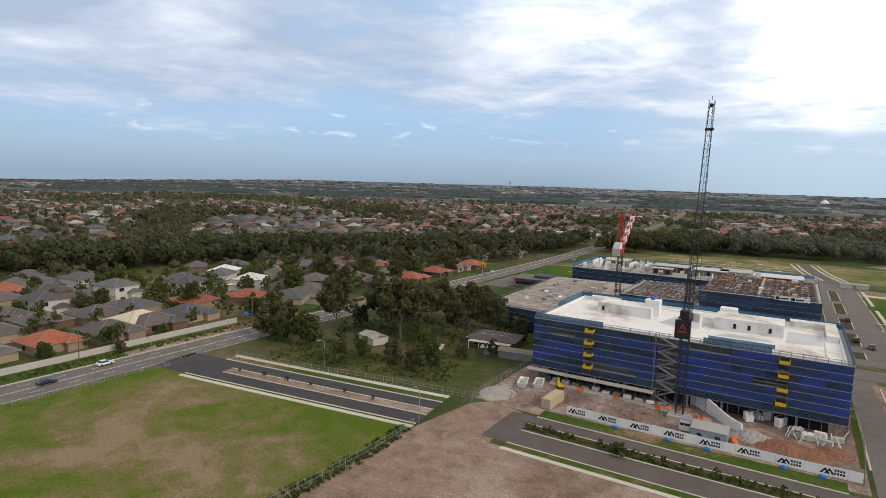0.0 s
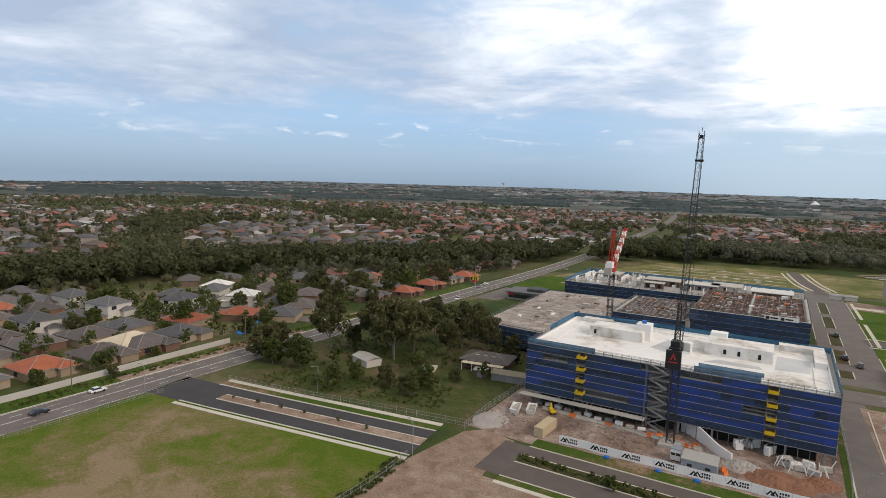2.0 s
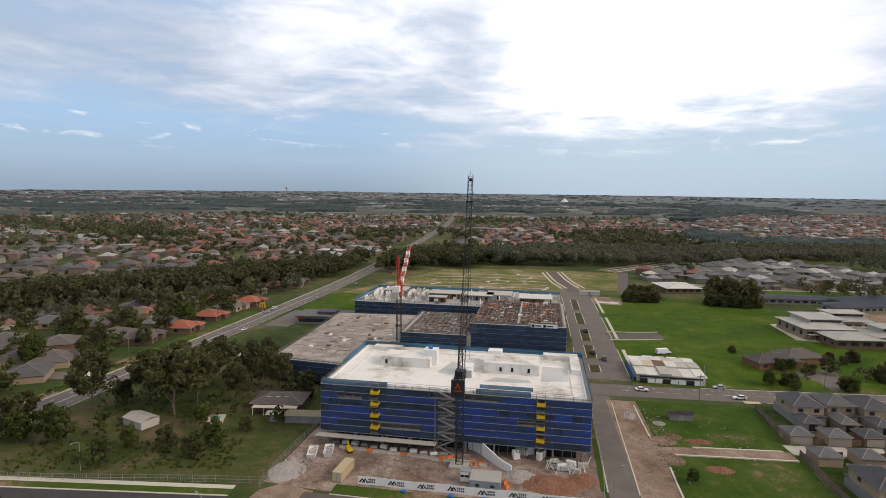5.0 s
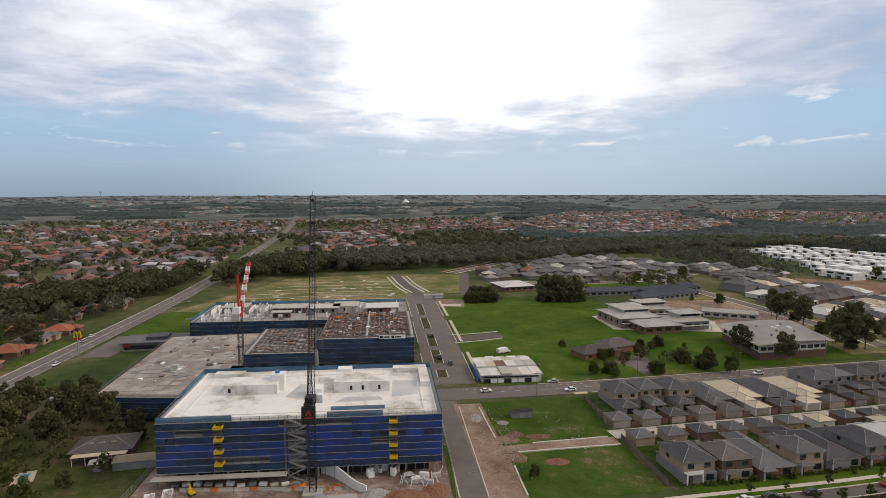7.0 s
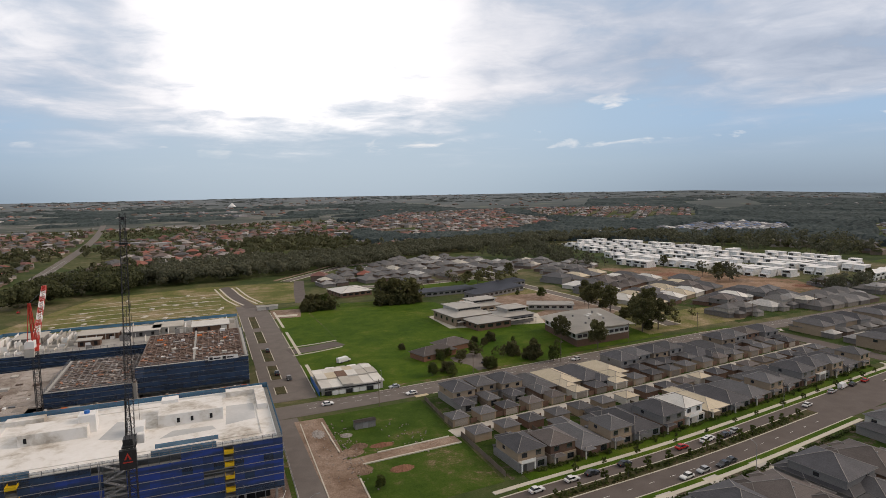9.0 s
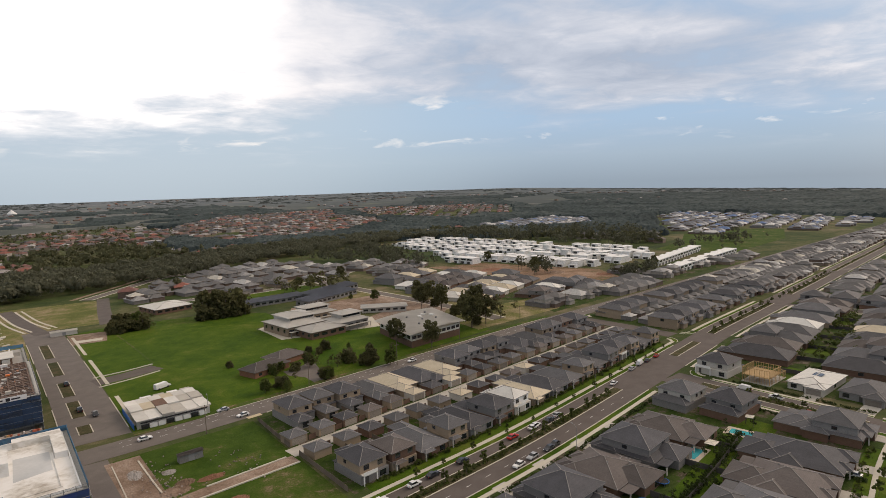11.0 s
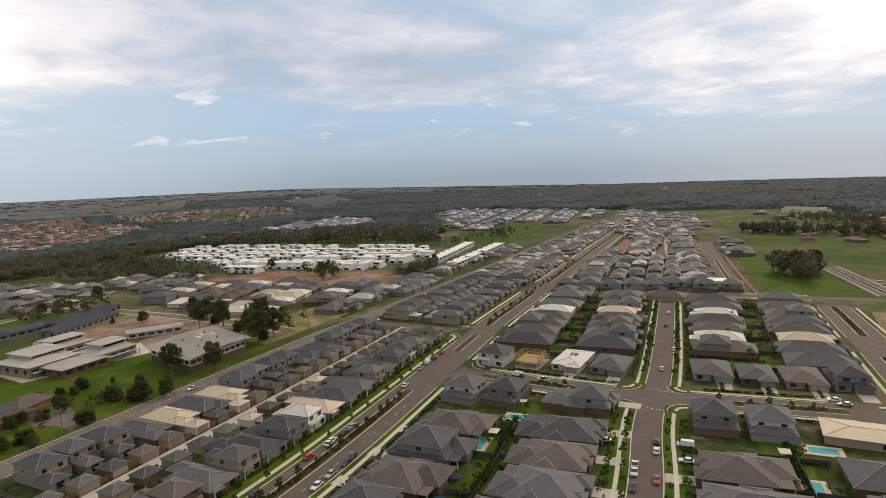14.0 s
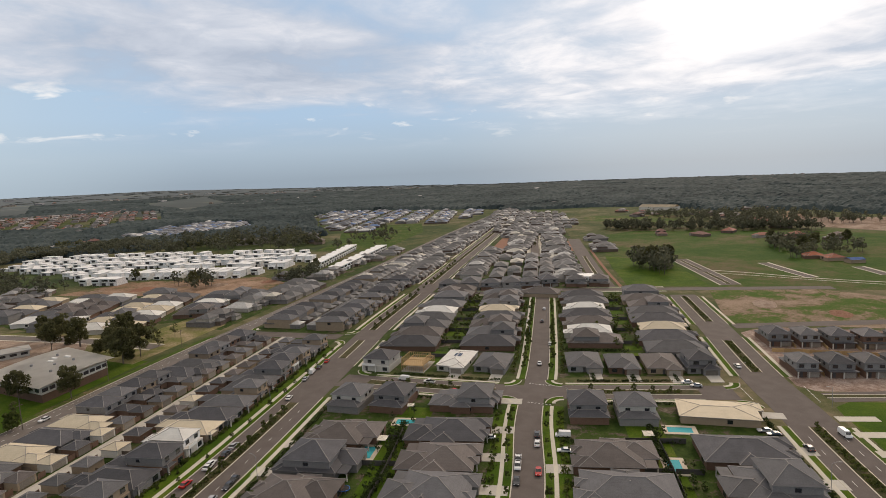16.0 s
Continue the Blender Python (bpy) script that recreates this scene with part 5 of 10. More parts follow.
def net_material(name, dark, light, see=0.18):
    """Woven shade net: some of what is behind shows through."""
    m = bpy.data.materials.new(name)
    m.use_nodes = True
    N = Nodes(m.node_tree)
    pos = N.add("ShaderNodeNewGeometry").outputs["Position"]
    r = N.add("ShaderNodeObjectInfo").outputs["Random"]
    long = N.add("ShaderNodeVectorMath", i0=pos, i1=(0.07, 0.07, 0.62))
    long.operation = "MULTIPLY"
    f = N.math("ADD", N.math("MULTIPLY", r, 0.12), N.math("ADD", N.math("MULTIPLY", N.noise(long.outputs[0], 1.0, 2), 0.85), N.math("MULTIPLY", N.noise(pos, 3.0, 3), 0.08)))
    col = N.ramp(f, [(0.42, dark), (0.52, tuple((a * 2 + b) / 3 for a, b in zip(dark, light))), (0.62, light)])
    s = N.add("ShaderNodeBsdfPrincipled", Base_Color=col, Roughness=0.7)
    bn = N.add("ShaderNodeBump", Strength=0.6, Distance=0.15, Height=N.noise(pos, 1.3, 3))
    N.put(s, "Normal", bn.outputs[0])
    tr = N.add("ShaderNodeBsdfTransparent")
    mx = N.add("ShaderNodeMixShader", i0=see, i1=s.outputs[0], i2=tr.outputs[0])
    N.add("ShaderNodeOutputMaterial", Surface=mx.outputs[0])
    MATS[name] = m
    return m


net_material("net_blue", (0.020, 0.042, 0.100), (0.018, 0.056, 0.30), 0.12)
net_material("net_light", (0.03, 0.12, 0.22), (0.07, 0.22, 0.36), 0.3)
net_material("net_navy", (0.014, 0.030, 0.062), (0.022, 0.056, 0.125))


def shared(name, me, parent, m, label=""):
    ob = new(name, me)
    ob.parent = parent
    ob.matrix_local = m
    return tagged(ob, label)


def one_mesh(name, bm, mat):
    me = bpy.data.meshes.new(name)
    bm.to_mesh(me)
    bm.free()
    me.materials.append(MATS[mat])
    return me


def scaffold_face(parent, a, b, z0, z1, net, lift=1.95, bay=2.45, pieces=True, gaps=(), roll=0.0, out=1):
    """Scaffold along a wall from a to b: posts, boarded lifts and net panels bay by bay."""
    a, b = Vector((*a, 0)), Vector((*b, 0))
    n = max(1, round((b - a).length / bay))
    u = (b - a) / n
    w = u.length
    turn = math.degrees(math.atan2(u.y, u.x))
    lifts = max(1, round((z1 - z0) / lift))
    dz = (z1 - z0) / lifts
    post = one_mesh("standard", beam(bmesh.new(), (0, 0, 0), (0, 0, z1 + 1.1), 0.11), "scaffold_steel")
    for i in range(n + 1):
        p = a + u * i
        shared("standard", post, parent, pose(p.x, p.y, 0, 0, 0, turn))
    deck = one_mesh("scaffold_deck", box(bmesh.new(), 0, (b - a).length, 0.08, 1.05, -0.12, 0.0), "deck_board")
    rail = bmesh.new()
    for h in (0.5, 1.05):
        beam(rail, (0, 0, h), ((b - a).length, 0, h), 0.07)
    rail = one_mesh("guard_rail", rail, "scaffold_steel")
    ledger = one_mesh("ledger", beam(bmesh.new(), (0, -0.19, -0.03), ((b - a).length, -0.19, -0.03), 0.12), "gutter_metal")
    for k in range(lifts + 1):
        if lifts > 5:
            shared("ledger", ledger, parent, pose(a.x, a.y, z0 + k * dz, 0, 0, turn))
        shared("scaffold_deck", deck, parent, pose(a.x, a.y, z0 + k * dz, 0, 0, turn))
        if k in (0, lifts):
            shared("guard_rail", rail, parent, pose(a.x, a.y, z0 + k * dz, 0, 0, turn))
    brace = bmesh.new()
    for i in range(2, n, 6):
        for k in range(lifts):
            s = 1 if k % 2 else 0
            beam(brace, (w * (i + s), -0.09, z0 + k * dz), (w * (i + 1 - s), -0.09, z0 + (k + 1) * dz), 0.07)
    bo = tagged(part("brace", brace, "scaffold_steel", parent), kind="stuff")
    bo.matrix_local = pose(a.x, a.y, 0, 0, 0, turn)
    panel = bmesh.new()
    g = [[panel.verts.new((w * i / 3, -0.10 - 0.05 * (i in (1, 2)) * (k % 2), dz * k / 2 * 0.93)) for k in range(3)] for i in range(4)]
    for i in range(3):
        for k in range(2):
            panel.faces.new((g[i][k], g[i + 1][k], g[i + 1][k + 1], g[i][k + 1]))
    panel = one_mesh("net_panel", panel, net)
    dull = panel.copy()
    dull.materials[0] = MATS["net_navy"]
    if pieces:
        for i in range(n):
            for k in range(lifts):
                if any(g0 <= i < g1 and k0 <= k < k1 for g0, g1, k0, k1 in gaps):
                    continue
                p = a + u * i
                weathered = noise.noise((i * 0.06, k * 1.7, 3.0)) + 0.25 * noise.noise((i * 0.5, k * 2.1, 8.0)) > 0.12 or k == 0
                shared("net_panel", dull if weathered else panel, parent, pose(p.x, p.y, z0 + k * dz + 0.03, 0, 0, turn))
    else:
        for k in range(lifts):
            me = one_mesh("net_band", box(bmesh.new(), 0, (b - a).length, -0.06, -0.03, 0.05, dz * 0.93), net)
            shared("net_band", me, parent, pose(a.x, a.y, z0 + k * dz, 0, 0, turn))


def block_shell(name, x0, x1, y0, y1, levels, label, storey=3.2, base=0.0):
    """Floor slabs, columns and set-back walls of an unfinished block; the lowest walls are painted near-black for
    shade.
    """
    e = new(name)
    for k in range(1, levels + 1):
        z = base + k * storey
        part("floor_slab", box(bmesh.new(), x0, x1, y0, y1, z - 0.25, z), "slab_concrete", e)
    col = one_mesh("column", box(bmesh.new(), -0.25, 0.25, -0.25, 0.25, 0, storey - 0.25), "slab_concrete")
    for k in range(levels):
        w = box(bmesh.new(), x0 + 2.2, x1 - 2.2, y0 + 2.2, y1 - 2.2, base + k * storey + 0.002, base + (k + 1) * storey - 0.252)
        part("inner_wall", w, "void_shade" if k == 0 else "render_grey", e)
    for i in range(int((x1 - x0) // 8) + 1):
        shared("column", col, e, pose(x0 + 0.6 + i * (x1 - x0 - 1.2) / int((x1 - x0) // 8), y0 + 0.5, base))
    return tagged(e, label, "building", "apartment blocks")


# the near block
A = block_shell("apartment_building", -60.4, 12.9, 157.4, 198.4, 5, "five-storey apartment block wrapped in blue scaffold netting", 3.4)
part("roof_membrane", box(bmesh.new(), -60.3, 12.8, 157.5, 198.3, 17.003, 17.2), "membrane", A, "white waterproof roof membrane")
pb = bmesh.new()
for b4 in ((-60.4, 12.9, 157.4, 157.7), (-60.4, 12.9, 198.1, 198.4), (-60.4, -60.1, 157.702, 198.098), (12.6, 12.9, 157.702, 198.098)):
    box(pb, *b4, 17.004, 17.75)
part("parapet", pb, "white_paint", A)
ins = bmesh.new()
for b4 in ((-56.5, 9.5, 160.8, 161.1), (-56.5, 9.5, 194.0, 194.3), (-56.5, -56.2, 161.102, 193.998), (9.2, 9.5, 161.102, 193.998)):
    box(ins, *b4, 17.15, 17.42)
part("roof_upstand", ins, "membrane", A)
for x0, x1, y0, y1, h, mat in ((-49.5, -33.9, 177, 185.5, 3.0, "membrane"), (-36.5, -32.3, 180.5, 184.5, 4.9, "white_paint"), (-16.8, 0.0, 176.2, 186.3, 3.3, "membrane"), (-16.5, -12.0, 186.302, 190, 4.2, "white_paint"), (-57, -47.5, 194.5, 197.8, 1.3, "membrane"), (1.2, 12.4, 194.5, 198.0, 1.6, "membrane"), (9.6, 12.4, 179.5, 194.498, 1.6, "membrane"), (-24, -20, 173, 178, 2.4, "white_paint")):
    part("plant_room", box(bmesh.new(), x0, x1, y0, y1, 17.19, 17.2 + h), mat, A)
for x, y in ((-48.2, 176.95), (-12, 176.15), (-8.5, 176.15), (-3.5, 176.15), (-35.5, 180.45)):
    part("hatch", box(bmesh.new(), x, x + 0.7, y - 0.06, y + 0.1, 18.0, 19.3), "void_shade", A)
part("wet_patch", slab(bmesh.new(), [(0.5, 171), (8.6, 173), (8.8, 186), (1.0, 186.5)], 17.15, 17.206), "membrane_wet", A, "damp grey patch of roof")
part("wet_patch", slab(bmesh.new(), [(-31, 174), (-25, 171), (-21, 175), (-22, 183), (-28, 186)], 17.15, 17.206), "membrane_wet", A, "damp grey patch of roof")
part("wet_patch", slab(bmesh.new(), [(-16, 168), (-2, 169), (-3, 172), (-13, 172.5)], 17.15, 17.206), "membrane_wet", A, "damp grey patch of roof")
part("roof_drum", beam(bmesh.new(), (-34.6, 182.5, 22.08), (-34.6, 182.5, 22.9), 1.4, 10), "blue_tarp", A)
scaffold_face(A, (-61.6, 156.2), (14.1, 156.2), 3.6, 17.3, "net_blue", gaps=((6, 7, 0, 8), (25, 26, 0, 8), (14, 16, 0, 8), (7, 12, 1, 2), (2, 5, 5, 6), (17, 21, 6, 7), (23, 25, 3, 4), (13, 14, 6, 7)))
scaffold_face(A, (14.1, 156.2), (14.1, 199.6), 3.6, 17.3, "net_blue", pieces=False)
scaffold_face(A, (-61.6, 199.6), (-61.6, 156.2), 3.6, 17.3, "net_blue", pieces=False)
scaffold_face(A, (14.1, 199.6), (-61.6, 199.6), 3.6, 17.3, "net_blue", pieces=False)
for p4 in ((-61.7, 14.2, 199.55, 199.62), (14.02, 14.08, 156.3, 199.5), (-61.58, -61.5, 175, 199.5), (-61.4, -42, 156.3, 156.36), (-17, -2, 156.3, 156.36)):
    part("edge_net", box(bmesh.new(), *p4, 17.35, 18.9), "net_light", A, "light blue roof-edge net")
part("edge_net", box(bmesh.new(), -16.5, -1.5, 161.5, 161.6, 17.21, 18.4), "net_light", A, "light blue roof-edge net")
part("catch_deck", box(bmesh.new(), -62.4, -27.6, 153.4, 156.0, 2.75, 2.95), "concrete", A, "pale boarded catch deck along the scaffold foot")
for k in range(13):
    part("catch_bracket", beam(bmesh.new(), (-62 + k * 2.85, 156.1, 1.2), (-62 + k * 2.85, 153.6, 2.74), 0.12), "scaffold_steel", A)
# yellow loading platforms in the open bays
plat = bmesh.new()
box(plat, -1.1, 1.1, -1.5, 1.2, 0, 0.14)
for x in (-1.1, 1.02):
    box(plat, x, x + 0.08, -1.5, 1.2, 0.141, 0.8)
box(plat, -1.02, 1.02, -1.5, -1.42, 0.141, 0.8)
plat = one_mesh("loading_platform", plat, "safety_yellow")
for x in (-45.2, 0.8):
    for z in (5.9, 9.3, 12.6, 15.9):
        shared("loading_platform", plat, A, pose(x, 155.4, z), "yellow steel loading platform")
# zigzag stair tower
flight = bmesh.new()
beam(flight, (-2.2, 0, 0), (2.2, 0, 1.95), 0.16)
beam(flight, (-2.2, 0.7, 0), (2.2, 0.7, 1.95), 0.16)
beam(flight, (-2.2, 0, 1.0), (2.2, 0, 2.95), 0.07)
for i in range(8):
    t = i / 7
    box(flight, -2.3 + 4.4 * t, -2.0 + 4.4 * t, 0.05, 0.65, 1.95 * t, 1.95 * t + 0.05)
flight = one_mesh("stair_flight", flight, "gutter_metal")
for k in range(9):
    shared("stair_flight", flight, A, pose(-25, 154.9 if k % 2 else 155.7, k * 1.95, 0, 0, 0 if k % 2 else 180))
for x in (-28, -22):
    for y in (154.4, 156.0):
        part("stair_post", beam(bmesh.new(), (x, y, 0), (x, y, 18.5), 0.12), "scaffold_steel", A)

# the block behind, in two wings, with open formwork decks
B = block_shell("apartment_building", -29, 9.6, 244, 296, 5, "unfinished apartment block with brown formwork deck on top", 3.4)
part("formwork_deck", box(bmesh.new(), -28.8, 9.4, 244.2, 295.8, 17.003, 17.25), "form_ply", B, "brown plywood formwork deck with steel bars")
part("wing_slab", box(bmesh.new(), -57, -29.01, 240, 282, 0, 12.6), "slab_concrete", B)
part("formwork_deck", box(bmesh.new(), -56.8, -29.2, 240.2, 281.8, 12.603, 12.9), "form_ply", B, "brown plywood formwork deck with steel bars")
bars = bmesh.new()
rr = random.Random(3)
for i in range(90):
    x, y = rr.uniform(-27, 8), rr.uniform(246, 294)
    beam(bars, (x, y, 17.3), (x + rr.uniform(-3, 3), y + rr.uniform(-2, 2), 17.35), 0.12)
for i in range(70):
    x, y = rr.uniform(-55, -31), rr.uniform(242, 280)
    beam(bars, (x, y, 12.95), (x + rr.uniform(-3, 3), y + rr.uniform(-2, 2), 13.0), 0.12)
tagged(part("timber_bearers", bars, "deck_board", B), kind="stuff")
for x0, x1, y0, y1, z, mat in ((-56.6, -29.4, 240.4, 281.6, 12.9, "form_deck"), (-28.6, -9.8, 244.4, 295.6, 17.25, "form_red"), (-8.6, 9.2, 244.4, 295.6, 17.25, "form_red")):
    grid = bmesh.new()
    nx, ny = int((x1 - x0) / 2.1), int((y1 - y0) / 2.4)
    for i in range(nx + 1):
        x = x0 + (x1 - x0 - 0.4) * i / nx
        box(grid, x, x + 0.4, y0, y1, z, z + 0.32)
    for j in range(ny + 1):
        y = y0 + (y1 - y0 - 0.4) * j / ny
        box(grid, x0, x1, y, y + 0.4, z + 0.002, z + 0.3)
    tagged(part("formwork_grid", grid, mat, B), "grid of formwork joists on the open deck", kind="stuff")
clutter = bmesh.new()
for i in range(620):
    west = rr.random() < 0.4
    x, y, z = (rr.uniform(-56, -30), rr.uniform(241, 281), 13.2) if west else (rr.uniform(-28, 8.6), rr.uniform(245, 295), 17.5)
    s = rr.uniform(0.4, 2.4)
    box(clutter, -s / 2, s / 2, -0.12 - 0.12 * s, 0.12 + 0.12 * s, 0, rr.uniform(0.08, 0.4), pose(x, y, z, 0, 0, rr.choice((0, 90)) + rr.uniform(-14, 14)))
tagged(part("deck_clutter", clutter, "deck_litter", B), "loose boards, bars and props lying on the formwork", kind="stuff")
litter = bmesh.new()
for i in range(520):
    x, y = rr.uniform(-59, 9), rr.uniform(204, 237)
    s, h = rr.uniform(0.3, 1.6), rr.uniform(0.15, 0.9)
    box(litter, -s / 2, s / 2, -0.3 * s, 0.3 * s, 0, h, pose(x, y, 7.19, 0, 0, rr.uniform(0, 180)))
me = one_mesh("site_litter", litter, "site_litter")
tagged(new("site_litter", me), "scattered timber, boxes and scraps on the deck", "building materials", kind="stuff")
for i in range(14):
    x, y = rr.uniform(-26, 6), rr.uniform(247, 292)
    part("crate", box(bmesh.new(), x, x + rr.uniform(0.8, 2.5), y, y + rr.uniform(0.8, 2), 17.24, 17.25 + rr.uniform(0.4, 1.3)), rr.choice(["orange_plastic", "white_paint", "concrete", "deck_board"]), B)
part("divider", box(bmesh.new(), -9.6, -8.8, 244.2, 295.8, 17.26, 18.0), "slab_concrete", B)
scaffold_face(B, (-29.5, 242.9), (10.7, 242.9), 7.5, 17.3, "net_navy", bay=2.6, lift=2.0)
scaffold_face(B, (10.7, 242.9), (10.7, 297), 3.5, 17.3, "net_navy", pieces=False)
scaffold_face(B, (-58, 238.9), (-30.2, 238.9), 7.5, 12.9, "net_navy", pieces=False)
scaffold_face(B, (-58, 283), (-58, 238.9), 3.5, 12.9, "net_navy", pieces=False)
part("banner", box(bmesh.new(), -4.0, 7.0, 242.6, 242.7, 16.9, 18.5), "white_paint", B, "white site banner with dark marks")
for x in (-3.6, 1.2):
    part("banner_mark", box(bmesh.new(), x, x + 1.2, 242.54, 242.6, 17.1, 18.2), "bar_black", B)
    part("banner_mark", box(bmesh.new(), x + 1.5, x + 4.0, 242.54, 242.6, 17.4, 17.9), "bar_black", B)

# third block: top floor walls going up
C = block_shell("apartment_building", -97, 9.4, 300, 344, 4, "unfinished apartment block with top floor walls going up", 3.3)
scaffold_face(C, (-98.2, 298.8), (10.6, 298.8), 3.3, 13.6, "net_navy", bay=2.7, pieces=False)
scaffold_face(C, (-98.2, 345), (-98.2, 298.8), 3.3, 13.6, "net_navy", pieces=False)
scaffold_face(C, (10.6, 298.8), (10.6, 345), 3.3, 13.6, "net_navy", pieces=False)
for p4 in ((-98.2, 10.6, 344.9, 345.0), (-98.2, -98.1, 299, 344.8)):
    part("edge_net", box(bmesh.new(), *p4, 13.6, 15.2), "net_light", C)
for i in range(26):
    x = -93 + i * 3.9
    d = rr.uniform(5, 12)
    part("upper_wall", box(bmesh.new(), x, x + 0.25, 322 - d / 2, 322 + d, 13.2, 15.9), rr.choice(["render_light", "concrete", "white_paint"]), C)
for x0, x1, y0, y1, mat in ((-62, -44, 318, 330, "concrete"), (-42, -26, 316, 328, "render_light"), (-12, 6, 314, 328, "roof_white"), (-30, -16, 320, 334, "concrete"), (-88, -76, 322, 336, "concrete"), (-60, -50, 306, 312, "concrete")):
    part("roof_panel", box(bmesh.new(), x0, x1, y0, y1, 15.95, 16.25), mat, C)
    part("upper_room", box(bmesh.new(), x0 + 0.6, x1 - 0.6, y0 + 0.8, y1 - 0.6, 13.202, 15.948), rr.choice(["render_grey", "render_light", "brick_brown"]), C)
    # dark boxes on the wall paint the unlit inside of openings
    for k in range(3):
        xx = x0 + 1.5 + k * (x1 - x0 - 3) / 2.5
        part("opening", box(bmesh.new(), xx, xx + 1.3, y0 + 0.7, y0 + 0.9, 13.6, 15.3), "void_shade", C)

# partition walls going up on the open west end, and blockwork rooms along the rest
for i in range(9):
    for j in range(5):
        x, y, h = -94 + i * 3.7, 303 + j * 7.6, rr.choice((1.0, 1.4, 2.6))
        w = box(bmesh.new(), x, x + 0.22, y, y + rr.uniform(3, 6.5), 13.2, 13.2 + h)
        box(w, x + 0.224, x + rr.uniform(1.6, 3.2), y + 1.0, y + 1.2, 13.2, 13.2 + h * 0.9)
        part("partition_wall", w, rr.choice(["white_paint", "render_light", "render_light", "concrete"]), C)
for i in range(44):
    x, y = rr.uniform(-60, 7), rr.uniform(302, 341)
    if rr.random() < 0.5:
        w = box(bmesh.new(), x, x + rr.uniform(1.5, 5), y, y + 0.22, 13.2, 13.2 + rr.uniform(1.2, 2.8))
    else:
        w = box(bmesh.new(), x, x + 0.22, y, y + rr.uniform(2, 6), 13.2, 13.2 + rr.uniform(1.2, 2.8))
    part("block_wall", w, rr.choice(["render_light", "concrete", "white_paint", "brick_brown", "render_grey"]), C)

# low podium deck to the west and between the blocks
D = new("podium_building")
tagged(D, "low concrete podium with bare grey deck", "building", "apartment blocks")
part("deck", slab(bmesh.new(), [(-100, 206), (-62.6, 202), (-62.6, 238), (-58.8, 238), (-59, 292), (-103, 288)], 8.4, 9.0), "podium_deck", D)
# near-black fill below each deck paints the undercroft's shade
part("inner_wall", slab(bmesh.new(), [(-96, 210), (-64, 206), (-63, 284), (-99, 284)], 0, 8.398), "void_shade", D)
part("deck", box(bmesh.new(), -61, 10, 203, 238, 6.6, 7.2), "podium_deck", D)
part("inner_wall", box(bmesh.new(), -59, 8, 206, 236, 0, 6.598), "void_shade", D)
scaffold_face(D, (-100.6, 205.2), (-62.6, 200.8), 1.2, 8.6, "net_navy", pieces=False)
scaffold_face(D, (-103.6, 288), (-100.6, 205.2), 1.2, 8.6, "net_navy", pieces=False)
ply = one_mesh("ply_sheet", box(bmesh.new(), 0, 1, 0, 1, -0.03, 0.05), "ply_sheet")
for i in range(9):
    for j in range(15):
        if rr.random() < 0.55:
            x, y = -98.5 + i * 4.0 + rr.uniform(-0.3, 0.3), 209 + j * 5.1 + rr.uniform(-0.3, 0.3)
            shared("ply_sheet", ply, D, pose(x, y, 9.02 + 0.03 * ((i + j) % 3), 0, 0, rr.uniform(-2, 2)) @ Matrix.Diagonal((rr.uniform(2.6, 3.8), rr.uniform(3.2, 4.9), 1, 1)))
for i in range(40):
    x, y = rr.uniform(-97, -64), rr.uniform(212, 284)
    part("crate", box(bmesh.new(), x, x + rr.uniform(0.6, 3), y, y + rr.uniform(0.6, 3), 8.99, 9.0 + rr.uniform(0.1, 0.8)), rr.choice(["deck_board", "form_ply", "concrete", "scaffold_steel", "white_paint"]), D)
for i in range(40):
    x, y = rr.uniform(-56, 6), rr.uniform(206, 236)
    part("crate", box(bmesh.new(), x, x + rr.uniform(0.6, 4), y, y + rr.uniform(0.6, 2), 7.19, 7.2 + rr.uniform(0.2, 1.2)), rr.choice(["deck_board", "form_ply", "concrete", "orange_plastic", "white_paint", "crane_red"]), D)

# ---------- cranes ----------


def lattice(bm, a, b, w0, w1, step, t=0.12, sides=4):
    """A square lattice mast from a to b: chords, rings and diagonals."""
    a, b = Vector(a), Vector(b)
    d = (b - a).normalized()
    s = d.cross(Vector((1, 0, 0))).normalized() if abs(d.x) < 0.9 else d.cross(Vector((0, 1, 0))).normalized()
    r = d.cross(s)
    n = max(2, round((b - a).length / step))

    def corner(i, k):
        w = (w0 + (w1 - w0) * i / n) / 2
        q = ((1, 1), (1, -1), (-1, -1), (-1, 1))[k % 4]
        return a + (b - a) * (i / n) + (s * q[0] + r * q[1]) * w
    for k in range(4):
        beam(bm, corner(0, k), corner(n, k), t)
        for i in range(n):
            beam(bm, corner(i, k + i % 2), corner(i + 1, k + 1 - i % 2), t * 0.6)
            beam(bm, corner(i, k), corner(i, k + 1), t * 0.6)
    return bm


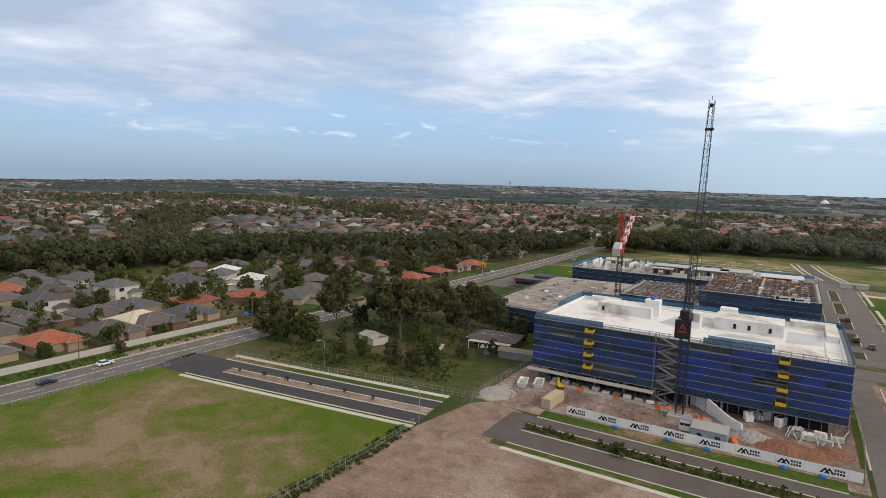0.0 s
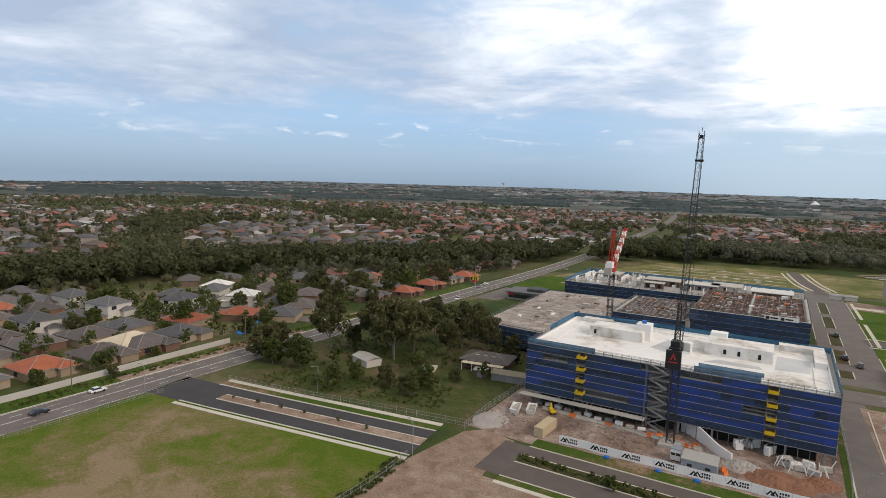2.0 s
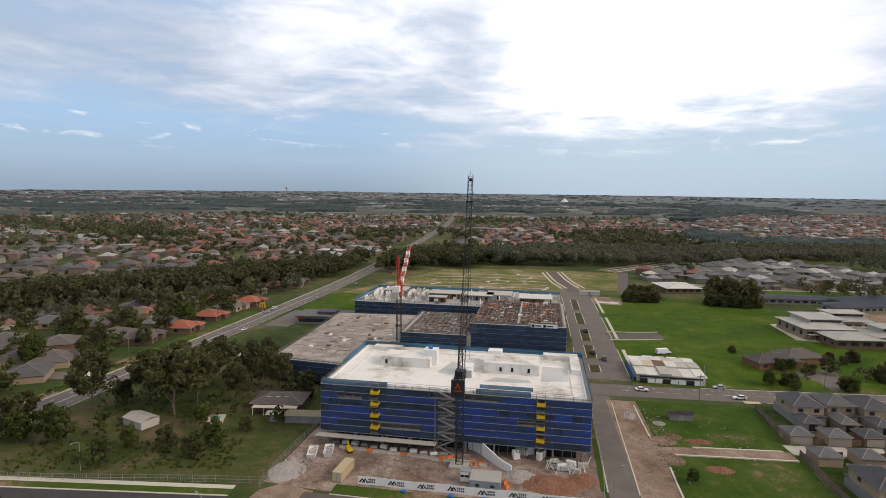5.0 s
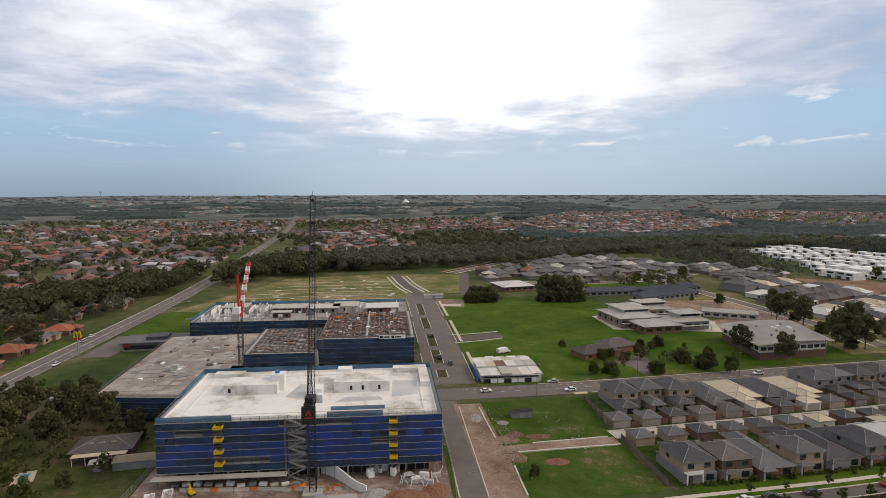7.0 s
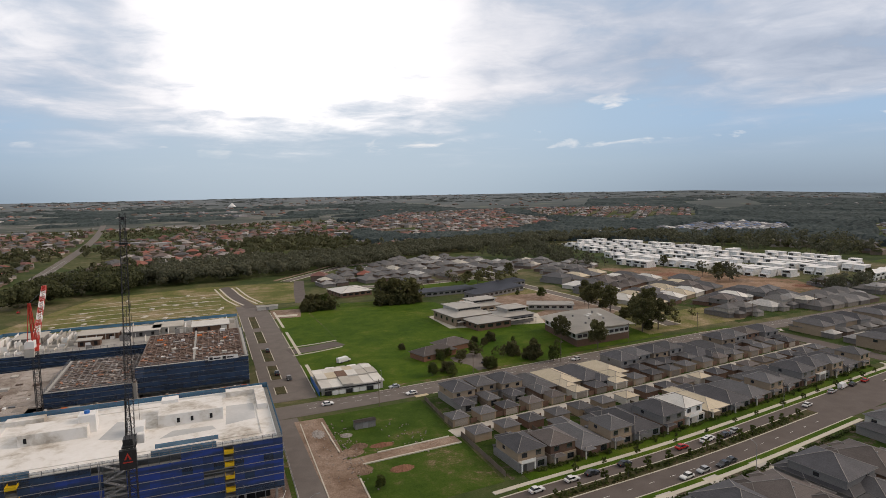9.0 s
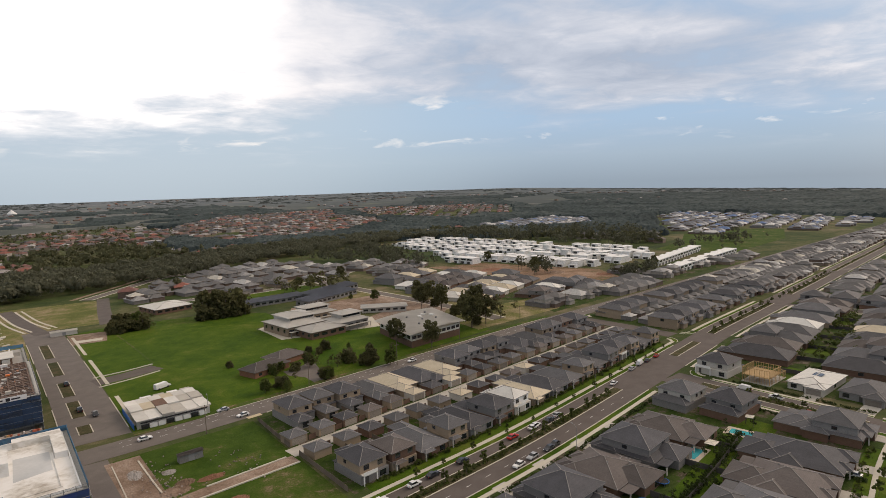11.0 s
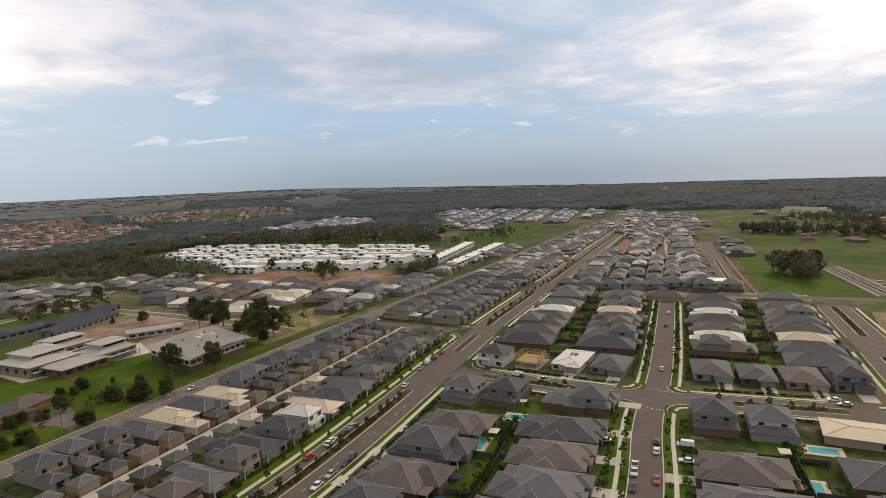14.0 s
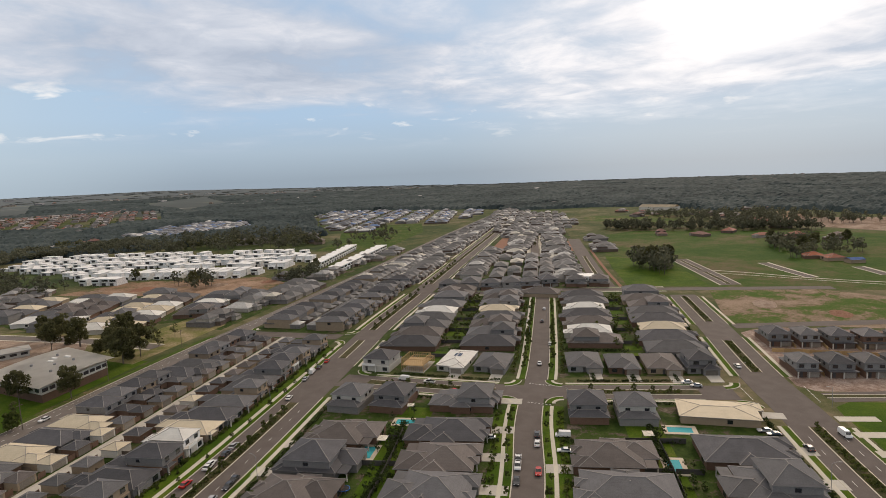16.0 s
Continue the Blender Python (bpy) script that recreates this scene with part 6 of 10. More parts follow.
def tower_crane_black():
    e = new("tower_crane")
    x, y = -20.2, 149.0
    part("base", box(bmesh.new(), x - 2.5, x + 2.5, y - 2.5, y + 2.5, 0, 0.7), "concrete", e)
    part("mast", lattice(bmesh.new(), (x, y, 0.7), (x, y, 24.0), 1.7, 1.7, 2.1, 0.15), "crane_black", e)
    t = bmesh.new()
    beam(t, (x, y, 24.0), (x, y, 25.2), 2.6, 12)
    part("slew_ring", t, "crane_black", e)
    part("machine_deck", box(bmesh.new(), x - 1.2, x + 1.2, y - 5.0, y + 2.6, 25.2, 25.6), "crane_black", e)
    part("ballast", box(bmesh.new(), x - 1.7, x + 1.7, y - 5.6, y - 4.5, 20.7, 25.0), "crane_black", e, "black ballast block with red triangle sign")
    s = bmesh.new()
    v = [s.verts.new(p) for p in ((x - 0.75, y - 5.63, 22.9), (x - 0.35, y - 5.63, 22.9), (x, y - 5.63, 23.9), (x + 0.35, y - 5.63, 22.9), (x + 0.75, y - 5.63, 22.9), (x, y - 5.63, 24.5))]
    s.faces.new(v)
    part("sign", s, "crane_red", e)
    part("sign_bar", box(bmesh.new(), x - 1.0, x + 1.0, y - 5.64, y - 5.61, 22.2, 22.45), "crane_red", e)
    part("winch_house", box(bmesh.new(), x - 1.0, x + 1.0, y - 4.2, y - 1.6, 25.6, 27.0), "crane_black", e)
    c = box(bmesh.new(), x + 1.25, x + 2.9, y + 0.4, y + 2.2, 23.9, 26.1)
    bmesh.ops.bevel(c, geom=c.edges[:], offset=0.15, segments=1, affect="EDGES")
    cab = part("cab", c, "white_paint", e, "white operator cab")
    part("cab_glass", box(bmesh.new(), x + 1.4, x + 2.75, y + 2.19, y + 2.25, 24.6, 25.8), "glass_dark", cab)
    part("back_frame", lattice(bmesh.new(), (x, y - 1.5, 25.6), (x, y - 1.2, 35.5), 1.3, 0.7, 2.2, 0.1), "crane_black", e)
    tip = (-19.7, 158.2, 77.0)
    part("jib", lattice(bmesh.new(), (x, y + 1.6, 25.6), tip, 1.5, 1.25, 2.0, 0.085), "crane_black", e)
    part("jib_head", box(bmesh.new(), -20.1, -19.3, 157.8, 158.5, 75.3, 76.1), "crane_black", e)
    part("mast_light", beam(bmesh.new(), (-19.7, 158.2, 76.9), (-19.7, 158.2, 78.0), 0.12, 6), "crane_black", e)
    part("jib_platform", box(bmesh.new(), -20.6, -18.7, 156.3, 157.5, 69.6, 70.1), "crane_black", e)
    p = bmesh.new()
    for dx in (-0.4, 0.4):
        beam(p, (x + dx, y - 1.2, 35.5), (-19.7 + dx, 157.6, 75.5), 0.07)
        beam(p, (x + dx, y - 1.2, 35.5), (x + dx, y - 4.6, 25.5), 0.09)
    part("pendant", p, "crane_black", e)
    part("hoist_rope", beam(bmesh.new(), (-19.6, 158.9, 76), (-19.2, 159.4, 26), 0.05), "crane_black", e)
    return tagged(e, "black luffing tower crane with jib raised steeply", "crane", "tower cranes")


def tower_crane_red(x, y, base, top):
    """A luffing crane with its long jib laid low, away to the north."""
    e = new("tower_crane")
    part("mast", lattice(bmesh.new(), (x, y, base), (x, y, top), 1.7, 1.7, 2.1, 0.16), "crane_black", e)
    part("slew_unit", beam(bmesh.new(), (x, y, top), (x, y, top + 1.6), 2.6, 12), "crane_red", e)
    part("machine_deck", box(bmesh.new(), x - 1.3, x + 1.3, y - 6.0, y + 2.0, top + 1.6, top + 2.0), "crane_red", e)
    part("machine_house", box(bmesh.new(), x - 1.2, x + 1.2, y - 5.6, y - 2.6, top + 2.0, top + 4.3), "white_paint", e)
    part("ballast", box(bmesh.new(), x - 1.4, x + 1.4, y - 6.9, y - 6.02, top - 0.6, top + 2.2), "concrete", e)
    c = box(bmesh.new(), x - 2.9, x - 1.35, y - 0.4, y + 1.8, top + 0.6, top + 2.9)
    bmesh.ops.bevel(c, geom=c.edges[:], offset=0.15, segments=1, affect="EDGES")
    cab = part("cab", c, "white_paint", e, "white operator cab")
    part("cab_glass", box(bmesh.new(), x - 2.75, x - 1.5, y + 1.79, y + 1.85, top + 1.3, top + 2.6), "glass_dark", cab)
    peak = Vector((x - 0.3, y - 1.0, top + 16.3))
    for dx in (-0.8, 0.8):
        part("back_leg", lattice(bmesh.new(), (x + dx * 0.7, y + 0.9, top + 2.0), (peak.x + dx * 0.3, peak.y, peak.z), 0.45, 0.3, 1.6, 0.11), "crane_red", e)
        part("back_stay", beam(bmesh.new(), (x + dx, y - 5.2, top + 2.0), (peak.x + dx * 0.3, peak.y, peak.z), 0.2), "crane_red", e)
    a, b = Vector((x, y + 1.6, top + 2.6)), Vector((-69.0, 300.0, 42.4))
    for i in range(9):
        part("jib_section", lattice(bmesh.new(), a + (b - a) * (i / 9), a + (b - a) * ((i + 1) / 9), 1.5, 1.5, 1.9, 0.24), "white_paint" if i % 2 else "crane_red", e)
    part("jib_head", box(bmesh.new(), b.x - 0.7, b.x + 0.7, b.y - 0.4, b.y + 1.0, b.z - 0.9, b.z + 0.9), "crane_red", e)
    for k in (0.62, 0.97):
        part("pendant", beam(bmesh.new(), peak, a + (b - a) * k, 0.09), "crane_black", e)
    return tagged(e, "red and white luffing tower crane with lowered jib on black mast", "crane", "tower cranes")


tower_crane_black()

tower_crane_red(-57.5, 232, 7.2, 30.0)

# ---------- building site ----------


def hoarding():
    """Printed white panels along the street, with chevrons and bars for the print."""
    e = new("hoarding")
    n = 24
    panel = one_mesh("panel", box(bmesh.new(), 0, 2.42, -0.04, 0.04, 0.05, 2.1), "white_paint")
    mark = bmesh.new()
    for dx in (0.0, 0.75):
        v = [mark.verts.new(p) for p in ((dx - 0.9, -0.05, 0.55), (dx - 0.45, -0.05, 0.55), (dx, -0.05, 1.25), (dx + 0.45, -0.05, 0.55), (dx + 0.9, -0.05, 0.55), (dx, -0.05, 1.75))]
        mark.faces.new(v)
    mark = one_mesh("chevron", mark, "bar_black")
    bars = bmesh.new()
    for z, w in ((1.2, 1.9), (0.55, 1.9)):
        for i in range(4):
            box(bars, i * w / 4, i * w / 4 + w / 4 - 0.14, -0.05, -0.042, z, z + 0.45)
    bars = one_mesh("print_bar", bars, "bar_black")
    rr = random.Random(8)
    for i in range(n):
        x, y = -43.5 + i * 2.46, 134.3 + 0.18 * math.sin(i * 0.9)
        m = pose(x, y, 0, rr.uniform(-2, 2), 0, rr.uniform(-1.5, 1.5))
        shared("panel", panel, e, m)
        if i % 3 == 0:
            shared("chevron", mark, e, m @ pose(1.1, 0, 0))
        elif i % 3 == 1:
            shared("print_bar", bars, e, m @ pose(0.2, 0, 0))
    return tagged(e, "white printed hoarding panels along building site", "hoarding")


hoarding()


def mesh_fence(name, points, h=1.8, label="galvanised wire mesh fence", step=2.6, fill=True):
    e = new(name)
    post = one_mesh("post", beam(bmesh.new(), (0, 0, 0), (0, 0, h), 0.09), "gutter_metal")
    line = smooth_line(points, step)
    for p in line:
        shared("post", post, e, pose(p[0], p[1], 0))
    r = bmesh.new()
    for p, q in zip(line, line[1:]):
        for z in (0.1, h * 0.5, h - 0.03):
            beam(r, (*p, z), (*q, z), 0.045)
        for k in range(1, 6):
            m = p + (q - p) * k / 6
            beam(r, (*m, 0.1), (*m, h - 0.03), 0.02)
    part("wire", r, "gutter_metal", e)
    return tagged(e, label, "fence", "fences")


mesh_fence("mesh_fence", [(-70, 107), (-69.3, 95), (-70, 80), (-71.5, 60)])
mesh_fence("mesh_fence", [(-66.5, 128), (-67.5, 145), (-67, 160)])
mesh_fence("mesh_fence", [(15.6, 133), (17, 150), (17.4, 175), (17.4, 205)])
mesh_fence("mesh_fence", [(-143, 118.5), (-118, 121.5), (-90, 126.5), (-67, 130)])
mesh_fence("mesh_fence", [(-152, 62), (-151, 95), (-150, 101)], 1.2)


def skip_bin(x, y, turn):
    e = new("skip_bin")
    b = bmesh.new()
    lo = [b.verts.new(p) for p in ((-1.0, -2.2, 0), (1.0, -2.2, 0), (1.0, 2.2, 0), (-1.0, 2.2, 0))]
    hi = [b.verts.new(p) for p in ((-1.25, -3.0, 1.5), (1.25, -3.0, 1.5), (1.25, 3.0, 1.5), (-1.25, 3.0, 1.5))]
    inn = [b.verts.new(p) for p in ((-1.1, -2.8, 1.5), (1.1, -2.8, 1.5), (1.1, 2.8, 1.5), (-1.1, 2.8, 1.5))]
    flo = [b.verts.new(p) for p in ((-0.95, -2.2, 0.9), (0.95, -2.2, 0.9), (0.95, 2.2, 0.9), (-0.95, 2.2, 0.9))]
    b.faces.new(lo[::-1])
    b.faces.new(flo)
    for p, q in ((lo, hi), (hi, inn), (inn, flo)):
        for i in range(4):
            b.faces.new((p[i], p[(i + 1) % 4], q[(i + 1) % 4], q[i]))
    part("body", b, "white_paint", e)
    h = bmesh.new()
    r = random.Random(int(x * 7))
    for i in range(25):
        px, py = r.uniform(-0.8, 0.8), r.uniform(-2.2, 2.2)
        box(h, px, px + r.uniform(0.2, 0.7), py, py + r.uniform(0.2, 0.8), 0.88, 1.0 + r.uniform(0, 0.6))
    tagged(part("rubbish", h, "concrete", e), kind="stuff")
    e.matrix_world = pose(x, y, 0.04, 0, 0, turn)
    return tagged(e, "white steel skip filled with building rubbish", "skip", "skips")


skip_bin(-60.5, 147, 14)
skip_bin(-56.6, 149, 14)


def shipping_container(x, y, turn):
    e = new("shipping_container")
    b = bmesh.new()
    box(b, -1.22, 1.22, -4.2, 4.2, 0.15, 2.6)
    part("body", b, "container_tan", e)
    ribs = bmesh.new()
    for i in range(20):
        yy = -4.0 + i * 0.42
        for s in (-1, 1):
            box(ribs, s * 1.22 - 0.03, s * 1.22 + 0.03, yy, yy + 0.2, 0.3, 2.45)
    part("rib", ribs, "container_tan", e)
    part("door", box(bmesh.new(), -1.1, 1.1, -4.26, -4.2, 0.25, 2.5), "container_tan", e)
    part("lock_bar", box(bmesh.new(), -0.05, 0.05, -4.31, -4.262, 0.25, 2.5), "gutter_metal", e)
    e.matrix_world = pose(x, y, 0.04, 0, 0, turn)
    return tagged(e, "tan steel shipping container on site", "container")


shipping_container(-48.6, 138.3, -4)


def site_office(x, y, turn, w, d, mat, label):
    e = new("site_office")
    part("body", box(bmesh.new(), -w / 2, w / 2, -d / 2, d / 2, 0.3, 2.9), mat, e)
    part("roof", box(bmesh.new(), -w / 2 - 0.1, w / 2 + 0.1, -d / 2 - 0.1, d / 2 + 0.1, 2.903, 3.05), "office_grey" if mat != "office_grey" else "deck_board", e)
    for i in range(2):
        xx = -w / 4 + i * w / 2
        part("window", box(bmesh.new(), xx - 0.5, xx + 0.5, -d / 2 - 0.04, -d / 2 + 0.02, 1.5, 2.1), "glass_dark", e)
    for sx in (-1, 1):
        for sy in (-1, 1):
            part("leg", box(bmesh.new(), sx * w * 0.4 - 0.15, sx * w * 0.4 + 0.15, sy * d * 0.35 - 0.15, sy * d * 0.35 + 0.15, 0, 0.3), "gutter_metal", e)
    e.matrix_world = pose(x, y, 0.04, 0, 0, turn)
    return tagged(e, label, "site office")


site_office(-12.2, 138.8, 0, 7.4, 5.6, "office_grey", "grey portable site office with two windows")
site_office(-17.6, 141.2, 0, 2.2, 2.4, "white_paint", "small white portable site hut")


def digger(x, y, turn):
    e = new("excavator")
    for s in (-1, 1):
        t = box(bmesh.new(), s * 0.95 - 0.25, s * 0.95 + 0.25, -1.5, 1.5, 0, 0.75)
        bmesh.ops.bevel(t, geom=t.edges[:], offset=0.2, segments=2, affect="EDGES")
        part("track", t, "crane_black", e)
    b = box(bmesh.new(), -1.1, 1.1, -1.6, 1.1, 0.8, 1.7)
    bmesh.ops.bevel(b, geom=b.edges[:], offset=0.12, segments=1, affect="EDGES")
    part("body", b, "safety_yellow", e)
    c = part("cab", box(bmesh.new(), -1.05, -0.05, -0.2, 1.2, 1.702, 2.8), "safety_yellow", e)
    part("cab_glass", box(bmesh.new(), -1.0, -0.1, 1.19, 1.24, 1.9, 2.65), "glass_dark", c)
    part("boom", beam(bmesh.new(), (0.4, 0.9, 1.6), (0.4, 3.2, 3.6), 0.4), "safety_yellow", e)
    part("arm", beam(bmesh.new(), (0.4, 3.2, 3.6), (0.4, 4.8, 1.6), 0.3), "safety_yellow", e)
    k = bmesh.new()
    box(k, 0.0, 0.8, 4.4, 5.1, 0.9, 1.6)
    part("bucket", k, "crane_black", e)
    e.matrix_world = pose(x, y, 0.05, 0, 0, turn) @ Matrix.Scale(0.66, 4)
    return tagged(e, "yellow tracked excavator on site earth", "excavator", "excavators")


digger(-51.3, 151, 40)


def mound(name, x, y, w, d, h, mat, label, seed):
    """A heap of loose earth with a broken surface."""
    bm = bmesh.new()
    n = 26
    g = []
    for i in range(n + 1):
        rowv = []
        for j in range(n + 1):
            a, b = i / n * 2 - 1, j / n * 2 - 1
            r = math.hypot(a, b)
            z = max(0, 1 - r) ** 0.8 * h * (0.75 + 0.5 * noise.noise((a * 2 + seed, b * 2, 0))) + (0.35 * noise.noise((a * 9, b * 9, seed)) if r < 0.95 else -0.1)
            rowv.append(bm.verts.new((x + a * w / 2, y + b * d / 2, z - 0.05)))
        g.append(rowv)
    for i in range(n):
        for j in range(n):
            bm.faces.new((g[i][j], g[i + 1][j], g[i + 1][j + 1], g[i][j + 1]))
    return tagged(mesh_object(name, bm, mat), label, "earth heap", "earth heaps")


material("rubble_grey", (0.20, 0.18, 0.165), (0.44, 0.41, 0.38), 1.2, 0.95, bump=0.8, bump_scale=3.0)
material("rubble_brown", (0.17, 0.135, 0.112), (0.36, 0.31, 0.275), 1.2, 0.95, bump=0.8, bump_scale=3.0, vary=0.25, island=True)
material("clay", (0.16, 0.075, 0.045), (0.27, 0.14, 0.09), 0.6, 0.95, bump=0.6)
mound("earth_mound", -36, 145.5, 26, 14, 1.8, "site_dirt", "low heap of stony grey-brown earth", 1)
mound("earth_mound", 3.5, 143, 15, 11, 2.0, "clay", "heap of reddish clay", 4)
mound("earth_mound", -4, 146, 9, 8, 1.7, "rubble_grey", "heap of grey gravel", 6)
mound("earth_mound", -63.5, 137.5, 10, 13, 1.4, "rubble_grey", "heap of broken concrete rubble", 9)
mound("earth_mound", 11.5, 147, 8, 9, 1.2, "clay", "heap of reddish clay", 12)

# loose stones and scraps over the site
scree = bmesh.new()
sr = random.Random(33)
for i in range(1500):
    k = sr.random()
    if k < 0.55:
        x, y, s = sr.gauss(-36, 9), sr.gauss(146, 4.5), sr.uniform(0.08, 0.26)
    elif k < 0.75:
        x, y, s = sr.gauss(-62.5, 3.0), sr.gauss(139, 4.0), sr.uniform(0.2, 0.8)
    else:
        x, y, s = sr.uniform(-60, 14), sr.uniform(136, 155), sr.uniform(0.12, 0.45)
    if not (-66 < x < 15 and 135.5 < y < 155.5):
        continue
    z = 1.5 * max(0, 1 - math.hypot((x + 36) / 13, (y - 145.5) / 7)) ** 0.8
    box(scree, -s / 2, s / 2, -s * 0.35, s * 0.35, -0.1, s * 0.5, pose(x, y, z, sr.uniform(-20, 20), sr.uniform(-20, 20), sr.uniform(0, 180)))
tagged(mesh_object("rubble", scree, "rubble_brown"), "broken stones and scraps strewn over the site", "rubble", kind="stuff")

# curved retaining wall, formwork panels, barriers, pallets
arc = smooth_line([(-20, 160), (-16.6, 158), (-13.2, 154), (-9.5, 149.5), (-6.5, 147.5)], 1.2)
rw = bmesh.new()
rows_w = []
for i, p in enumerate(arc):
    h = 4.6 - 2.6 * i / (len(arc) - 1)
    rows_w.append([rw.verts.new((p[0], p[1], 0)), rw.verts.new((p[0], p[1], h)), rw.verts.new((p[0] + 0.25, p[1] + 0.25, h)), rw.verts.new((p[0] + 0.25, p[1] + 0.25, 0))])
for u, v in zip(rows_w, rows_w[1:]):
    for k in range(3):
        rw.faces.new((u[k], u[k + 1], v[k + 1], v[k]))
rw.faces.new(rows_w[0][::-1])
rw.faces.new(rows_w[-1])
tagged(mesh_object("retaining_wall", rw, "white_paint"), "curved pale concrete ramp wall", "wall")
rr = random.Random(21)


def pallet_stack(x, y, turn, mat, label, h=1.2, w=1.2):
    e = new("pallet_stack")
    p = bmesh.new()
    for i in range(3):
        box(p, -w / 2 + i * w / 2.4, -w / 2 + i * w / 2.4 + 0.2, -0.6, 0.6, 0, 0.12)
    box(p, -w / 2, w / 2, -0.6, 0.6, 0.121, 0.15)
    part("pallet", p, "fence_wood", e)
    n = max(1, int(h / 0.3))
    for k in range(n):
        d = rr.uniform(-0.05, 0.05)
        part("layer", box(bmesh.new(), -w / 2 + d, w / 2 + d - 0.05, -0.55, 0.55, 0.151 + k * 0.3, 0.151 + k * 0.3 + 0.27), mat, e)
    e.matrix_world = pose(x, y, 0.04, 0, 0, turn)
    return tagged(e, label, "stack", "site stacks")


for i in range(12):
    pallet_stack(-57 + i * 2.9, 156.2 - 0.25 * i + rr.uniform(-0.4, 0.4), rr.uniform(-15, 15), rr.choice(["white_paint", "concrete", "gutter_metal"]), "pale blocks stacked on wooden pallet", rr.uniform(0.6, 1.2), 2.0)
for i in range(10):
    pallet_stack(rr.uniform(-6, 2), rr.uniform(155, 162), rr.uniform(0, 90), "white_paint", "white boards stacked on wooden pallet", rr.uniform(1.2, 2.4), 1.8)
for i in range(14):
    pallet_stack(rr.uniform(3, 13), rr.uniform(150, 156), rr.uniform(-30, 30), rr.choice(["white_paint", "concrete"]), "pale formwork panels stacked on pallet", rr.uniform(0.6, 1.8), 2.4)
for i in range(26):
    x, y = rr.uniform(2, 13), rr.uniform(149, 155)
    pr = beam(bmesh.new(), (x, y, 0.03), (x + rr.uniform(-1.5, 1.5), y + rr.uniform(-1, 1), rr.uniform(1.2, 3.0)), 0.14)
    tagged(mesh_object("formwork_board", pr, "white_paint"), "pale formwork board leaning on the stacks", "board", "formwork boards")


def barrier(x, y, turn, mat, label):
    bm = bmesh.new()
    prof = [(-0.3, 0), (0.3, 0), (0.3, 0.15), (0.1, 0.45), (0.08, 0.9), (-0.08, 0.9), (-0.1, 0.45), (-0.3, 0.15)]
    ends = [[bm.verts.new((xx, yy, zz)) for yy, zz in prof] for xx in (-0.95, 0.95)]
    for i in range(len(prof)):
        j = (i + 1) % len(prof)
        bm.faces.new((ends[0][i], ends[0][j], ends[1][j], ends[1][i]))
    bm.faces.new(ends[0][::-1])
    bm.faces.new(ends[1])
    ob = mesh_object("barrier", bm, mat)
    ob.matrix_world = pose(x, y, 0.05, 0, 0, turn)
    return tagged(ob, label, "barrier", "site barriers")


bw = barrier(-54, 153, -10, "concrete", "pale concrete road barrier")
bo = barrier(-52, 152.6, -10, "orange_plastic", "orange plastic water barrier")
for i in range(2, 22):
    copy_thing(bw if i % 5 else bo, pose(-56 + i * 2.0, 153.3 - 0.16 * i, 0.05, 0, 0, -6))
for i in range(8):
    copy_thing(bo if i % 3 else bw, pose(-27 + i * 1.8, 150.5 + (i % 3), 0.05, 0, 0, 20 * i))
for x, y in ((-13.5, 146), (-7, 139.4), (-7.6, 141.5)):
    copy_thing(bo, pose(x, y, 0.05, 0, 0, 70))

# blue mesh bags along the kerb and a rubbish pile
for x in (-31.5, -12, 2.2, 8.8, -20):
    bm = bmesh.new()
    bmesh.ops.create_icosphere(bm, subdivisions=2, radius=0.6)
    for v in bm.verts:
        v.co = Vector((v.co.x * 1.3, v.co.y, max(v.co.z, -0.3) * 0.7)) * (1 + 0.2 * noise.noise(v.co * 2 + Vector((x, 0, 0))))
    ob = mesh_object("rubbish_bag", bm, "blue_tarp")
    ob.matrix_world = pose(x, 132.6, 0.3)
    tagged(ob, "blue rubbish bag lying on the verge", "bag", "bags")

# ---------- kerbs, paths, medians ----------
KERB = "path_concrete"


def kerb(line, off, w=0.35, z=0.17, name="kerb"):
    return strip(name, line, off + w / 2, off - w / 2, z, KERB, "pale concrete kerb", "kerb")


def median(line, l, r, mat="mulch", label="planted median strip with low shrubs"):
    strip("median", line, l, r, 0.16, mat, label, "median")
    kerb(line, l + 0.2)
    kerb(line, r - 0.2)


kerb(cut(AVE, -52, 14), 0.1)
strip("verge", cut(AVE, -52, 14), 5.0, 0.35, 0.12, "rough_grass", "weedy grass verge by the hoarding", "verge")
median(cut(AVE, -53, 14), -5.2, -9.0)
kerb(cut(AVE, -52, 40), -16.9)
strip("verge", cut(AVE, -52, 40), -17.1, -19.3, 0.12, "rough_grass", "weedy grass verge", "verge")
strip("path", cut(AVE, -52, 40), -19.3, -20.6, 0.15, KERB, "pale concrete footpath", "path")
kerb(cut(AVE, 34, 272), 0.1)
strip("verge", cut(AVE, 72, 272), 2.2, 0.35, 0.12, "lawn", "mown grass verge", "verge")
strip("path", cut(AVE, 60, 276), 3.8, 2.2, 0.15, KERB, "pale concrete footpath", "path")
median(cut(AVE, 40, 196), -5.0, -8.6)
kerb(cut(AVE, 40, 206), -16.9)
strip("verge", cut(AVE, 40, 206), -17.1, -19.0, 0.12, "lawn", "mown grass verge", "verge")
strip("path", cut(AVE, 40, 206), -19.0, -20.5, 0.15, KERB, "pale concrete footpath", "path")
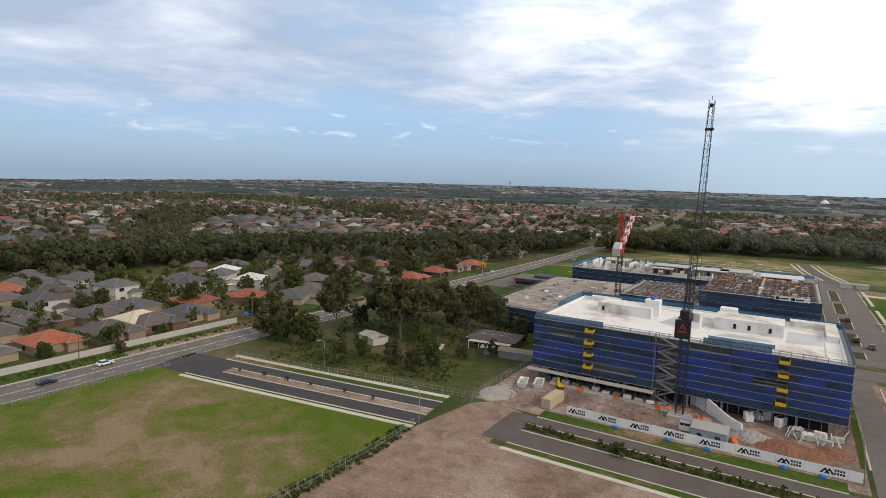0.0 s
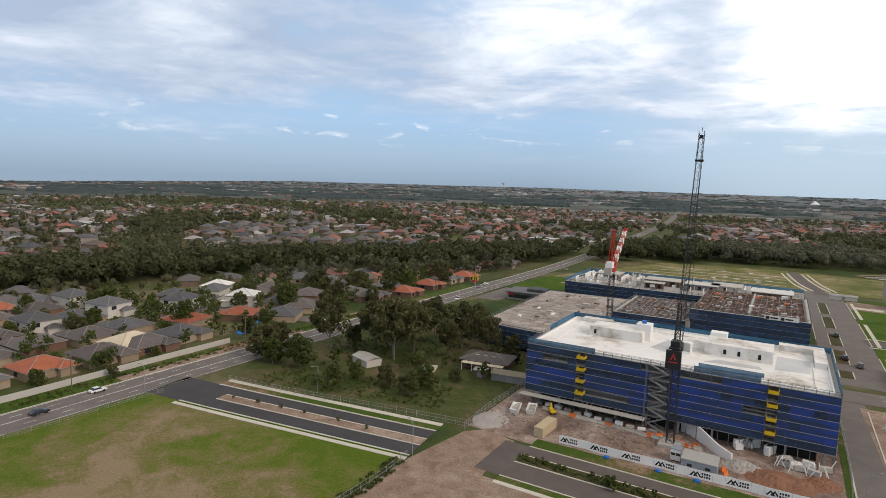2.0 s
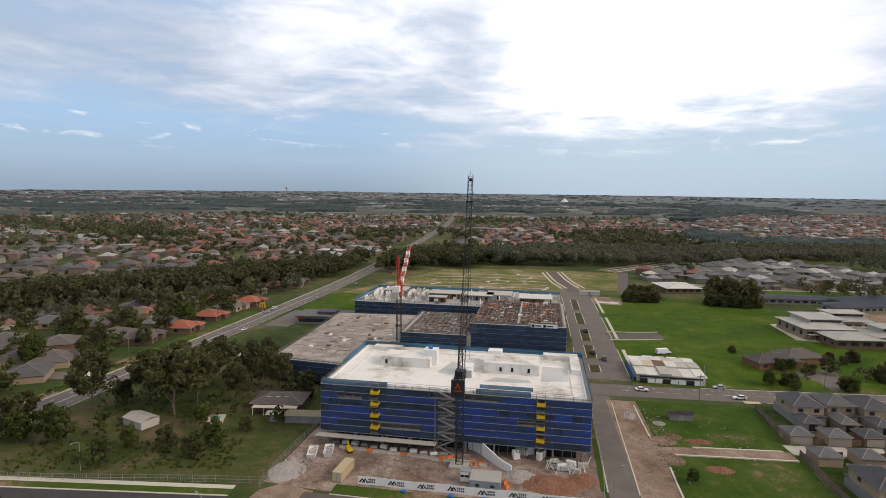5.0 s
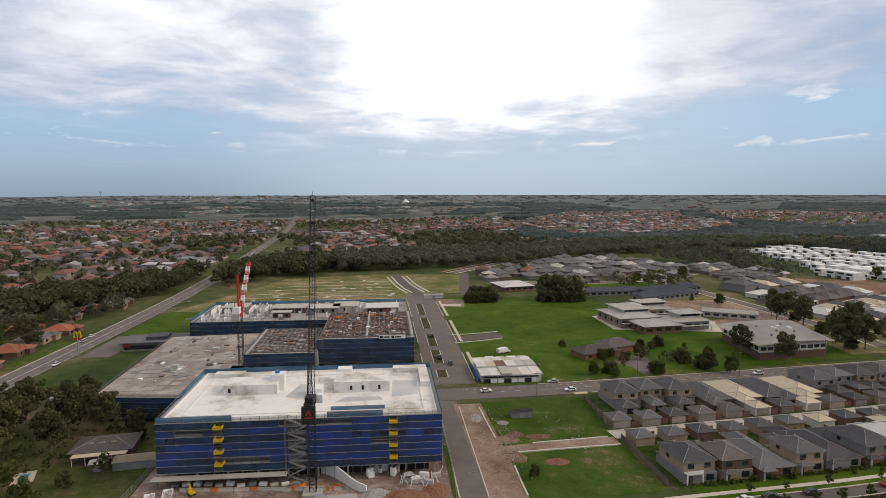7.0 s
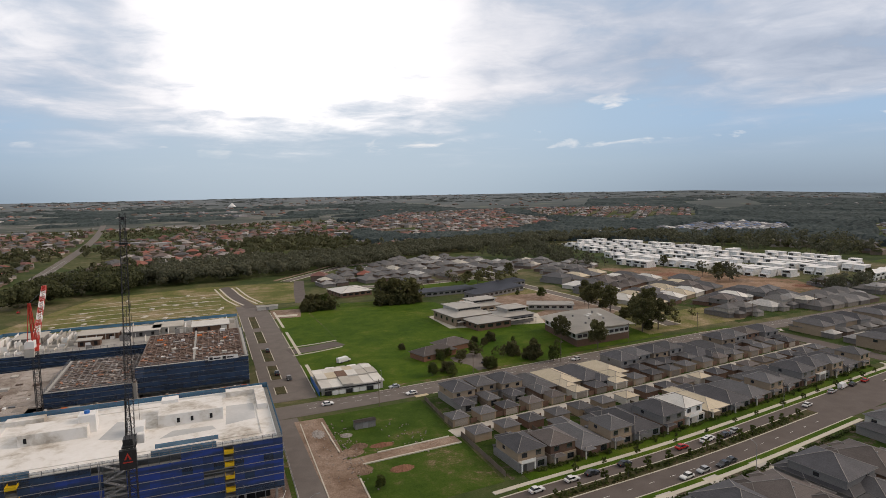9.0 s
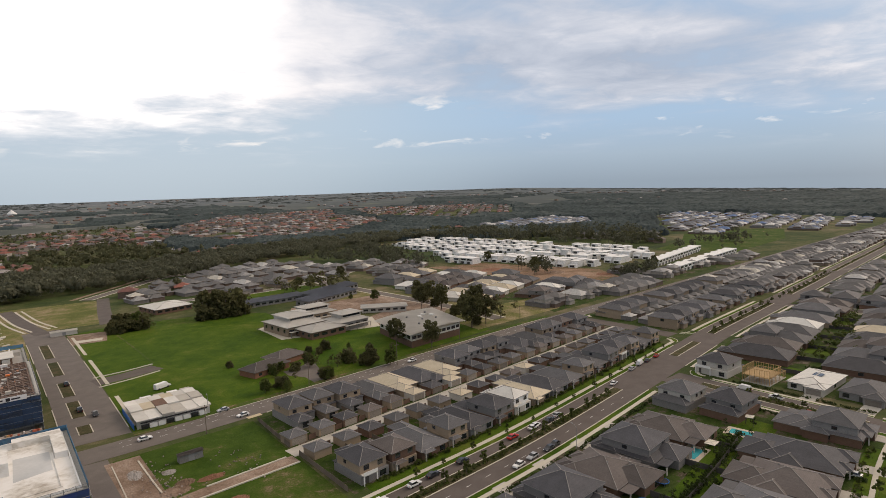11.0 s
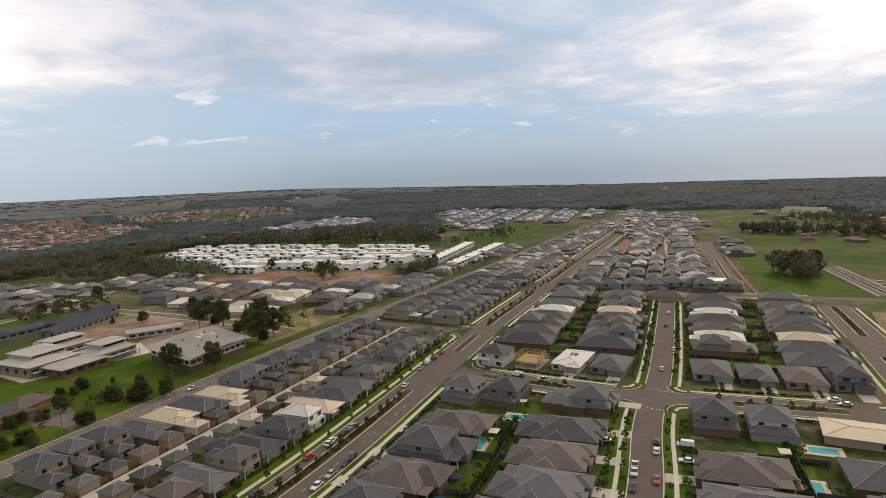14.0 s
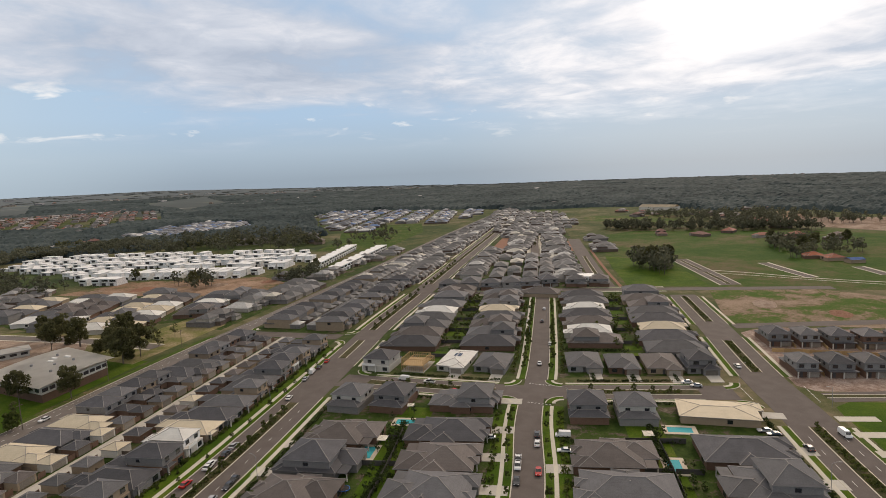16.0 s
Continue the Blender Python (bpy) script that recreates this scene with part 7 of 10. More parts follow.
for a, b in ((300, 405), (438, 560), (575, 920)):
    kerb(cut(AVE, a, b), 0.1)
    strip("path", cut(AVE, a, b), 4.0, 2.2, 0.15, KERB, "pale concrete footpath", "path")
    strip("verge", cut(AVE, a, b), 2.2, 0.35, 0.12, "lawn", "mown grass verge", "verge")
    median(cut(AVE, a, b), -5.0, -8.6)
    kerb(cut(AVE, a, b), -16.9)
    strip("path", cut(AVE, a, b), -19.0, -20.5, 0.15, KERB, "pale concrete footpath", "path")
median(cut(AVE, 250, 285), -5.0, -8.6)
kerb(cut(AVE, 236, 285), -16.9)
strip("path", cut(AVE, 238, 285), -19.0, -20.5, 0.15, KERB, "pale concrete footpath", "path")
# new road: median, kerbs and paths
NR = cut(NEWROAD, -143, -71)
median(cut(NEWROAD, -137, -71), 1.9, -1.5, "dirt", "bare median strip with pale concrete edge")
kerb(NR, 7.5, 0.5)
kerb(NR, -7.5, 0.5)
strip("verge", NR, 10.6, 7.8, 0.12, "rough_grass", "grass verge", "verge")
strip("path", NR, 12.4, 10.6, 0.16, KERB, "new pale concrete footpath", "path")
strip("verge", NR, -7.8, -8.6, 0.12, "lawn", "grass verge", "verge")
strip("path", NR, -8.6, -10.0, 0.16, KERB, "new pale concrete footpath", "path")
# estate streets
for line, a, b, ax in ((ST_B, 66, 214, 0), (ST_B, 240, 405, 0)):
    for s in (1, -1):
        c = cut(line, a, b, ax)
        kerb(c, s * 4.75)
        lo, hi = sorted((s * 4.95, s * 7.4))
        strip("verge", c, hi, lo, 0.12, "lawn", "mown grass verge", "verge")
        lo, hi = sorted((s * 7.4, s * 8.7))
        strip("path", c, hi, lo, 0.15, KERB, "pale concrete footpath", "path")
for a, b in ((62, 124), (-14, 38)):
    median(cut(CROSS, a, b, 1), 2.3, -2.3)
    for s in (1, -1):
        c = cut(CROSS, a, b, 1)
        kerb(c, s * 7.4)
        lo, hi = sorted((s * 7.6, s * 8.6))
        strip("verge", c, hi, lo, 0.12, "lawn", "mown grass verge", "verge")
        lo, hi = sorted((s * 8.6, s * 9.9))
        strip("path", c, hi, lo, 0.15, KERB, "pale concrete footpath", "path")
for a, b in ((124, 222), (262, 322), (344, 420)):
    c = cut(BLVD, a, b)
    median(cut(c, a + 3, b - 3), 1.9, -1.9)
    for s in (1, -1):
        kerb(c, s * 8.4)
        lo, hi = sorted((s * 8.6, s * 10.6))
        strip("verge", c, hi, lo, 0.12, "rough_grass" if s < 0 else "lawn", "grass verge", "verge")
        lo, hi = sorted((s * 10.6, s * 12.0))
        strip("path", c, hi, lo, 0.15, KERB, "pale concrete footpath", "path")
for a, b in ((236, 281), (296, 352), (360, 420)):
    c = cut(NORTH, a, b, 1)
    kerb(c, 10.6)
    kerb(c, -9.6)
    strip("path", c, -11.5, -13.0, 0.15, KERB, "pale concrete footpath", "path")
for a, b in ((240, 252), (262, 284), (292, 318), (330, 360), (370, 408)):
    median(cut(smooth_line([(23, 232), (23, 300), (22, 400), (21.5, 450)], 2), a, b, 1), 2.2, -1.8)
for s in (1, -1):
    kerb(cut(LINK, 136, 208, 1), s * 3.75)
strip("verge", cut(LINK, 136, 210, 1), 5.4, 3.95, 0.12, "rough_grass", "weedy grass verge", "verge")
strip("dirt_track", smooth_line([(30, 138), (30.3, 150), (29.6, 165), (29.2, 185), (28.6, 209)], 3), 5.2, -5.0, 0.08, "dirt", "rutted dirt strip along the road", "track")
strip("dirt_track", smooth_line([(33, 169), (45, 170.6), (58, 171.6), (71, 172.6)]), 2.6, -2.6, 0.09, "dirt", "bare dirt lane bed between the lots", "track")
for pts in ([(32.4, 205), (32.8, 190), (33.3, 178)], [(35.2, 159), (35, 150), (35, 142)]):
    strip("kerb", smooth_line(pts), 0.25, -0.25, 0.22, KERB, "pale concrete lot edging", "kerb")
mound("earth_mound", 40, 180, 6, 5, 1.1, "dirt", "heap of dry pale earth", 15)
mound("earth_mound", 38, 190, 4.5, 4, 0.8, "rubble_grey", "heap of broken concrete rubble", 17)
mound("earth_mound", 29.5, 195, 5, 9, 0.7, "rubble_grey", "heap of broken concrete rubble", 19)
strip("path", smooth_line([(44, 173), (56, 174), (69, 175.2)]), 0.3, -0.3, 0.35, KERB, "pale concrete strip footing", "kerb")
strip("path", smooth_line([(38, 167), (54, 168.2), (71, 169.4)]), 0.3, -0.3, 0.35, KERB, "pale concrete strip footing", "kerb")
# broken ground and rubble where the dirt lane meets the road
mound("earth_mound", 36.5, 176.5, 9, 7, 0.9, "dirt", "low heap of pale earth and stones", 23)
mound("earth_mound", 37, 164, 7, 8, 0.8, "dirt", "low heap of pale earth and stones", 27)
mound("earth_mound", 47, 178, 9, 4, 0.7, "clay", "low heap of reddish clay", 29)
mound("earth_mound", 48, 160, 8, 5, 0.8, "clay", "low heap of reddish clay", 31)
lot_scree = bmesh.new()
sr = random.Random(71)
for i in range(240):
    k = sr.random()
    if k < 0.6:
        x, y, s = sr.gauss(36, 2.6), sr.gauss(178, 12), sr.uniform(0.15, 0.6)
    elif k < 0.85:
        x, y, s = sr.gauss(32, 3.0), sr.uniform(150, 206), sr.uniform(0.12, 0.4)
    else:
        x, y, s = sr.gauss(57, 4), sr.gauss(183, 7), sr.uniform(0.15, 0.5)
    if 26.5 < x < 70 and 145 < y < 207:
        box(lot_scree, -s / 2, s / 2, -s * 0.35, s * 0.35, -0.1, s * 0.45, pose(x, y, 0.1, sr.uniform(-20, 20), sr.uniform(-20, 20), sr.uniform(0, 180)))
tagged(mesh_object("rubble", lot_scree, "rubble_brown"), "broken stones strewn along the lot edges", "rubble", kind="stuff")
strip("lane", LANE, 3.2, -3.2, 0.07, "concrete", "concrete back lane between garages", "lane")
kerb(cut(MAIN, 75, 270), -0.1)
kerb(cut(MAIN, 60, 276), 13.1)
strip("verge", cut(MAIN, 34, 280), 17, 13.3, 0.1, "rough_grass", "grass verge", "verge")
kerb(cut(HWY, -60, 700, 1), 6.9)
strip("verge", cut(HWY, 40, 330, 1), 15, 7.1, 0.1, "rough_grass", "weedy grass strip beside the highway", "verge")


def dashes(line, off, on, gap, w=0.14, z=0.08, name="lane_marking"):
    """Painted dashes along a line."""
    cum = np.concatenate([[0], np.cumsum(np.hypot(*np.diff(line, axis=0).T))])
    o = offset_line(line, off)
    bm = bmesh.new()
    s = 0.0
    while s + on < cum[-1]:
        p, q = (np.array([np.interp(t, cum, o[:, k]) for k in (0, 1)]) for t in (s, s + on))
        d = (q - p) / np.hypot(*(q - p)) * w / 2
        n = np.array((-d[1], d[0]))
        bm.faces.new([bm.verts.new((*v, z)) for v in (p - n, q - n, q + n, p + n)])
        s += on + gap
    return tagged(mesh_object(name, bm, "white_line"), "painted white road line", "road marking", kind="structure")


H2 = cut(HWY, -40, 900, 1)
dashes(H2, 0.12, 30, 0.1)
dashes(H2, -0.25, 30, 0.1)
dashes(H2, 3.4, 3, 6)
dashes(H2, -3.4, 3, 6)
dashes(H2, 6.3, 30, 0.1)
dashes(H2, -6.3, 30, 0.1)
M2 = cut(MAIN, 30, 900)
dashes(M2, 6.5, 3, 3, z=0.09)
dashes(M2, 10.5, 1, 2, z=0.09)
dashes(cut(AVE, 60, 200), -12.8, 2, 6)
dashes(cut(BLVD, 124, 222), 5.2, 3, 6, z=0.09)
dashes(cut(BLVD, 124, 222), -5.2, 3, 6, z=0.09)
for pts in ([(251.5, -27), (243.6, -28.7), (235.8, -30.3)], [(255.6, -50.6), (247.5, -51.6), (239.4, -52.6)]):
    dashes(smooth_line(pts, 2), 0, 0.8, 0.6, 0.3, 0.09)
for x in (216, 236):
    dashes(smooth_line([(x, 41.5 + (x - 216) * 0.17), (x + 0.8, 51 + (x - 216) * 0.17)]), 0, 0.8, 0.6, 0.3, 0.09)
sheet("road_patch", [(71.5, 215.2), (77, 215.7), (76.8, 217.8), (71.3, 217.4)], 0.075, "container_tan", "worn yellow hatched road patch", "road marking")

# ---------- trees ----------


def tree_proto(name, h, crown, clumps, per, leaf, mat, label, category="tree", group="trees", low=0.35, lean=0.0, seed=1, open_=0.5):
    """A tapered trunk with forking limbs; leaf sprays gather in clumps at the limbs' ends."""
    global nrng
    keep, nrng = nrng, np.random.default_rng(seed)
    r = random.Random(seed)
    e = new(name)
    t = bmesh.new()
    rad = max(0.06, h * 0.016)
    pts = [Vector((0, 0, -0.2))]
    for i in range(1, 5):
        pts.append(Vector((lean * i * h * 0.02 + r.uniform(-1, 1) * h * 0.012, r.uniform(-1, 1) * h * 0.012, h * 0.17 * i)))
    for i in range(4):
        k0, k1 = 1 - i * 0.2, 1 - (i + 1) * 0.2
        n = 7
        ra = [t.verts.new(pts[i] + Vector((math.cos(a), math.sin(a), 0)) * rad * k0) for a in (2 * math.pi * j / n for j in range(n))]
        rb = [t.verts.new(pts[i + 1] + Vector((math.cos(a), math.sin(a), 0)) * rad * k1) for a in (2 * math.pi * j / n for j in range(n))]
        for j in range(n):
            t.faces.new((ra[j], ra[(j + 1) % n], rb[(j + 1) % n], rb[j]))
    chunks = []
    for k in range(clumps):
        a = 2.4 * k + r.uniform(-0.5, 0.5)
        f = (k + 0.5) / clumps
        z = h * (low + (0.93 - low) * f)
        d = crown * (1 - abs(f - 0.35) ** 1.5 * 0.9) * r.uniform(0.35, 0.85)
        c = Vector((math.cos(a) * d + lean * z * 0.1, math.sin(a) * d, z))
        s = pts[min(4, 1 + int(f * 4))]
        beam(t, s, c, rad * 0.55, 5)
        cr = crown * r.uniform(0.3, 0.5) * (1.1 - 0.4 * f)
        chunks.append(leaves(c, cr, per, leaf, 0.75 + open_ * 0.2))
    part("trunk", t, "bark", e)
    me = leaf_mesh("crown", chunks, mat)
    ob = new("crown", me)
    ob.parent = e
    nrng = keep
    return tagged(e, label, category, group)


GUM = [tree_proto("gum_tree", 15, 5.2, 17, 150, 0.29, "leaf_gum", "tall gum tree with dark olive crown", seed=i + 2, lean=0.15 * (i - 1)) for i in range(4)]
ROUND = [tree_proto("tree", 8, 3.6, 15, 110, 0.24, "leaf_green", "bushy green garden tree", low=0.22, seed=20 + i) for i in range(3)]
OLIVE = [tree_proto("tree", 9, 3.8, 15, 110, 0.26, "leaf_gum", "bushy dark olive-green tree", low=0.2, seed=30 + i) for i in range(2)]
FIR = tree_proto("conifer", 11, 2.6, 18, 100, 0.24, "leaf_gum", "dark upright conifer tree", low=0.08, seed=41)
SMALL = [tree_proto("street_tree", 3.6, 1.1, 7, 26, 0.2, "leaf_green", "small green street tree on grass verge", group="street trees", low=0.4, seed=50 + i) for i in range(2)]
SHRUB = [tree_proto("shrub", 2.4, 1.5, 8, 40, 0.2, "leaf_green", "rounded green garden shrub", "shrub", "shrubs", low=0.25, seed=60 + i) for i in range(2)]
trng = random.Random(77)


def plant(kinds, x, y, h, base=None):
    ob = trng.choice(kinds)
    full = 5 if ob.name.startswith("bush") else {id(k): v for ks, v in ((GUM, 15), (ROUND, 8), (OLIVE, 9), ([FIR], 11), (SMALL, 3.6), (SHRUB, 2.4)) for k in ks}[id(ob)]
    k = h / full
    m = pose(x, y, 0, 0, 0, trng.uniform(0, 360)) @ Matrix.Diagonal((k * trng.uniform(0.92, 1.08), k * trng.uniform(0.92, 1.08), k, 1))
    if ob not in USED:
        USED.add(ob)
        ob.matrix_world = m
        return ob
    return copy_thing(ob, m @ Matrix.Diagonal((*(1 / v for v in ob.matrix_basis.to_scale()), 1)))


# gums and scrub between the new road and the highway
for x, y, h in ((-143, 164, 20), (-115, 166, 22), (-102, 192, 18), (-121, 194, 16), (-114, 177, 20), (-122, 205, 16), (-108, 217, 13), (-93, 196, 14), (-101, 180, 14), (-104, 206, 13), (-131, 176, 18), (-129, 190, 17), (-119, 171, 19), (-136, 203, 14)):
    plant(GUM, x, y, h)
for x, y, h in ((-151, 140, 13), (-135, 140, 11), (-102, 143, 7), (-90, 147, 8), (-138, 173, 8), (-152, 147, 12), (-113, 142, 6), (-92, 140, 7), (-114, 133, 7), (-145, 138, 9), (-86, 158, 5), (-84, 197, 7), (-78, 205, 8)):
    plant(OLIVE + ROUND, x, y, h)
plant([FIR], -79, 189, 11)
plant([FIR], -73, 193, 8)
plant(SHRUB, -27, 119, 2.8)
# fields, school and lots
for x, y, h in ((168, 261, 15), (222, 262, 20), (178, 243, 15), (242, 317, 18), (233, 328, 17), (229, 276, 18), (234, 263, 18), (250, 343, 15), (122, 412, 19), (135, 412, 18), (114, 416, 19), (128, 420, 17), (210, 475, 11), (261, 495, 13), (256, 297, 18), (251, 358, 15), (406, 383, 16), (528, 7, 20), (543, -7, 19), (549, 14, 17), (536, 4, 18), (684, -111, 15), (629, -128, 16), (649, -142, 16), (689, -180, 14), (648, -156, 15), (497, 316, 13), (433, 479, 12)):
    plant(GUM, x, y, h)
for x, y, h in ((233, 291, 7), (115, 235, 6), (95, 234, 5), (140, 240, 9), (147, 235, 8), (87, 238, 6), (62, 417, 11), (71, 414, 11), (67, 420, 10), (191, 292, 7), (147, 275, 3), (117, 261, 7), (229, 382, 8), (218, 399, 4), (39, 151, 4), (104, 262, 5), (98, 256, 5)):
    plant(ROUND + OLIVE, x, y, h)
# gardens west of the highway
for x, y, h in ((-180, 82, 6), (-173, 100, 4), (-228, 118, 9), (-212, 153, 11), (-261, 150, 11), (-237, 130, 8), (-203, 139, 6), (-246, 104, 6), (-202, 201, 13), (-180, 158, 8), (-303, 152, 8), (-290, 160, 9), (-187, 173, 7), (-221, 190, 8), (-232, 205, 9), (-215, 215, 9), (-190, 215, 9), (-196, 232, 11), (-180, 240, 9), (-186, 262, 12), (-205, 260, 12), (-225, 250, 13), (-252, 165, 7), (-274, 150, 8), (-232, 84, 7), (-255, 120, 7), (-285, 128, 8), (-196, 95, 5), (-205, 120, 5), (-182, 120, 4), (-190, 285, 12), (-205, 300, 13), (-180, 310, 11), (-195, 330, 12)):
    plant(GUM + ROUND + OLIVE if h > 9 else ROUND + OLIVE, x, y, h)

# street trees and garden shrubs along the estate streets


def along(line, off, step, kinds, h0, h1, a, b, axis=0, jitter=0.5):
    c = cut(line, a, b, axis)
    cum = np.concatenate([[0], np.cumsum(np.hypot(*np.diff(c, axis=0).T))])
    o = offset_line(c, off)
    s = step / 2
    while s < cum[-1]:
        p = [np.interp(s, cum, o[:, k]) for k in (0, 1)]
        plant(kinds, p[0] + trng.uniform(-jitter, jitter), p[1] + trng.uniform(-jitter, jitter), trng.uniform(h0, h1))
        s += step * trng.uniform(0.8, 1.25)


along(ST_B, 6.2, 9, SMALL, 2.5, 4.6, 70, 212)
along(ST_B, -6.2, 11, SMALL, 2.2, 4.2, 70, 212)
along(ST_B, 6.2, 9, SMALL, 3.5, 6, 245, 400)
along(ST_B, -6.2, 10, SMALL, 3, 5, 245, 400)
along(CROSS, 0, 8.5, SMALL, 2.2, 3.6, -10, 34, 1)
along(CROSS, 0, 8.5, SMALL, 2.2, 3.6, 64, 120, 1)
along(BLVD, 0, 9, SMALL, 1.6, 2.6, 126, 218)
along(AVE, 1.2, 13, SMALL, 2.2, 3.6, 80, 270)
along(AVE, -6.8, 8, SMALL, 2.2, 4.2, 60, 194)
along(AVE, -6.8, 12, SMALL, 3, 5, 302, 560)
along(NEWROAD, 0, 9, SMALL, 1.4, 2.2, -134, -75)
along(AVE, -7.1, 12, SMALL, 1.4, 2.4, -50, 10)
along(AVE, 6.5, 8, SHRUB, 0.9, 1.8, 80, 270, jitter=1.5)


def planting(name, line, l, r, n, size, mat, label, height=0.7):
    """Low planting of many leaf sprays along a strip."""
    a, b = offset_line(line, l), offset_line(line, r)
    ch = []
    for i in range(n):
        k, t = nrng.random() * (len(line) - 1), nrng.random()
        i0, f = int(k), k - int(k)
        p = (a[i0] * (1 - f) + a[min(i0 + 1, len(a) - 1)] * f) * t + (b[i0] * (1 - f) + b[min(i0 + 1, len(b) - 1)] * f) * (1 - t)
        ch.append(leaves((*p, 0.15 + height * 0.3), height * nrng.uniform(0.5, 1.0), 9, size, 0.8))
    return tagged(new(name, leaf_mesh(name, ch, mat)), label, "plants", kind="stuff")


for c, l, r, n in ((cut(AVE, 42, 194), -5.6, -8.0, 420), (cut(AVE, 302, 404), -5.6, -8.0, 130), (cut(AVE, 440, 900), -5.6, -8.0, 260), (cut(AVE, -50, 12), -5.7, -8.5, 150), (cut(BLVD, 128, 218), 1.3, -1.3, 260), (cut(BLVD, 266, 318), 1.3, -1.3, 130), (cut(BLVD, 348, 416), 1.3, -1.3, 110), (cut(CROSS, -12, 36, 1), 1.8, -1.8, 130), (cut(CROSS, 64, 122, 1), 1.8, -1.8, 150)):
    planting("median_plants", c, l, r, n, 0.22, "leaf_green", "low shrubs planted along the strip")
planting("weeds", smooth_line([(-70.5, 105), (-69.8, 90), (-71.5, 62)]), 1.6, -2.2, 220, 0.2, "leaf_green", "weeds along the wire fence", 0.5)
planting("scrub", smooth_line([(-138, 128), (-110, 136), (-80, 142)]), 12, -7, 330, 0.2, "leaf_green", "low scrub and weeds under trees", 0.55)
planting("scrub", smooth_line([(-140, 160), (-110, 180), (-85, 205)]), 22, -18, 330, 0.22, "leaf_gum", "dry understorey scrub beneath gum trees", 0.7)
planting("weeds", smooth_line([(-172, 60), (-171, 150), (-167, 250)]), 2.5, -2.5, 330, 0.24, "leaf_green", "weeds beside the highway", 0.6)


# ---------- houses west of the highway ----------
for x, y, turn, k in ((-194, 90, 92, 0), (-197, 72, 92, 2), (-193, 108, 88, 4), (-193, 124, 90, 1), (-196, 140, 96, 2), (-216, 84, 270, 4), (-222, 101, 270, 1), (-218, 118, 272, 4), (-221, 134, 274, 2), (-212, 155, 280, 0), (-244, 96, 90, 1), (-246, 113, 90, 3), (-250, 130, 94, 2), (-254, 146, 98, 3), (-272, 108, 270, 4), (-276, 128, 272, 1), (-282, 146, 274, 3), (-290, 118, 90, 0), (-296, 136, 92, 2),
                      (-240, 172, 20, 3), (-262, 184, 30, 2), (-248, 196, 30, 3), (-236, 212, 30, 1), (-240, 226, 35, 4), (-205, 176, 300, 5), (-190, 187, 300, 2), (-210, 205, 300, 4), (-214, 228, 300, 1), (-196, 205, 120, 4), (-186, 246, 110, 1), (-180, 268, 100, 5), (-200, 246, 290, 4), (-196, 275, 290, 2), (-182, 296, 95, 5), (-184, 322, 95, 4), (-181, 340, 95, 5)):
    place(OLD[k], x, y, turn)
for x, y, turn, k in ((-225, 262, 300, 1), (-242, 282, 300, 4), (-222, 294, 110, 0), (-210, 318, 290, 1), (-238, 314, 290, 2), (-203, 345, 110, 5), (-228, 340, 290, 4), (-196, 372, 110, 4), (-252, 262, 120, 2), (-222, 372, 290, 1), (-192, 400, 110, 5), (-186, 424, 110, 1)):
    place(OLD[k], x, y, turn)
place(OLD_PALE[0], -256, 205, 30)
place(OLD_PALE[0], -226, 196, 300)
place(OLD_PALE[1], -199, 122, 92)
# rendered boundary wall along the highway
wl = smooth_line([(-177, 60), (-176.5, 80), (-177, 110), (-177, 147)], 3)
bm = ribbon(bmesh.new(), wl, 0.12, -0.12, 0, 1.9)
tagged(mesh_object("boundary_wall", bm, "render_light"), "long cream rendered boundary wall beside highway", "wall")
for x, y, w in ((-178.5, 152, 3.5), (-180.5, 157, 4.5), (-183.5, 163, 3.2), (-186, 168, 2.6)):
    g = bmesh.new()
    rows4 = [[g.verts.new((x + i * w / 4 - w / 2, y + j * 1.2, 2.2 + 0.4 * math.sin(i * 1.5 + j))) for j in range(3)] for i in range(5)]
    for i in range(4):
        for j in range(2):
            g.faces.new((rows4[i][j], rows4[i + 1][j], rows4[i + 1][j + 1], rows4[i][j + 1]))
    e = new("tarp_shelter")
    part("tarp", g, "blue_tarp", e)
    for sx in (-0.45, 0.45):
        part("pole", beam(bmesh.new(), (x + sx * w, y + 1.2, 0), (x + sx * w, y + 1.2, 2.2), 0.08), "gutter_metal", e)
    tagged(e, "blue tarpaulin shelter behind boundary fence", "shelter", "tarpaulins")
strip("path", smooth_line([(-172, 140), (-170, 160), (-168, 175)]), 3, -1.5, 0.12, "clay", "strip of bare orange earth", "ground")

strip("verge", cut(HWY, 96, 186, 1), 11.4, 7.2, 0.14, "dirt", "bare orange-brown shoulder beside the highway", "verge")
# suburb street that meets the highway, with its traffic island
SIDE = smooth_line([(-167, 196), (-185, 192), (-205, 188), (-228, 180), (-250, 160), (-262, 120), (-262, 70)])
strip("road", SIDE, 4.5, -4.5, 0.07, "asphalt_old", "worn grey suburban street", "road")
bm = bmesh.new()
bmesh.ops.create_cone(bm, cap_ends=True, segments=24, radius1=3.2, radius2=3.0, depth=0.3)
ob = mesh_object("traffic_island", bm, "path_concrete")
ob.matrix_world = pose(-172, 196, 0.15)
tagged(ob, "round pale concrete traffic island", "island", kind="structure")
SIDE2 = smooth_line([(-232, 178), (-233, 140), (-232, 60)])
strip("road", SIDE2, 3.8, -3.8, 0.062, "asphalt_old", "worn grey suburban street", "road")

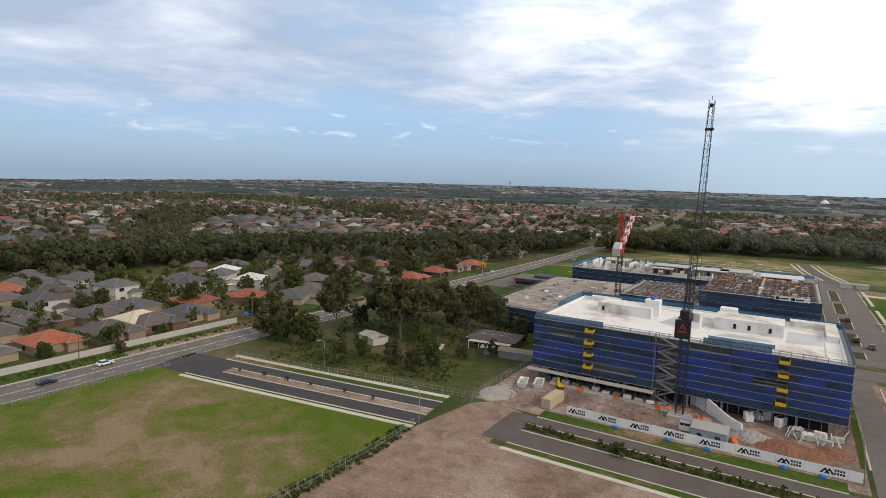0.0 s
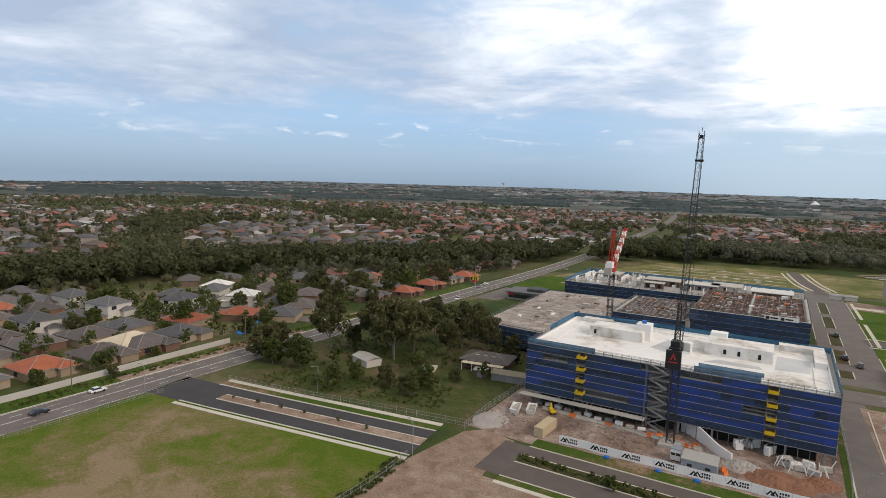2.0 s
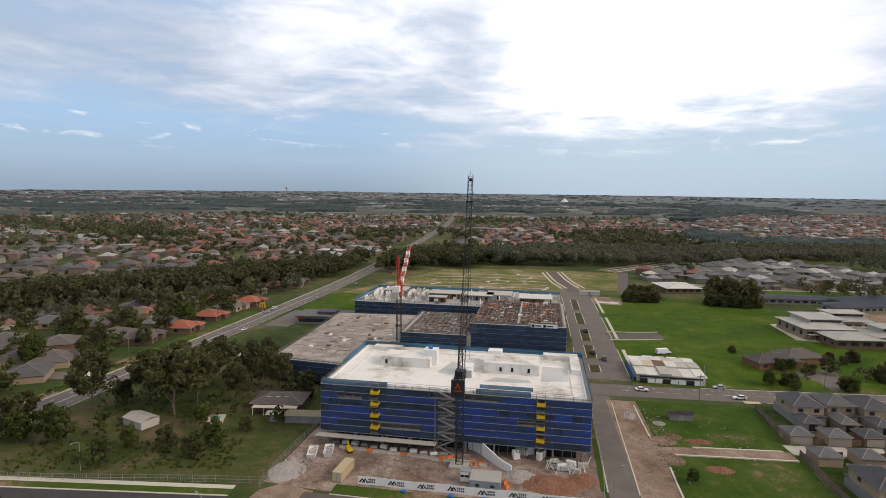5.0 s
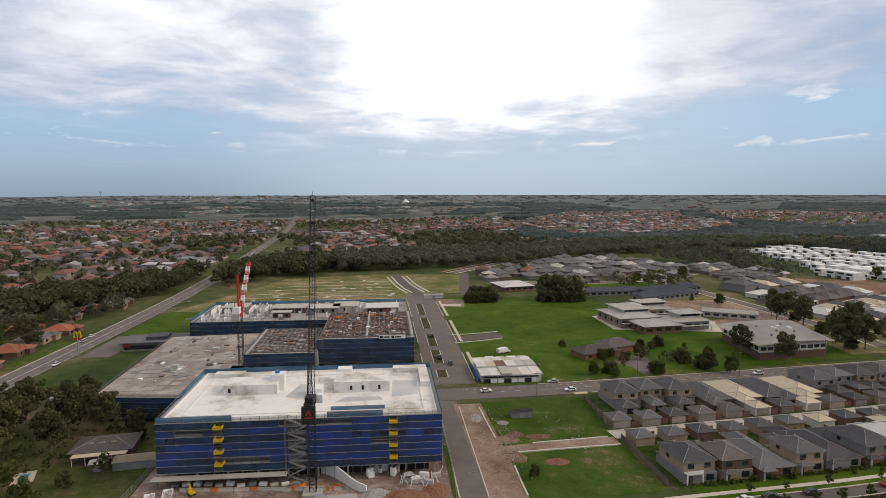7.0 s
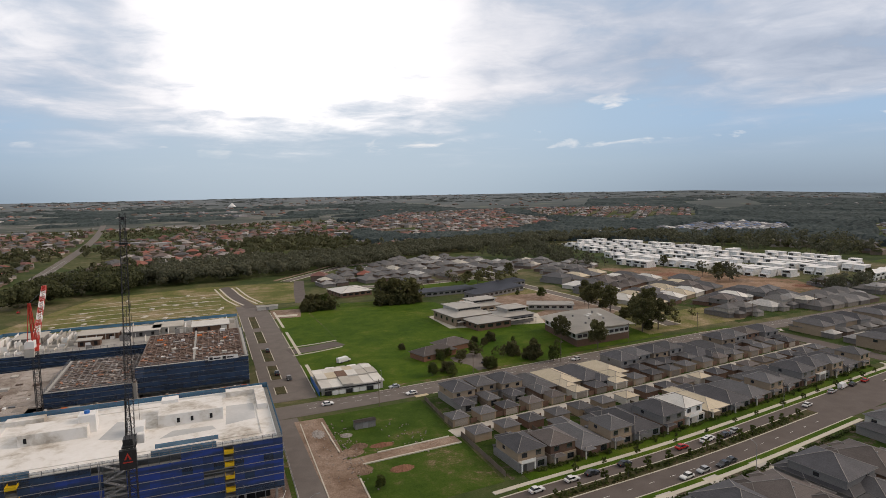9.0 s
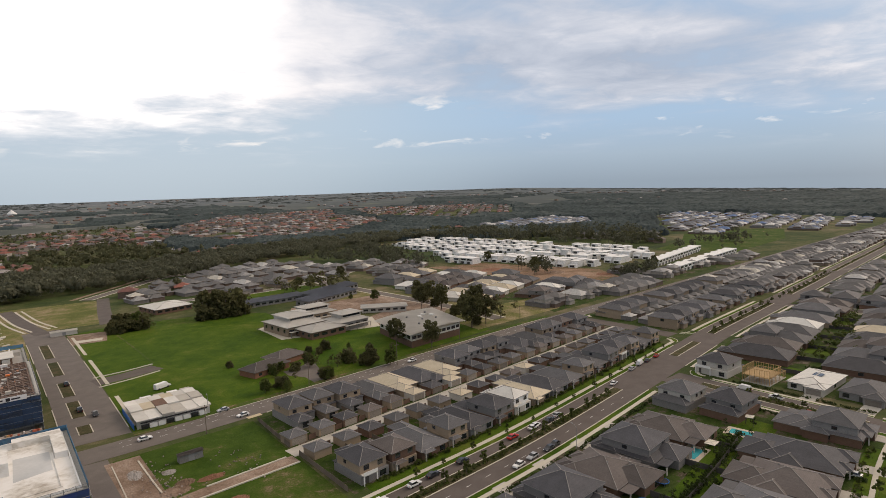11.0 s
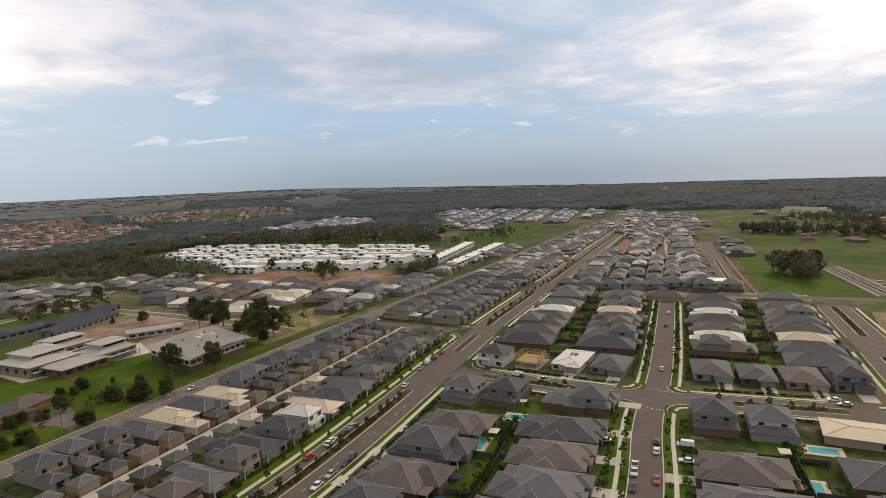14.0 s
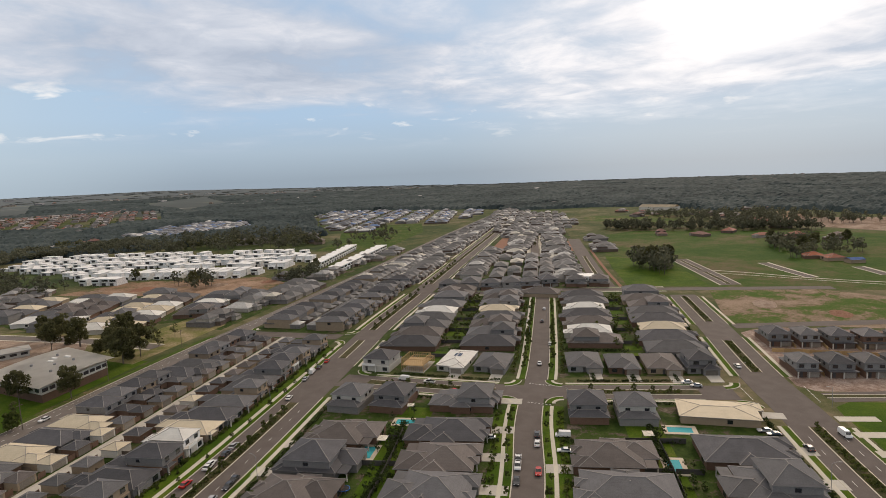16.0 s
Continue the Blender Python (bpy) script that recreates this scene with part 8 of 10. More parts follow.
# old house and sheds in the scrub
def cottage(x, y, turn):
    e = new("house")
    part("wall", box(bmesh.new(), -8, 8, -5.5, 5.5, 0, 2.8), "brick_brown", e)
    part("roof", hip(bmesh.new(), -8, 8, -5.5, 5.5, 3.0, 16, 0.7), "roof_brown", e)
    part("veranda_roof", box(bmesh.new(), -7, 7.5, -8.8, -6.25, 2.5, 2.65), "roof_cream", e)
    for k in range(5):
        part("veranda_post", box(bmesh.new(), -6.8 + k * 3.5, -6.65 + k * 3.5, -8.6, -8.45, 0, 2.5), "white_paint", e)
    for xx in (-5, 0, 5):
        window(e, xx, -5.5, 1.6, 1.8, 1.2, 0)
    for k in range(3):
        part("skylight", box(bmesh.new(), -4 + k * 3, -2.6 + k * 3, -2.5, -1.2, 3.9, 4.15), "roof_cream", e)
    e.matrix_world = pose(x, y, 0, 0, 0, turn)
    return tagged(e, "old red-brown brick house with veranda among trees", "house")


def small_shed(x, y, turn, w, d, h, roof, wall, label):
    e = new("shed")
    part("wall", box(bmesh.new(), -w / 2, w / 2, -d / 2, d / 2, 0, h), wall, e)
    g = bmesh.new()
    a = [g.verts.new(p) for p in ((-w / 2 - 0.3, -d / 2 - 0.3, h), (w / 2 + 0.3, -d / 2 - 0.3, h), (w / 2 + 0.3, 0, h + d * 0.16), (-w / 2 - 0.3, 0, h + d * 0.16), (w / 2 + 0.3, d / 2 + 0.3, h), (-w / 2 - 0.3, d / 2 + 0.3, h))]
    g.faces.new((a[0], a[1], a[2], a[3]))
    g.faces.new((a[3], a[2], a[4], a[5]))
    bmesh.ops.solidify(g, geom=g.faces[:], thickness=0.12)
    part("roof", g, roof, e)
    part("door", box(bmesh.new(), -0.9, 0.9, -d / 2 - 0.05, -d / 2 + 0.02, 0.05, h * 0.85), "gutter_metal", e)
    e.matrix_world = pose(x, y, 0, 0, 0, turn)
    return tagged(e, label, "shed", "sheds")


cottage(-85, 180, 8)
small_shed(-72, 170, 8, 12, 5, 2.4, "roof_cream", "render_grey", "low shed with flat pale roof")
small_shed(-82, 168.5, 8, 4, 3.5, 2.3, "roof_white", "brick_brown", "small shed with white roof")
small_shed(-120, 157, -20, 9, 6, 2.4, "roof_white", "render_light", "small shed with white gable roof")
small_shed(-119, 226, 5, 10, 7, 3, "roof_white", "render_light", "shed with pale flat roof among trees")
mesh_fence("mesh_fence", [(-66.8, 160), (-67.2, 178), (-66.8, 200)], 2.0, "blue-draped wire fence beside site")

# ---------- fast-food shop, park and highway things ----------


def diner(x, y):
    e = new("restaurant")
    part("wall", box(bmesh.new(), -14, 14, -8, 8, 0, 4.0), "render_grey", e)
    part("roof", box(bmesh.new(), -15, 15, -9, 9, 4.003, 4.5), "roof_grey", e)
    part("upper_roof", box(bmesh.new(), -4, 6, -4, 5, 4.503, 6.0), "roof_charcoal", e)
    part("window_band", box(bmesh.new(), -13, 13, -8.06, -7.98, 1.0, 2.9), "glass_dark", e)
    part("sign_red", box(bmesh.new(), -13.5, -10, -8.4, -8.07, 2.6, 3.9), "crane_red", e)
    e.matrix_world = pose(x, y, 0, 0, 0, 5)
    return tagged(e, "low grey roadside restaurant with dark roof", "restaurant")


diner(-117, 306)
e = new("pylon_sign")
part("pole", beam(bmesh.new(), (-148, 292, 0), (-148, 292, 9), 0.5), "gutter_metal", e)
for dx in (-0.75, 0.75):
    g = bmesh.new()
    prev = None
    for i in range(11):
        a = math.pi * i / 10
        p = Vector((-148 + dx - math.cos(a) * 0.75, 292, 9 + math.sin(a) * 2.6))
        if prev is not None:
            beam(g, prev, p, 0.55)
        prev = p
    part("arch", g, "safety_yellow", e)
part("sign_board", box(bmesh.new(), -149.6, -146.4, 291.8, 292.2, 7.8, 8.9), "crane_red", e)
tagged(e, "tall red and yellow roadside pylon sign", "sign")
sheet("car_park", [(-146, 288), (-132, 288), (-130, 330), (-146, 330)], 0.045, "asphalt_old", "asphalt car park", "car park")
sheet("ground_park", [(-146, 332), (-108, 334), (-104, 390), (-142, 396)], 0.035, "lawn", "bright green grass field", "field")


def street_lamp(x, y, turn, h=7.5, arm=1.8):
    e = new("street_lamp")
    part("pole", beam(bmesh.new(), (0, 0, 0), (0, 0, h), 0.16, 8), "gutter_metal", e)
    g = bmesh.new()
    prev = Vector((0, 0, h))
    for i in range(1, 6):
        t = i / 5
        p = Vector((arm * t, 0, h + 0.6 * math.sin(t * math.pi / 2)))
        beam(g, prev, p, 0.1)
        prev = p
    part("arm", g, "gutter_metal", e)
    part("lamp_head", box(bmesh.new(), arm - 0.1, arm + 0.7, -0.14, 0.14, h + 0.52, h + 0.66), "gutter_metal", e)
    e.matrix_world = pose(x, y, 0, 0, 0, turn)
    return tagged(e, "grey steel street lamp with curved arm", "street lamp", "street lamps")


def power_pole(x, y, turn=0):
    e = new("power_pole")
    part("pole", beam(bmesh.new(), (0, 0, 0), (0, 0, 10.5), 0.28, 8), "fence_wood", e)
    part("crossarm", box(bmesh.new(), -1.2, 1.2, -0.08, 0.08, 9.6, 9.8), "fence_wood", e)
    e.matrix_world = pose(x, y, 0, 0, 0, turn)
    return tagged(e, "weathered timber power pole with crossarm", "power pole", "power poles")


sl = street_lamp(-69.5, 108.5, 150)
for x, y, t in ((-115, 127, 260), (-154, 98, 180), (190, 149, -80), (140, 118, 80), (215, 35, 100), (175, -40, -80), (235, -55, 120), (300, 66, 100), (18.4, 140, 0), (62, 232, 250), (255, -28, -60), (330, 62, -80)):
    copy_thing(sl, pose(x, y, 0, 0, 0, t))
pp = power_pole(55.5, 212, 0)
for x, y in ((105, 234.5), (149, 232), (252, 252), (-173, 88), (-172, 150), (-169, 215), (-167, 280), (200, 247), (300, 257), (360, 262), (430, 268)):
    copy_thing(pp, pose(x, y, 0, 0, 0, 90 if x < 0 else 0))

# ---------- shop, brick house and school north of the main street ----------
material("metal_roof", (0.45, 0.43, 0.39), (0.62, 0.595, 0.545), 0.3, 0.55, stain=0.7, vary=0.12)
material("panel_roof_blue", (0.05, 0.055, 0.075), (0.10, 0.11, 0.14), 0.3, 0.5, vary=0.2)
material("pool_water", (0.03, 0.27, 0.32), (0.06, 0.38, 0.42), 0.5, 0.6, spec=0.05)
material("pool_paving", (0.42, 0.36, 0.28), (0.55, 0.48, 0.38), 1.0, 0.8)
material("timber_new", (0.34, 0.22, 0.10), (0.48, 0.33, 0.16), 1.0, 0.8, vary=0.2)
material("solar_glass", (0.008, 0.010, 0.025), (0.02, 0.024, 0.05), 0.5, 0.2, spec=0.6)


def low_shop():
    e = new("shop")
    o = [(37.5, 233), (62.5, 231.5), (63.5, 258), (40, 258)]
    part("wall", slab(bmesh.new(), o, 0, 3.0), "render_light", e)
    part("sign_band", box(bmesh.new(), 38.5, 61.5, 231.3, 231.9, 2.35, 2.75), "bar_black", e)
    for k in range(8):
        part("shopfront", box(bmesh.new(), 38.6 + k * 2.85, 41.1 + k * 2.85, 231.2, 231.75, 0.2, 1.8), "white_paint" if k % 3 else "glass_dark", e)
    r = random.Random(4)
    mats = ["metal_roof", "concrete", "metal_roof", "roof_white", "metal_roof", "roof_cream", "concrete", "metal_roof"]
    for i in range(6):
        x0 = 37.3 + i * 4.35
        for j, (ya, yb) in enumerate(((232.2, 243), (243.2, 251), (251.2, 258.4))):
            h = 3.1 + 0.25 * r.random() + (0.5 if j == 1 else 0)
            if i == 2 and j == 0:
                h += 0.4
            part("roof_panel", box(bmesh.new(), x0, x0 + 4.3, ya, yb, 2.9, h), mats[(i * 3 + j * 2) % len(mats)] if (i, j) != (2, 1) else "brick_brown", e)
    part("blue_fence", box(bmesh.new(), 36.4, 36.6, 233, 254, 0, 2.2), "blue_tarp", e)
    for i in range(4):
        part("container", box(bmesh.new(), 44 + i * 5, 48 + i * 5, 259.5, 262, 0, 2.6), "concrete" if i % 2 else "white_paint", e)
    return tagged(e, "low roadside shop with patched metal roofs", "shop")


low_shop()


def brick_home():
    e = new("house")
    m = pose(104, 270, 0, 0, 0, 18)
    part("wall", box(bmesh.new(), -16, 4, -6, 5, 0, 2.8, m), "clay", e)
    part("wing_wall", box(bmesh.new(), 4.003, 19, -1, 11, 0, 2.8, m), "clay", e)
    a = hip(bmesh.new(), -16, 4, -6, 5, 3.0, 22, 0.6)
    a.transform(m)
    part("roof", a, "roof_brown", e)
    b = hip(bmesh.new(), 2, 19, -1, 11, 2.98, 22, 0.6)
    b.transform(m)
    part("wing_roof", b, "roof_brown", e)
    for x in (-13, -8, -3):
        ob_m = m @ pose(x, -6, 1.5)
        w = box(bmesh.new(), -0.9, 0.9, -0.05, 0.03, -0.6, 0.6, ob_m)
        part("window", w, "glass_dark", e)
    return tagged(e, "low orange brick house with brown tiled roof", "house")


brick_home()
sheet("driveway", [(108.5, 234), (114.5, 233.5), (115.5, 244), (119, 253), (121.5, 262), (117, 264.5), (110, 261), (104.5, 261), (104, 253.5), (108.5, 246)], 0.05, "asphalt_old", "grey curved concrete driveway", "driveway")


def school_hall():
    """Two-storey block with a wide curved white roof."""
    e = new("school_building")
    o = [(171, 251), (207, 255), (216, 294), (176, 290)]
    part("lower_wall", slab(bmesh.new(), o, 0, 3.6), "brick_brown", e)
    part("upper_wall", slab(bmesh.new(), o, 3.603, 7.0), "render_light", e)
    a, b, c, d = (Vector((*p, 0)) for p in [(168, 248), (210, 253), (219.5, 297), (173, 292)])
    g = bmesh.new()
    rows_r = []
    for i in range(13):
        t = i / 12
        rows_r.append([g.verts.new(a.lerp(b, t).lerp(d.lerp(c, t), k) + Vector((0, 0, 7.1 + 1.8 * math.sin(math.pi * (0.12 + 0.76 * t))))) for k in (0, 1)])
    for u, v in zip(rows_r, rows_r[1:]):
        g.faces.new((u[0], v[0], v[1], u[1]))
    bmesh.ops.solidify(g, geom=g.faces[:], thickness=0.3)
    part("roof", g, "metal_roof", e)
    for k in range(10):
        t = (k + 0.5) / 10
        p = Vector((171, 251, 0)).lerp(Vector((207, 255, 0)), t)
        part("window", box(bmesh.new(), -1.4, 1.4, -0.12, 0.05, 4.6, 6.2, pose(p.x, p.y, 0, 0, 0, 6.3)), "glass_dark", e)
    for k in range(6):
        t = (k + 0.5) / 6
        p = Vector((171, 251, 0)).lerp(Vector((176, 290, 0)), t)
        part("window", box(bmesh.new(), -1.5, 1.5, -0.05, 0.12, 4.4, 6.2, pose(p.x, p.y, 0, 0, 0, 82.7)), "glass_dark", e)
    for x, y in ((184, 262), (192, 270), (200, 268), (188, 280), (204, 284)):
        part("roof_vent", beam(bmesh.new(), (x, y, 8.2), (x, y, 9.7), 1.2, 10), "gutter_metal", e)
    for x, y in ((195, 276), (199, 279), (203, 275)):
        part("skylight", box(bmesh.new(), x, x + 1.4, y, y + 3.2, 8.4, 9.25), "white_paint", e)
    return tagged(e, "school hall with curved pale metal roof", "school", "school buildings")


school_hall()


def school_block(x0, x1, y0, y1, h, roof, wall, label, rise=2.0, turn=7, skill=False):
    e = new("school_building")
    cx, cy = (x0 + x1) / 2, (y0 + y1) / 2
    w, d = x1 - x0, y1 - y0
    part("wall", box(bmesh.new(), -w / 2, w / 2, -d / 2, d / 2, 0, h), wall, e)
    if skill:
        g = bmesh.new()
        v = [g.verts.new(p) for p in ((-w / 2 - 0.8, -d / 2 - 0.8, h + 0.1), (w / 2 + 0.8, -d / 2 - 0.8, h + 0.1), (w / 2 + 0.8, d / 2 + 0.8, h + rise), (-w / 2 - 0.8, d / 2 + 0.8, h + rise))]
        g.faces.new(v)
        bmesh.ops.solidify(g, geom=g.faces[:], thickness=0.25)
        part("roof", g, roof, e)
    else:
        part("roof", hip(bmesh.new(), -w / 2, w / 2, -d / 2, d / 2, h + 0.2, 11, 1.0, 0.25), roof, e)
    if h > 4.5:
        # upper storey set back under its own roof, and a covered way along the front
        part("upper_wall", box(bmesh.new(), -w / 4, w / 2 - 1.5, -d / 5, d / 2 - 1.5, h + 0.5, h + 3.4), "render_light", e)
        part("upper_roof", hip(bmesh.new(), -w / 4, w / 2 - 1.5, -d / 5, d / 2 - 1.5, h + 3.6, 9, 1.2, 0.3), roof, e)
        part("window", box(bmesh.new(), -w / 4 + 0.8, w / 2 - 2.3, -d / 5 - 0.05, -d / 5 + 0.02, h + 1.9, h + 3.0), "glass_dark", e)
        part("covered_way", box(bmesh.new(), -w / 2, w / 2, -d / 2 - 3.4, -d / 2 - 1.05, 3.0, 3.2), roof, e)
        for k in range(5):
            px = -w / 2 + 0.5 + k * (w - 1) / 4
            part("post", box(bmesh.new(), px - 0.12, px + 0.12, -d / 2 - 3.2, -d / 2 - 2.96, 0, 3.0), "gutter_metal", e)
    n = max(2, int(w / 5))
    for k in range(n):
        x = -w / 2 + (k + 0.5) * w / n
        window(e, x, -d / 2, h * 0.55, w / n * 0.6, h * 0.35, 0)
    for k in range(max(1, int(d / 6))):
        y = -d / 2 + (k + 0.5) * d / max(1, int(d / 6))
        window(e, -w / 2, y, h * 0.55, 2.0, h * 0.35, 3)
    e.matrix_world = pose(cx, cy, 0, 0, 0, turn)
    return tagged(e, label, "school", "school buildings")


material("metal_roof_dull", (0.30, 0.285, 0.258), (0.43, 0.41, 0.375), 0.3, 0.55, stain=0.7, vary=0.12)
school_block(131, 156, 322, 350, 5.5, "metal_roof_dull", "brick_cream", "cream brick school block with pale metal roof")
school_block(139, 162, 306, 324, 4.2, "metal_roof_dull", "brick_brown", "brown brick school block with pale metal roof")
school_block(160, 181, 312, 330, 5.0, "metal_roof_dull", "render_grey", "grey school block with pale metal roof")
school_block(150, 176, 345, 362, 5.5, "metal_roof_dull", "brick_cream", "cream brick school block with low metal roof")
school_block(198, 228, 338, 350, 3.4, "metal_roof_dull", "render_light", "long low pale classroom block", turn=-30)
school_block(146, 192, 424, 436, 3.6, "panel_roof_blue", "render_grey", "long low classroom block with blue-grey roof", 1.2, 3, True)
school_block(176, 232, 404, 416, 4.0, "panel_roof_blue", "render_grey", "long classroom block with blue-grey roof", 1.4, 22, True)
school_block(190, 248, 428, 440, 4.0, "panel_roof_blue", "render_grey", "long classroom block with blue-grey roof", 1.4, 24, True)
school_block(88, 114, 452, 480, 3.6, "roof_white", "brick_brown", "brown brick hall with white gable roof", 3, 12)
sheet("yard", [(150, 366), (232, 350), (250, 320), (262, 345), (240, 400), (170, 400)], 0.034, "dirt", "bare school yard", "yard")
sheet("ground_oval", [(130, 445), (190, 450), (230, 470), (215, 500), (150, 490)], 0.035, "lawn", "green playing field", "field")
sheet("ground_verge", [(222, 256), (300, 262), (318, 300), (266, 300), (262, 380), (246, 420), (180, 402), (150, 366), (228, 348), (240, 318), (226, 300)], 0.033, "paddock", "dry grass and bare earth round the school", "ground")
sheet("ground_earth", [(362, 495), (372, 378), (386, 300), (431, 300), (462, 352), (446, 400), (425, 476)], 0.035, "bare_earth", "bare reddish building earth with patches of grass", "ground")
# north road continues past the lots
strip("road", smooth_line([(24, 440), (16, 490), (8, 552)]), 4.5, -4.5, 0.06, "asphalt", "estate road through the lots", "road")
strip("road", smooth_line([(33.5, 306), (48, 308.5), (61.5, 313)]), 5.2, -5.6, 0.06, "asphalt", "short estate road stub", "road")
for pts in ([(34.5, 315), (48, 316.5), (61, 320)], [(34.5, 297.5), (48, 300.5), (61, 305)]):
    strip("path", smooth_line(pts), 0.5, -0.5, 0.15, KERB, "pale concrete kerb", "kerb")
strip("dirt_track", smooth_line([(58.9, 402), (60.6, 360), (61.6, 322)]), 0.5, -0.5, 0.07, "rough_grass", "worn line of an old fence across the field", "track")
sheet("ground_dirt", [(35, 394), (52, 393), (56, 420), (35, 424)], 0.045, "dirt", "bare earth at the field corner", "dirt")
sheet("paving", [(37, 398), (50, 397), (51.5, 403), (38, 404.5)], 0.09, "path_concrete", "pale concrete slab at the field corner", "paving")
strip("road", smooth_line([(60, 445), (66, 500), (74, 560)]), 4.5, -4.5, 0.06, "asphalt", "estate road through the lots", "road")
for off in (-5, -9, 5, 9):
    strip("path", smooth_line([(24, 455), (16, 490), (9, 545)]), off + 0.7, off - 0.7, 0.12, KERB, "pale concrete footpath", "path")
for i in range(9):
    y = 372 + i * 17
    strip("lot_kerb", smooth_line([(-125 + i * 5, y), (-60, y + 5), (4, y + 8)]), 0.5, -0.5, 0.1, "path_concrete", "pale concrete lot edging", "kerb")
small_shed(34, 430, 0, 14, 5, 2.4, "roof_white", "render_light", "white site shed beside estate road")

# ---------- newer estates further off ----------
TWO_FAR = [house_far("house", 9.6, 17, "roof_grey", "brick_cream", "narrow two-storey brick house with grey roof", True),
           house_far("house", 9.8, 18, "roof_charcoal", "render_grey", "narrow two-storey rendered house with charcoal roof", True),
           house_far("house", 10, 18, "roof_grey", "brick_brown", "narrow brown brick house with grey roof")]


def fill(poly, kinds, dx, dy, turn, skip=0.06, seed=1, wobble=0.6):
    """Houses in back-to-back rows inside an outline."""
    r = random.Random(seed)
    c, s = math.cos(radians(turn)), math.sin(radians(turn))
    xs, ys = [p[0] for p in poly], [p[1] for p in poly]
    cx, cy = sum(xs) / len(xs), sum(ys) / len(ys)
    for i in range(-40, 41):
        for j in range(-30, 31):
            u, v = i * dx, j * dy + (3 if j % 2 else -3)
            x, y = cx + u * c - v * s, cy + u * s + v * c
            if inside(x, y, poly) and r.random() > skip:
                place(r.choice(kinds), x + r.uniform(-wobble, wobble), y + r.uniform(-wobble, wobble), turn + (180 if j % 2 else 0))


fill([(268, 300), (330, 300), (392, 290), (380, 330), (355, 420), (330, 470), (270, 440), (262, 380)], FAR + FAR_PALE + FAR_PALE + PALE[:1], 14.6, 27, 22, seed=3)
near_estate = HouseHeap()


def heap_fill(target, poly, dx, dy, turn, skip=0.05, seed=1, street=3.0):
    """Back-to-back rows of houses inside an outline, as part of one heap."""
    r = random.Random(seed)
    c, s = math.cos(radians(turn)), math.sin(radians(turn))
    cx, cy = sum(p[0] for p in poly) / len(poly), sum(p[1] for p in poly) / len(poly)
    for i in range(-40, 41):
        for j in range(-30, 31):
            u, v = i * dx + r.uniform(-0.8, 0.8), j * dy + (street if j % 2 else -street) + r.uniform(-1.5, 1.5)
            x, y = cx + u * c - v * s, cy + u * s + v * c
            if inside(x, y, poly) and r.random() > skip:
                target.lot(x, y, dx - r.uniform(1.2, 2.2), r.uniform(17, 21), radians(turn) + (math.pi if j % 2 else 0), r)


for y0, y1 in ((-5, 58), (96, 150)):
    for side in (1, -1):
        kerb(cut(FARX, y0, y1, 1), side * 5.2)
        lo, hi = sorted((side * 5.4, side * 7.0))
        strip("verge", cut(FARX, y0, y1, 1), hi, lo, 0.12, "lawn", "mown grass verge", "verge")
        lo, hi = sorted((side * 7.0, side * 8.4))
        strip("path", cut(FARX, y0, y1, 1), hi, lo, 0.15, KERB, "pale concrete footpath", "path")
heap_fill(near_estate, [(78, 505), (130, 498), (200, 495), (262, 505), (300, 560), (262, 660), (200, 660), (110, 575)], 13.4, 25, 10, seed=2)
heap_fill(near_estate, [(296, 472), (350, 470), (366, 520), (330, 575), (300, 560)], 13.4, 25, 30, seed=4)
near_estate.build("estate_houses", "estate_wall", "estate_roof", "grey-roofed estate houses beyond the school")
for ob in TWO_FAR:
    WIDTH[ob] = 9.8
pack(AVE, 1, 17.5, TWO_FAR, 300, 440, 1.4, seed=31, jitter=3)
pack(MAIN, -1, 14.0, TWO_FAR, 296, 440, 1.4, seed=32, jitter=3)
E_ST = smooth_line([(600, 119), (720, 142), (900, 175)])
X_ST = smooth_line([(587, 226), (595, 180), (603, 120), (612, 66)])
E_ST2 = smooth_line([(430, 32), (511, 50), (611, 70), (740, 95)])
strip("road", E_ST, 4.5, -4.5, 0.06, "asphalt", "grey estate street", "road")
strip("road", X_ST, 4.5, -4.5, 0.07, "asphalt", "grey estate cross street", "road")
strip("road", E_ST2, 9, -5, 0.065, "asphalt", "grey estate street with median", "road")
median(cut(E_ST2, 445, 600), 3.2, 0.4)
strip("path", cut(E_ST2, 440, 640), -7.5, -10, 0.12, "clay", "bare earth strip beside the road", "path")
for a, b in ((300, 560), (575, 920)):
    strip("path", cut(MAIN, a, b), -2.0, -3.4, 0.13, KERB, "pale concrete footpath", "path")
for s in (1, -1):
    kerb(cut(E_ST, 612, 860), s * 4.7)
    kerb(cut(X_ST, 80, 200, 1), s * 4.7)
    lo, hi = sorted((s * 5.4, s * 8.2))
    strip("path", cut(E_ST, 612, 860), hi, lo, 0.14, KERB, "pale concrete footpath", "path")

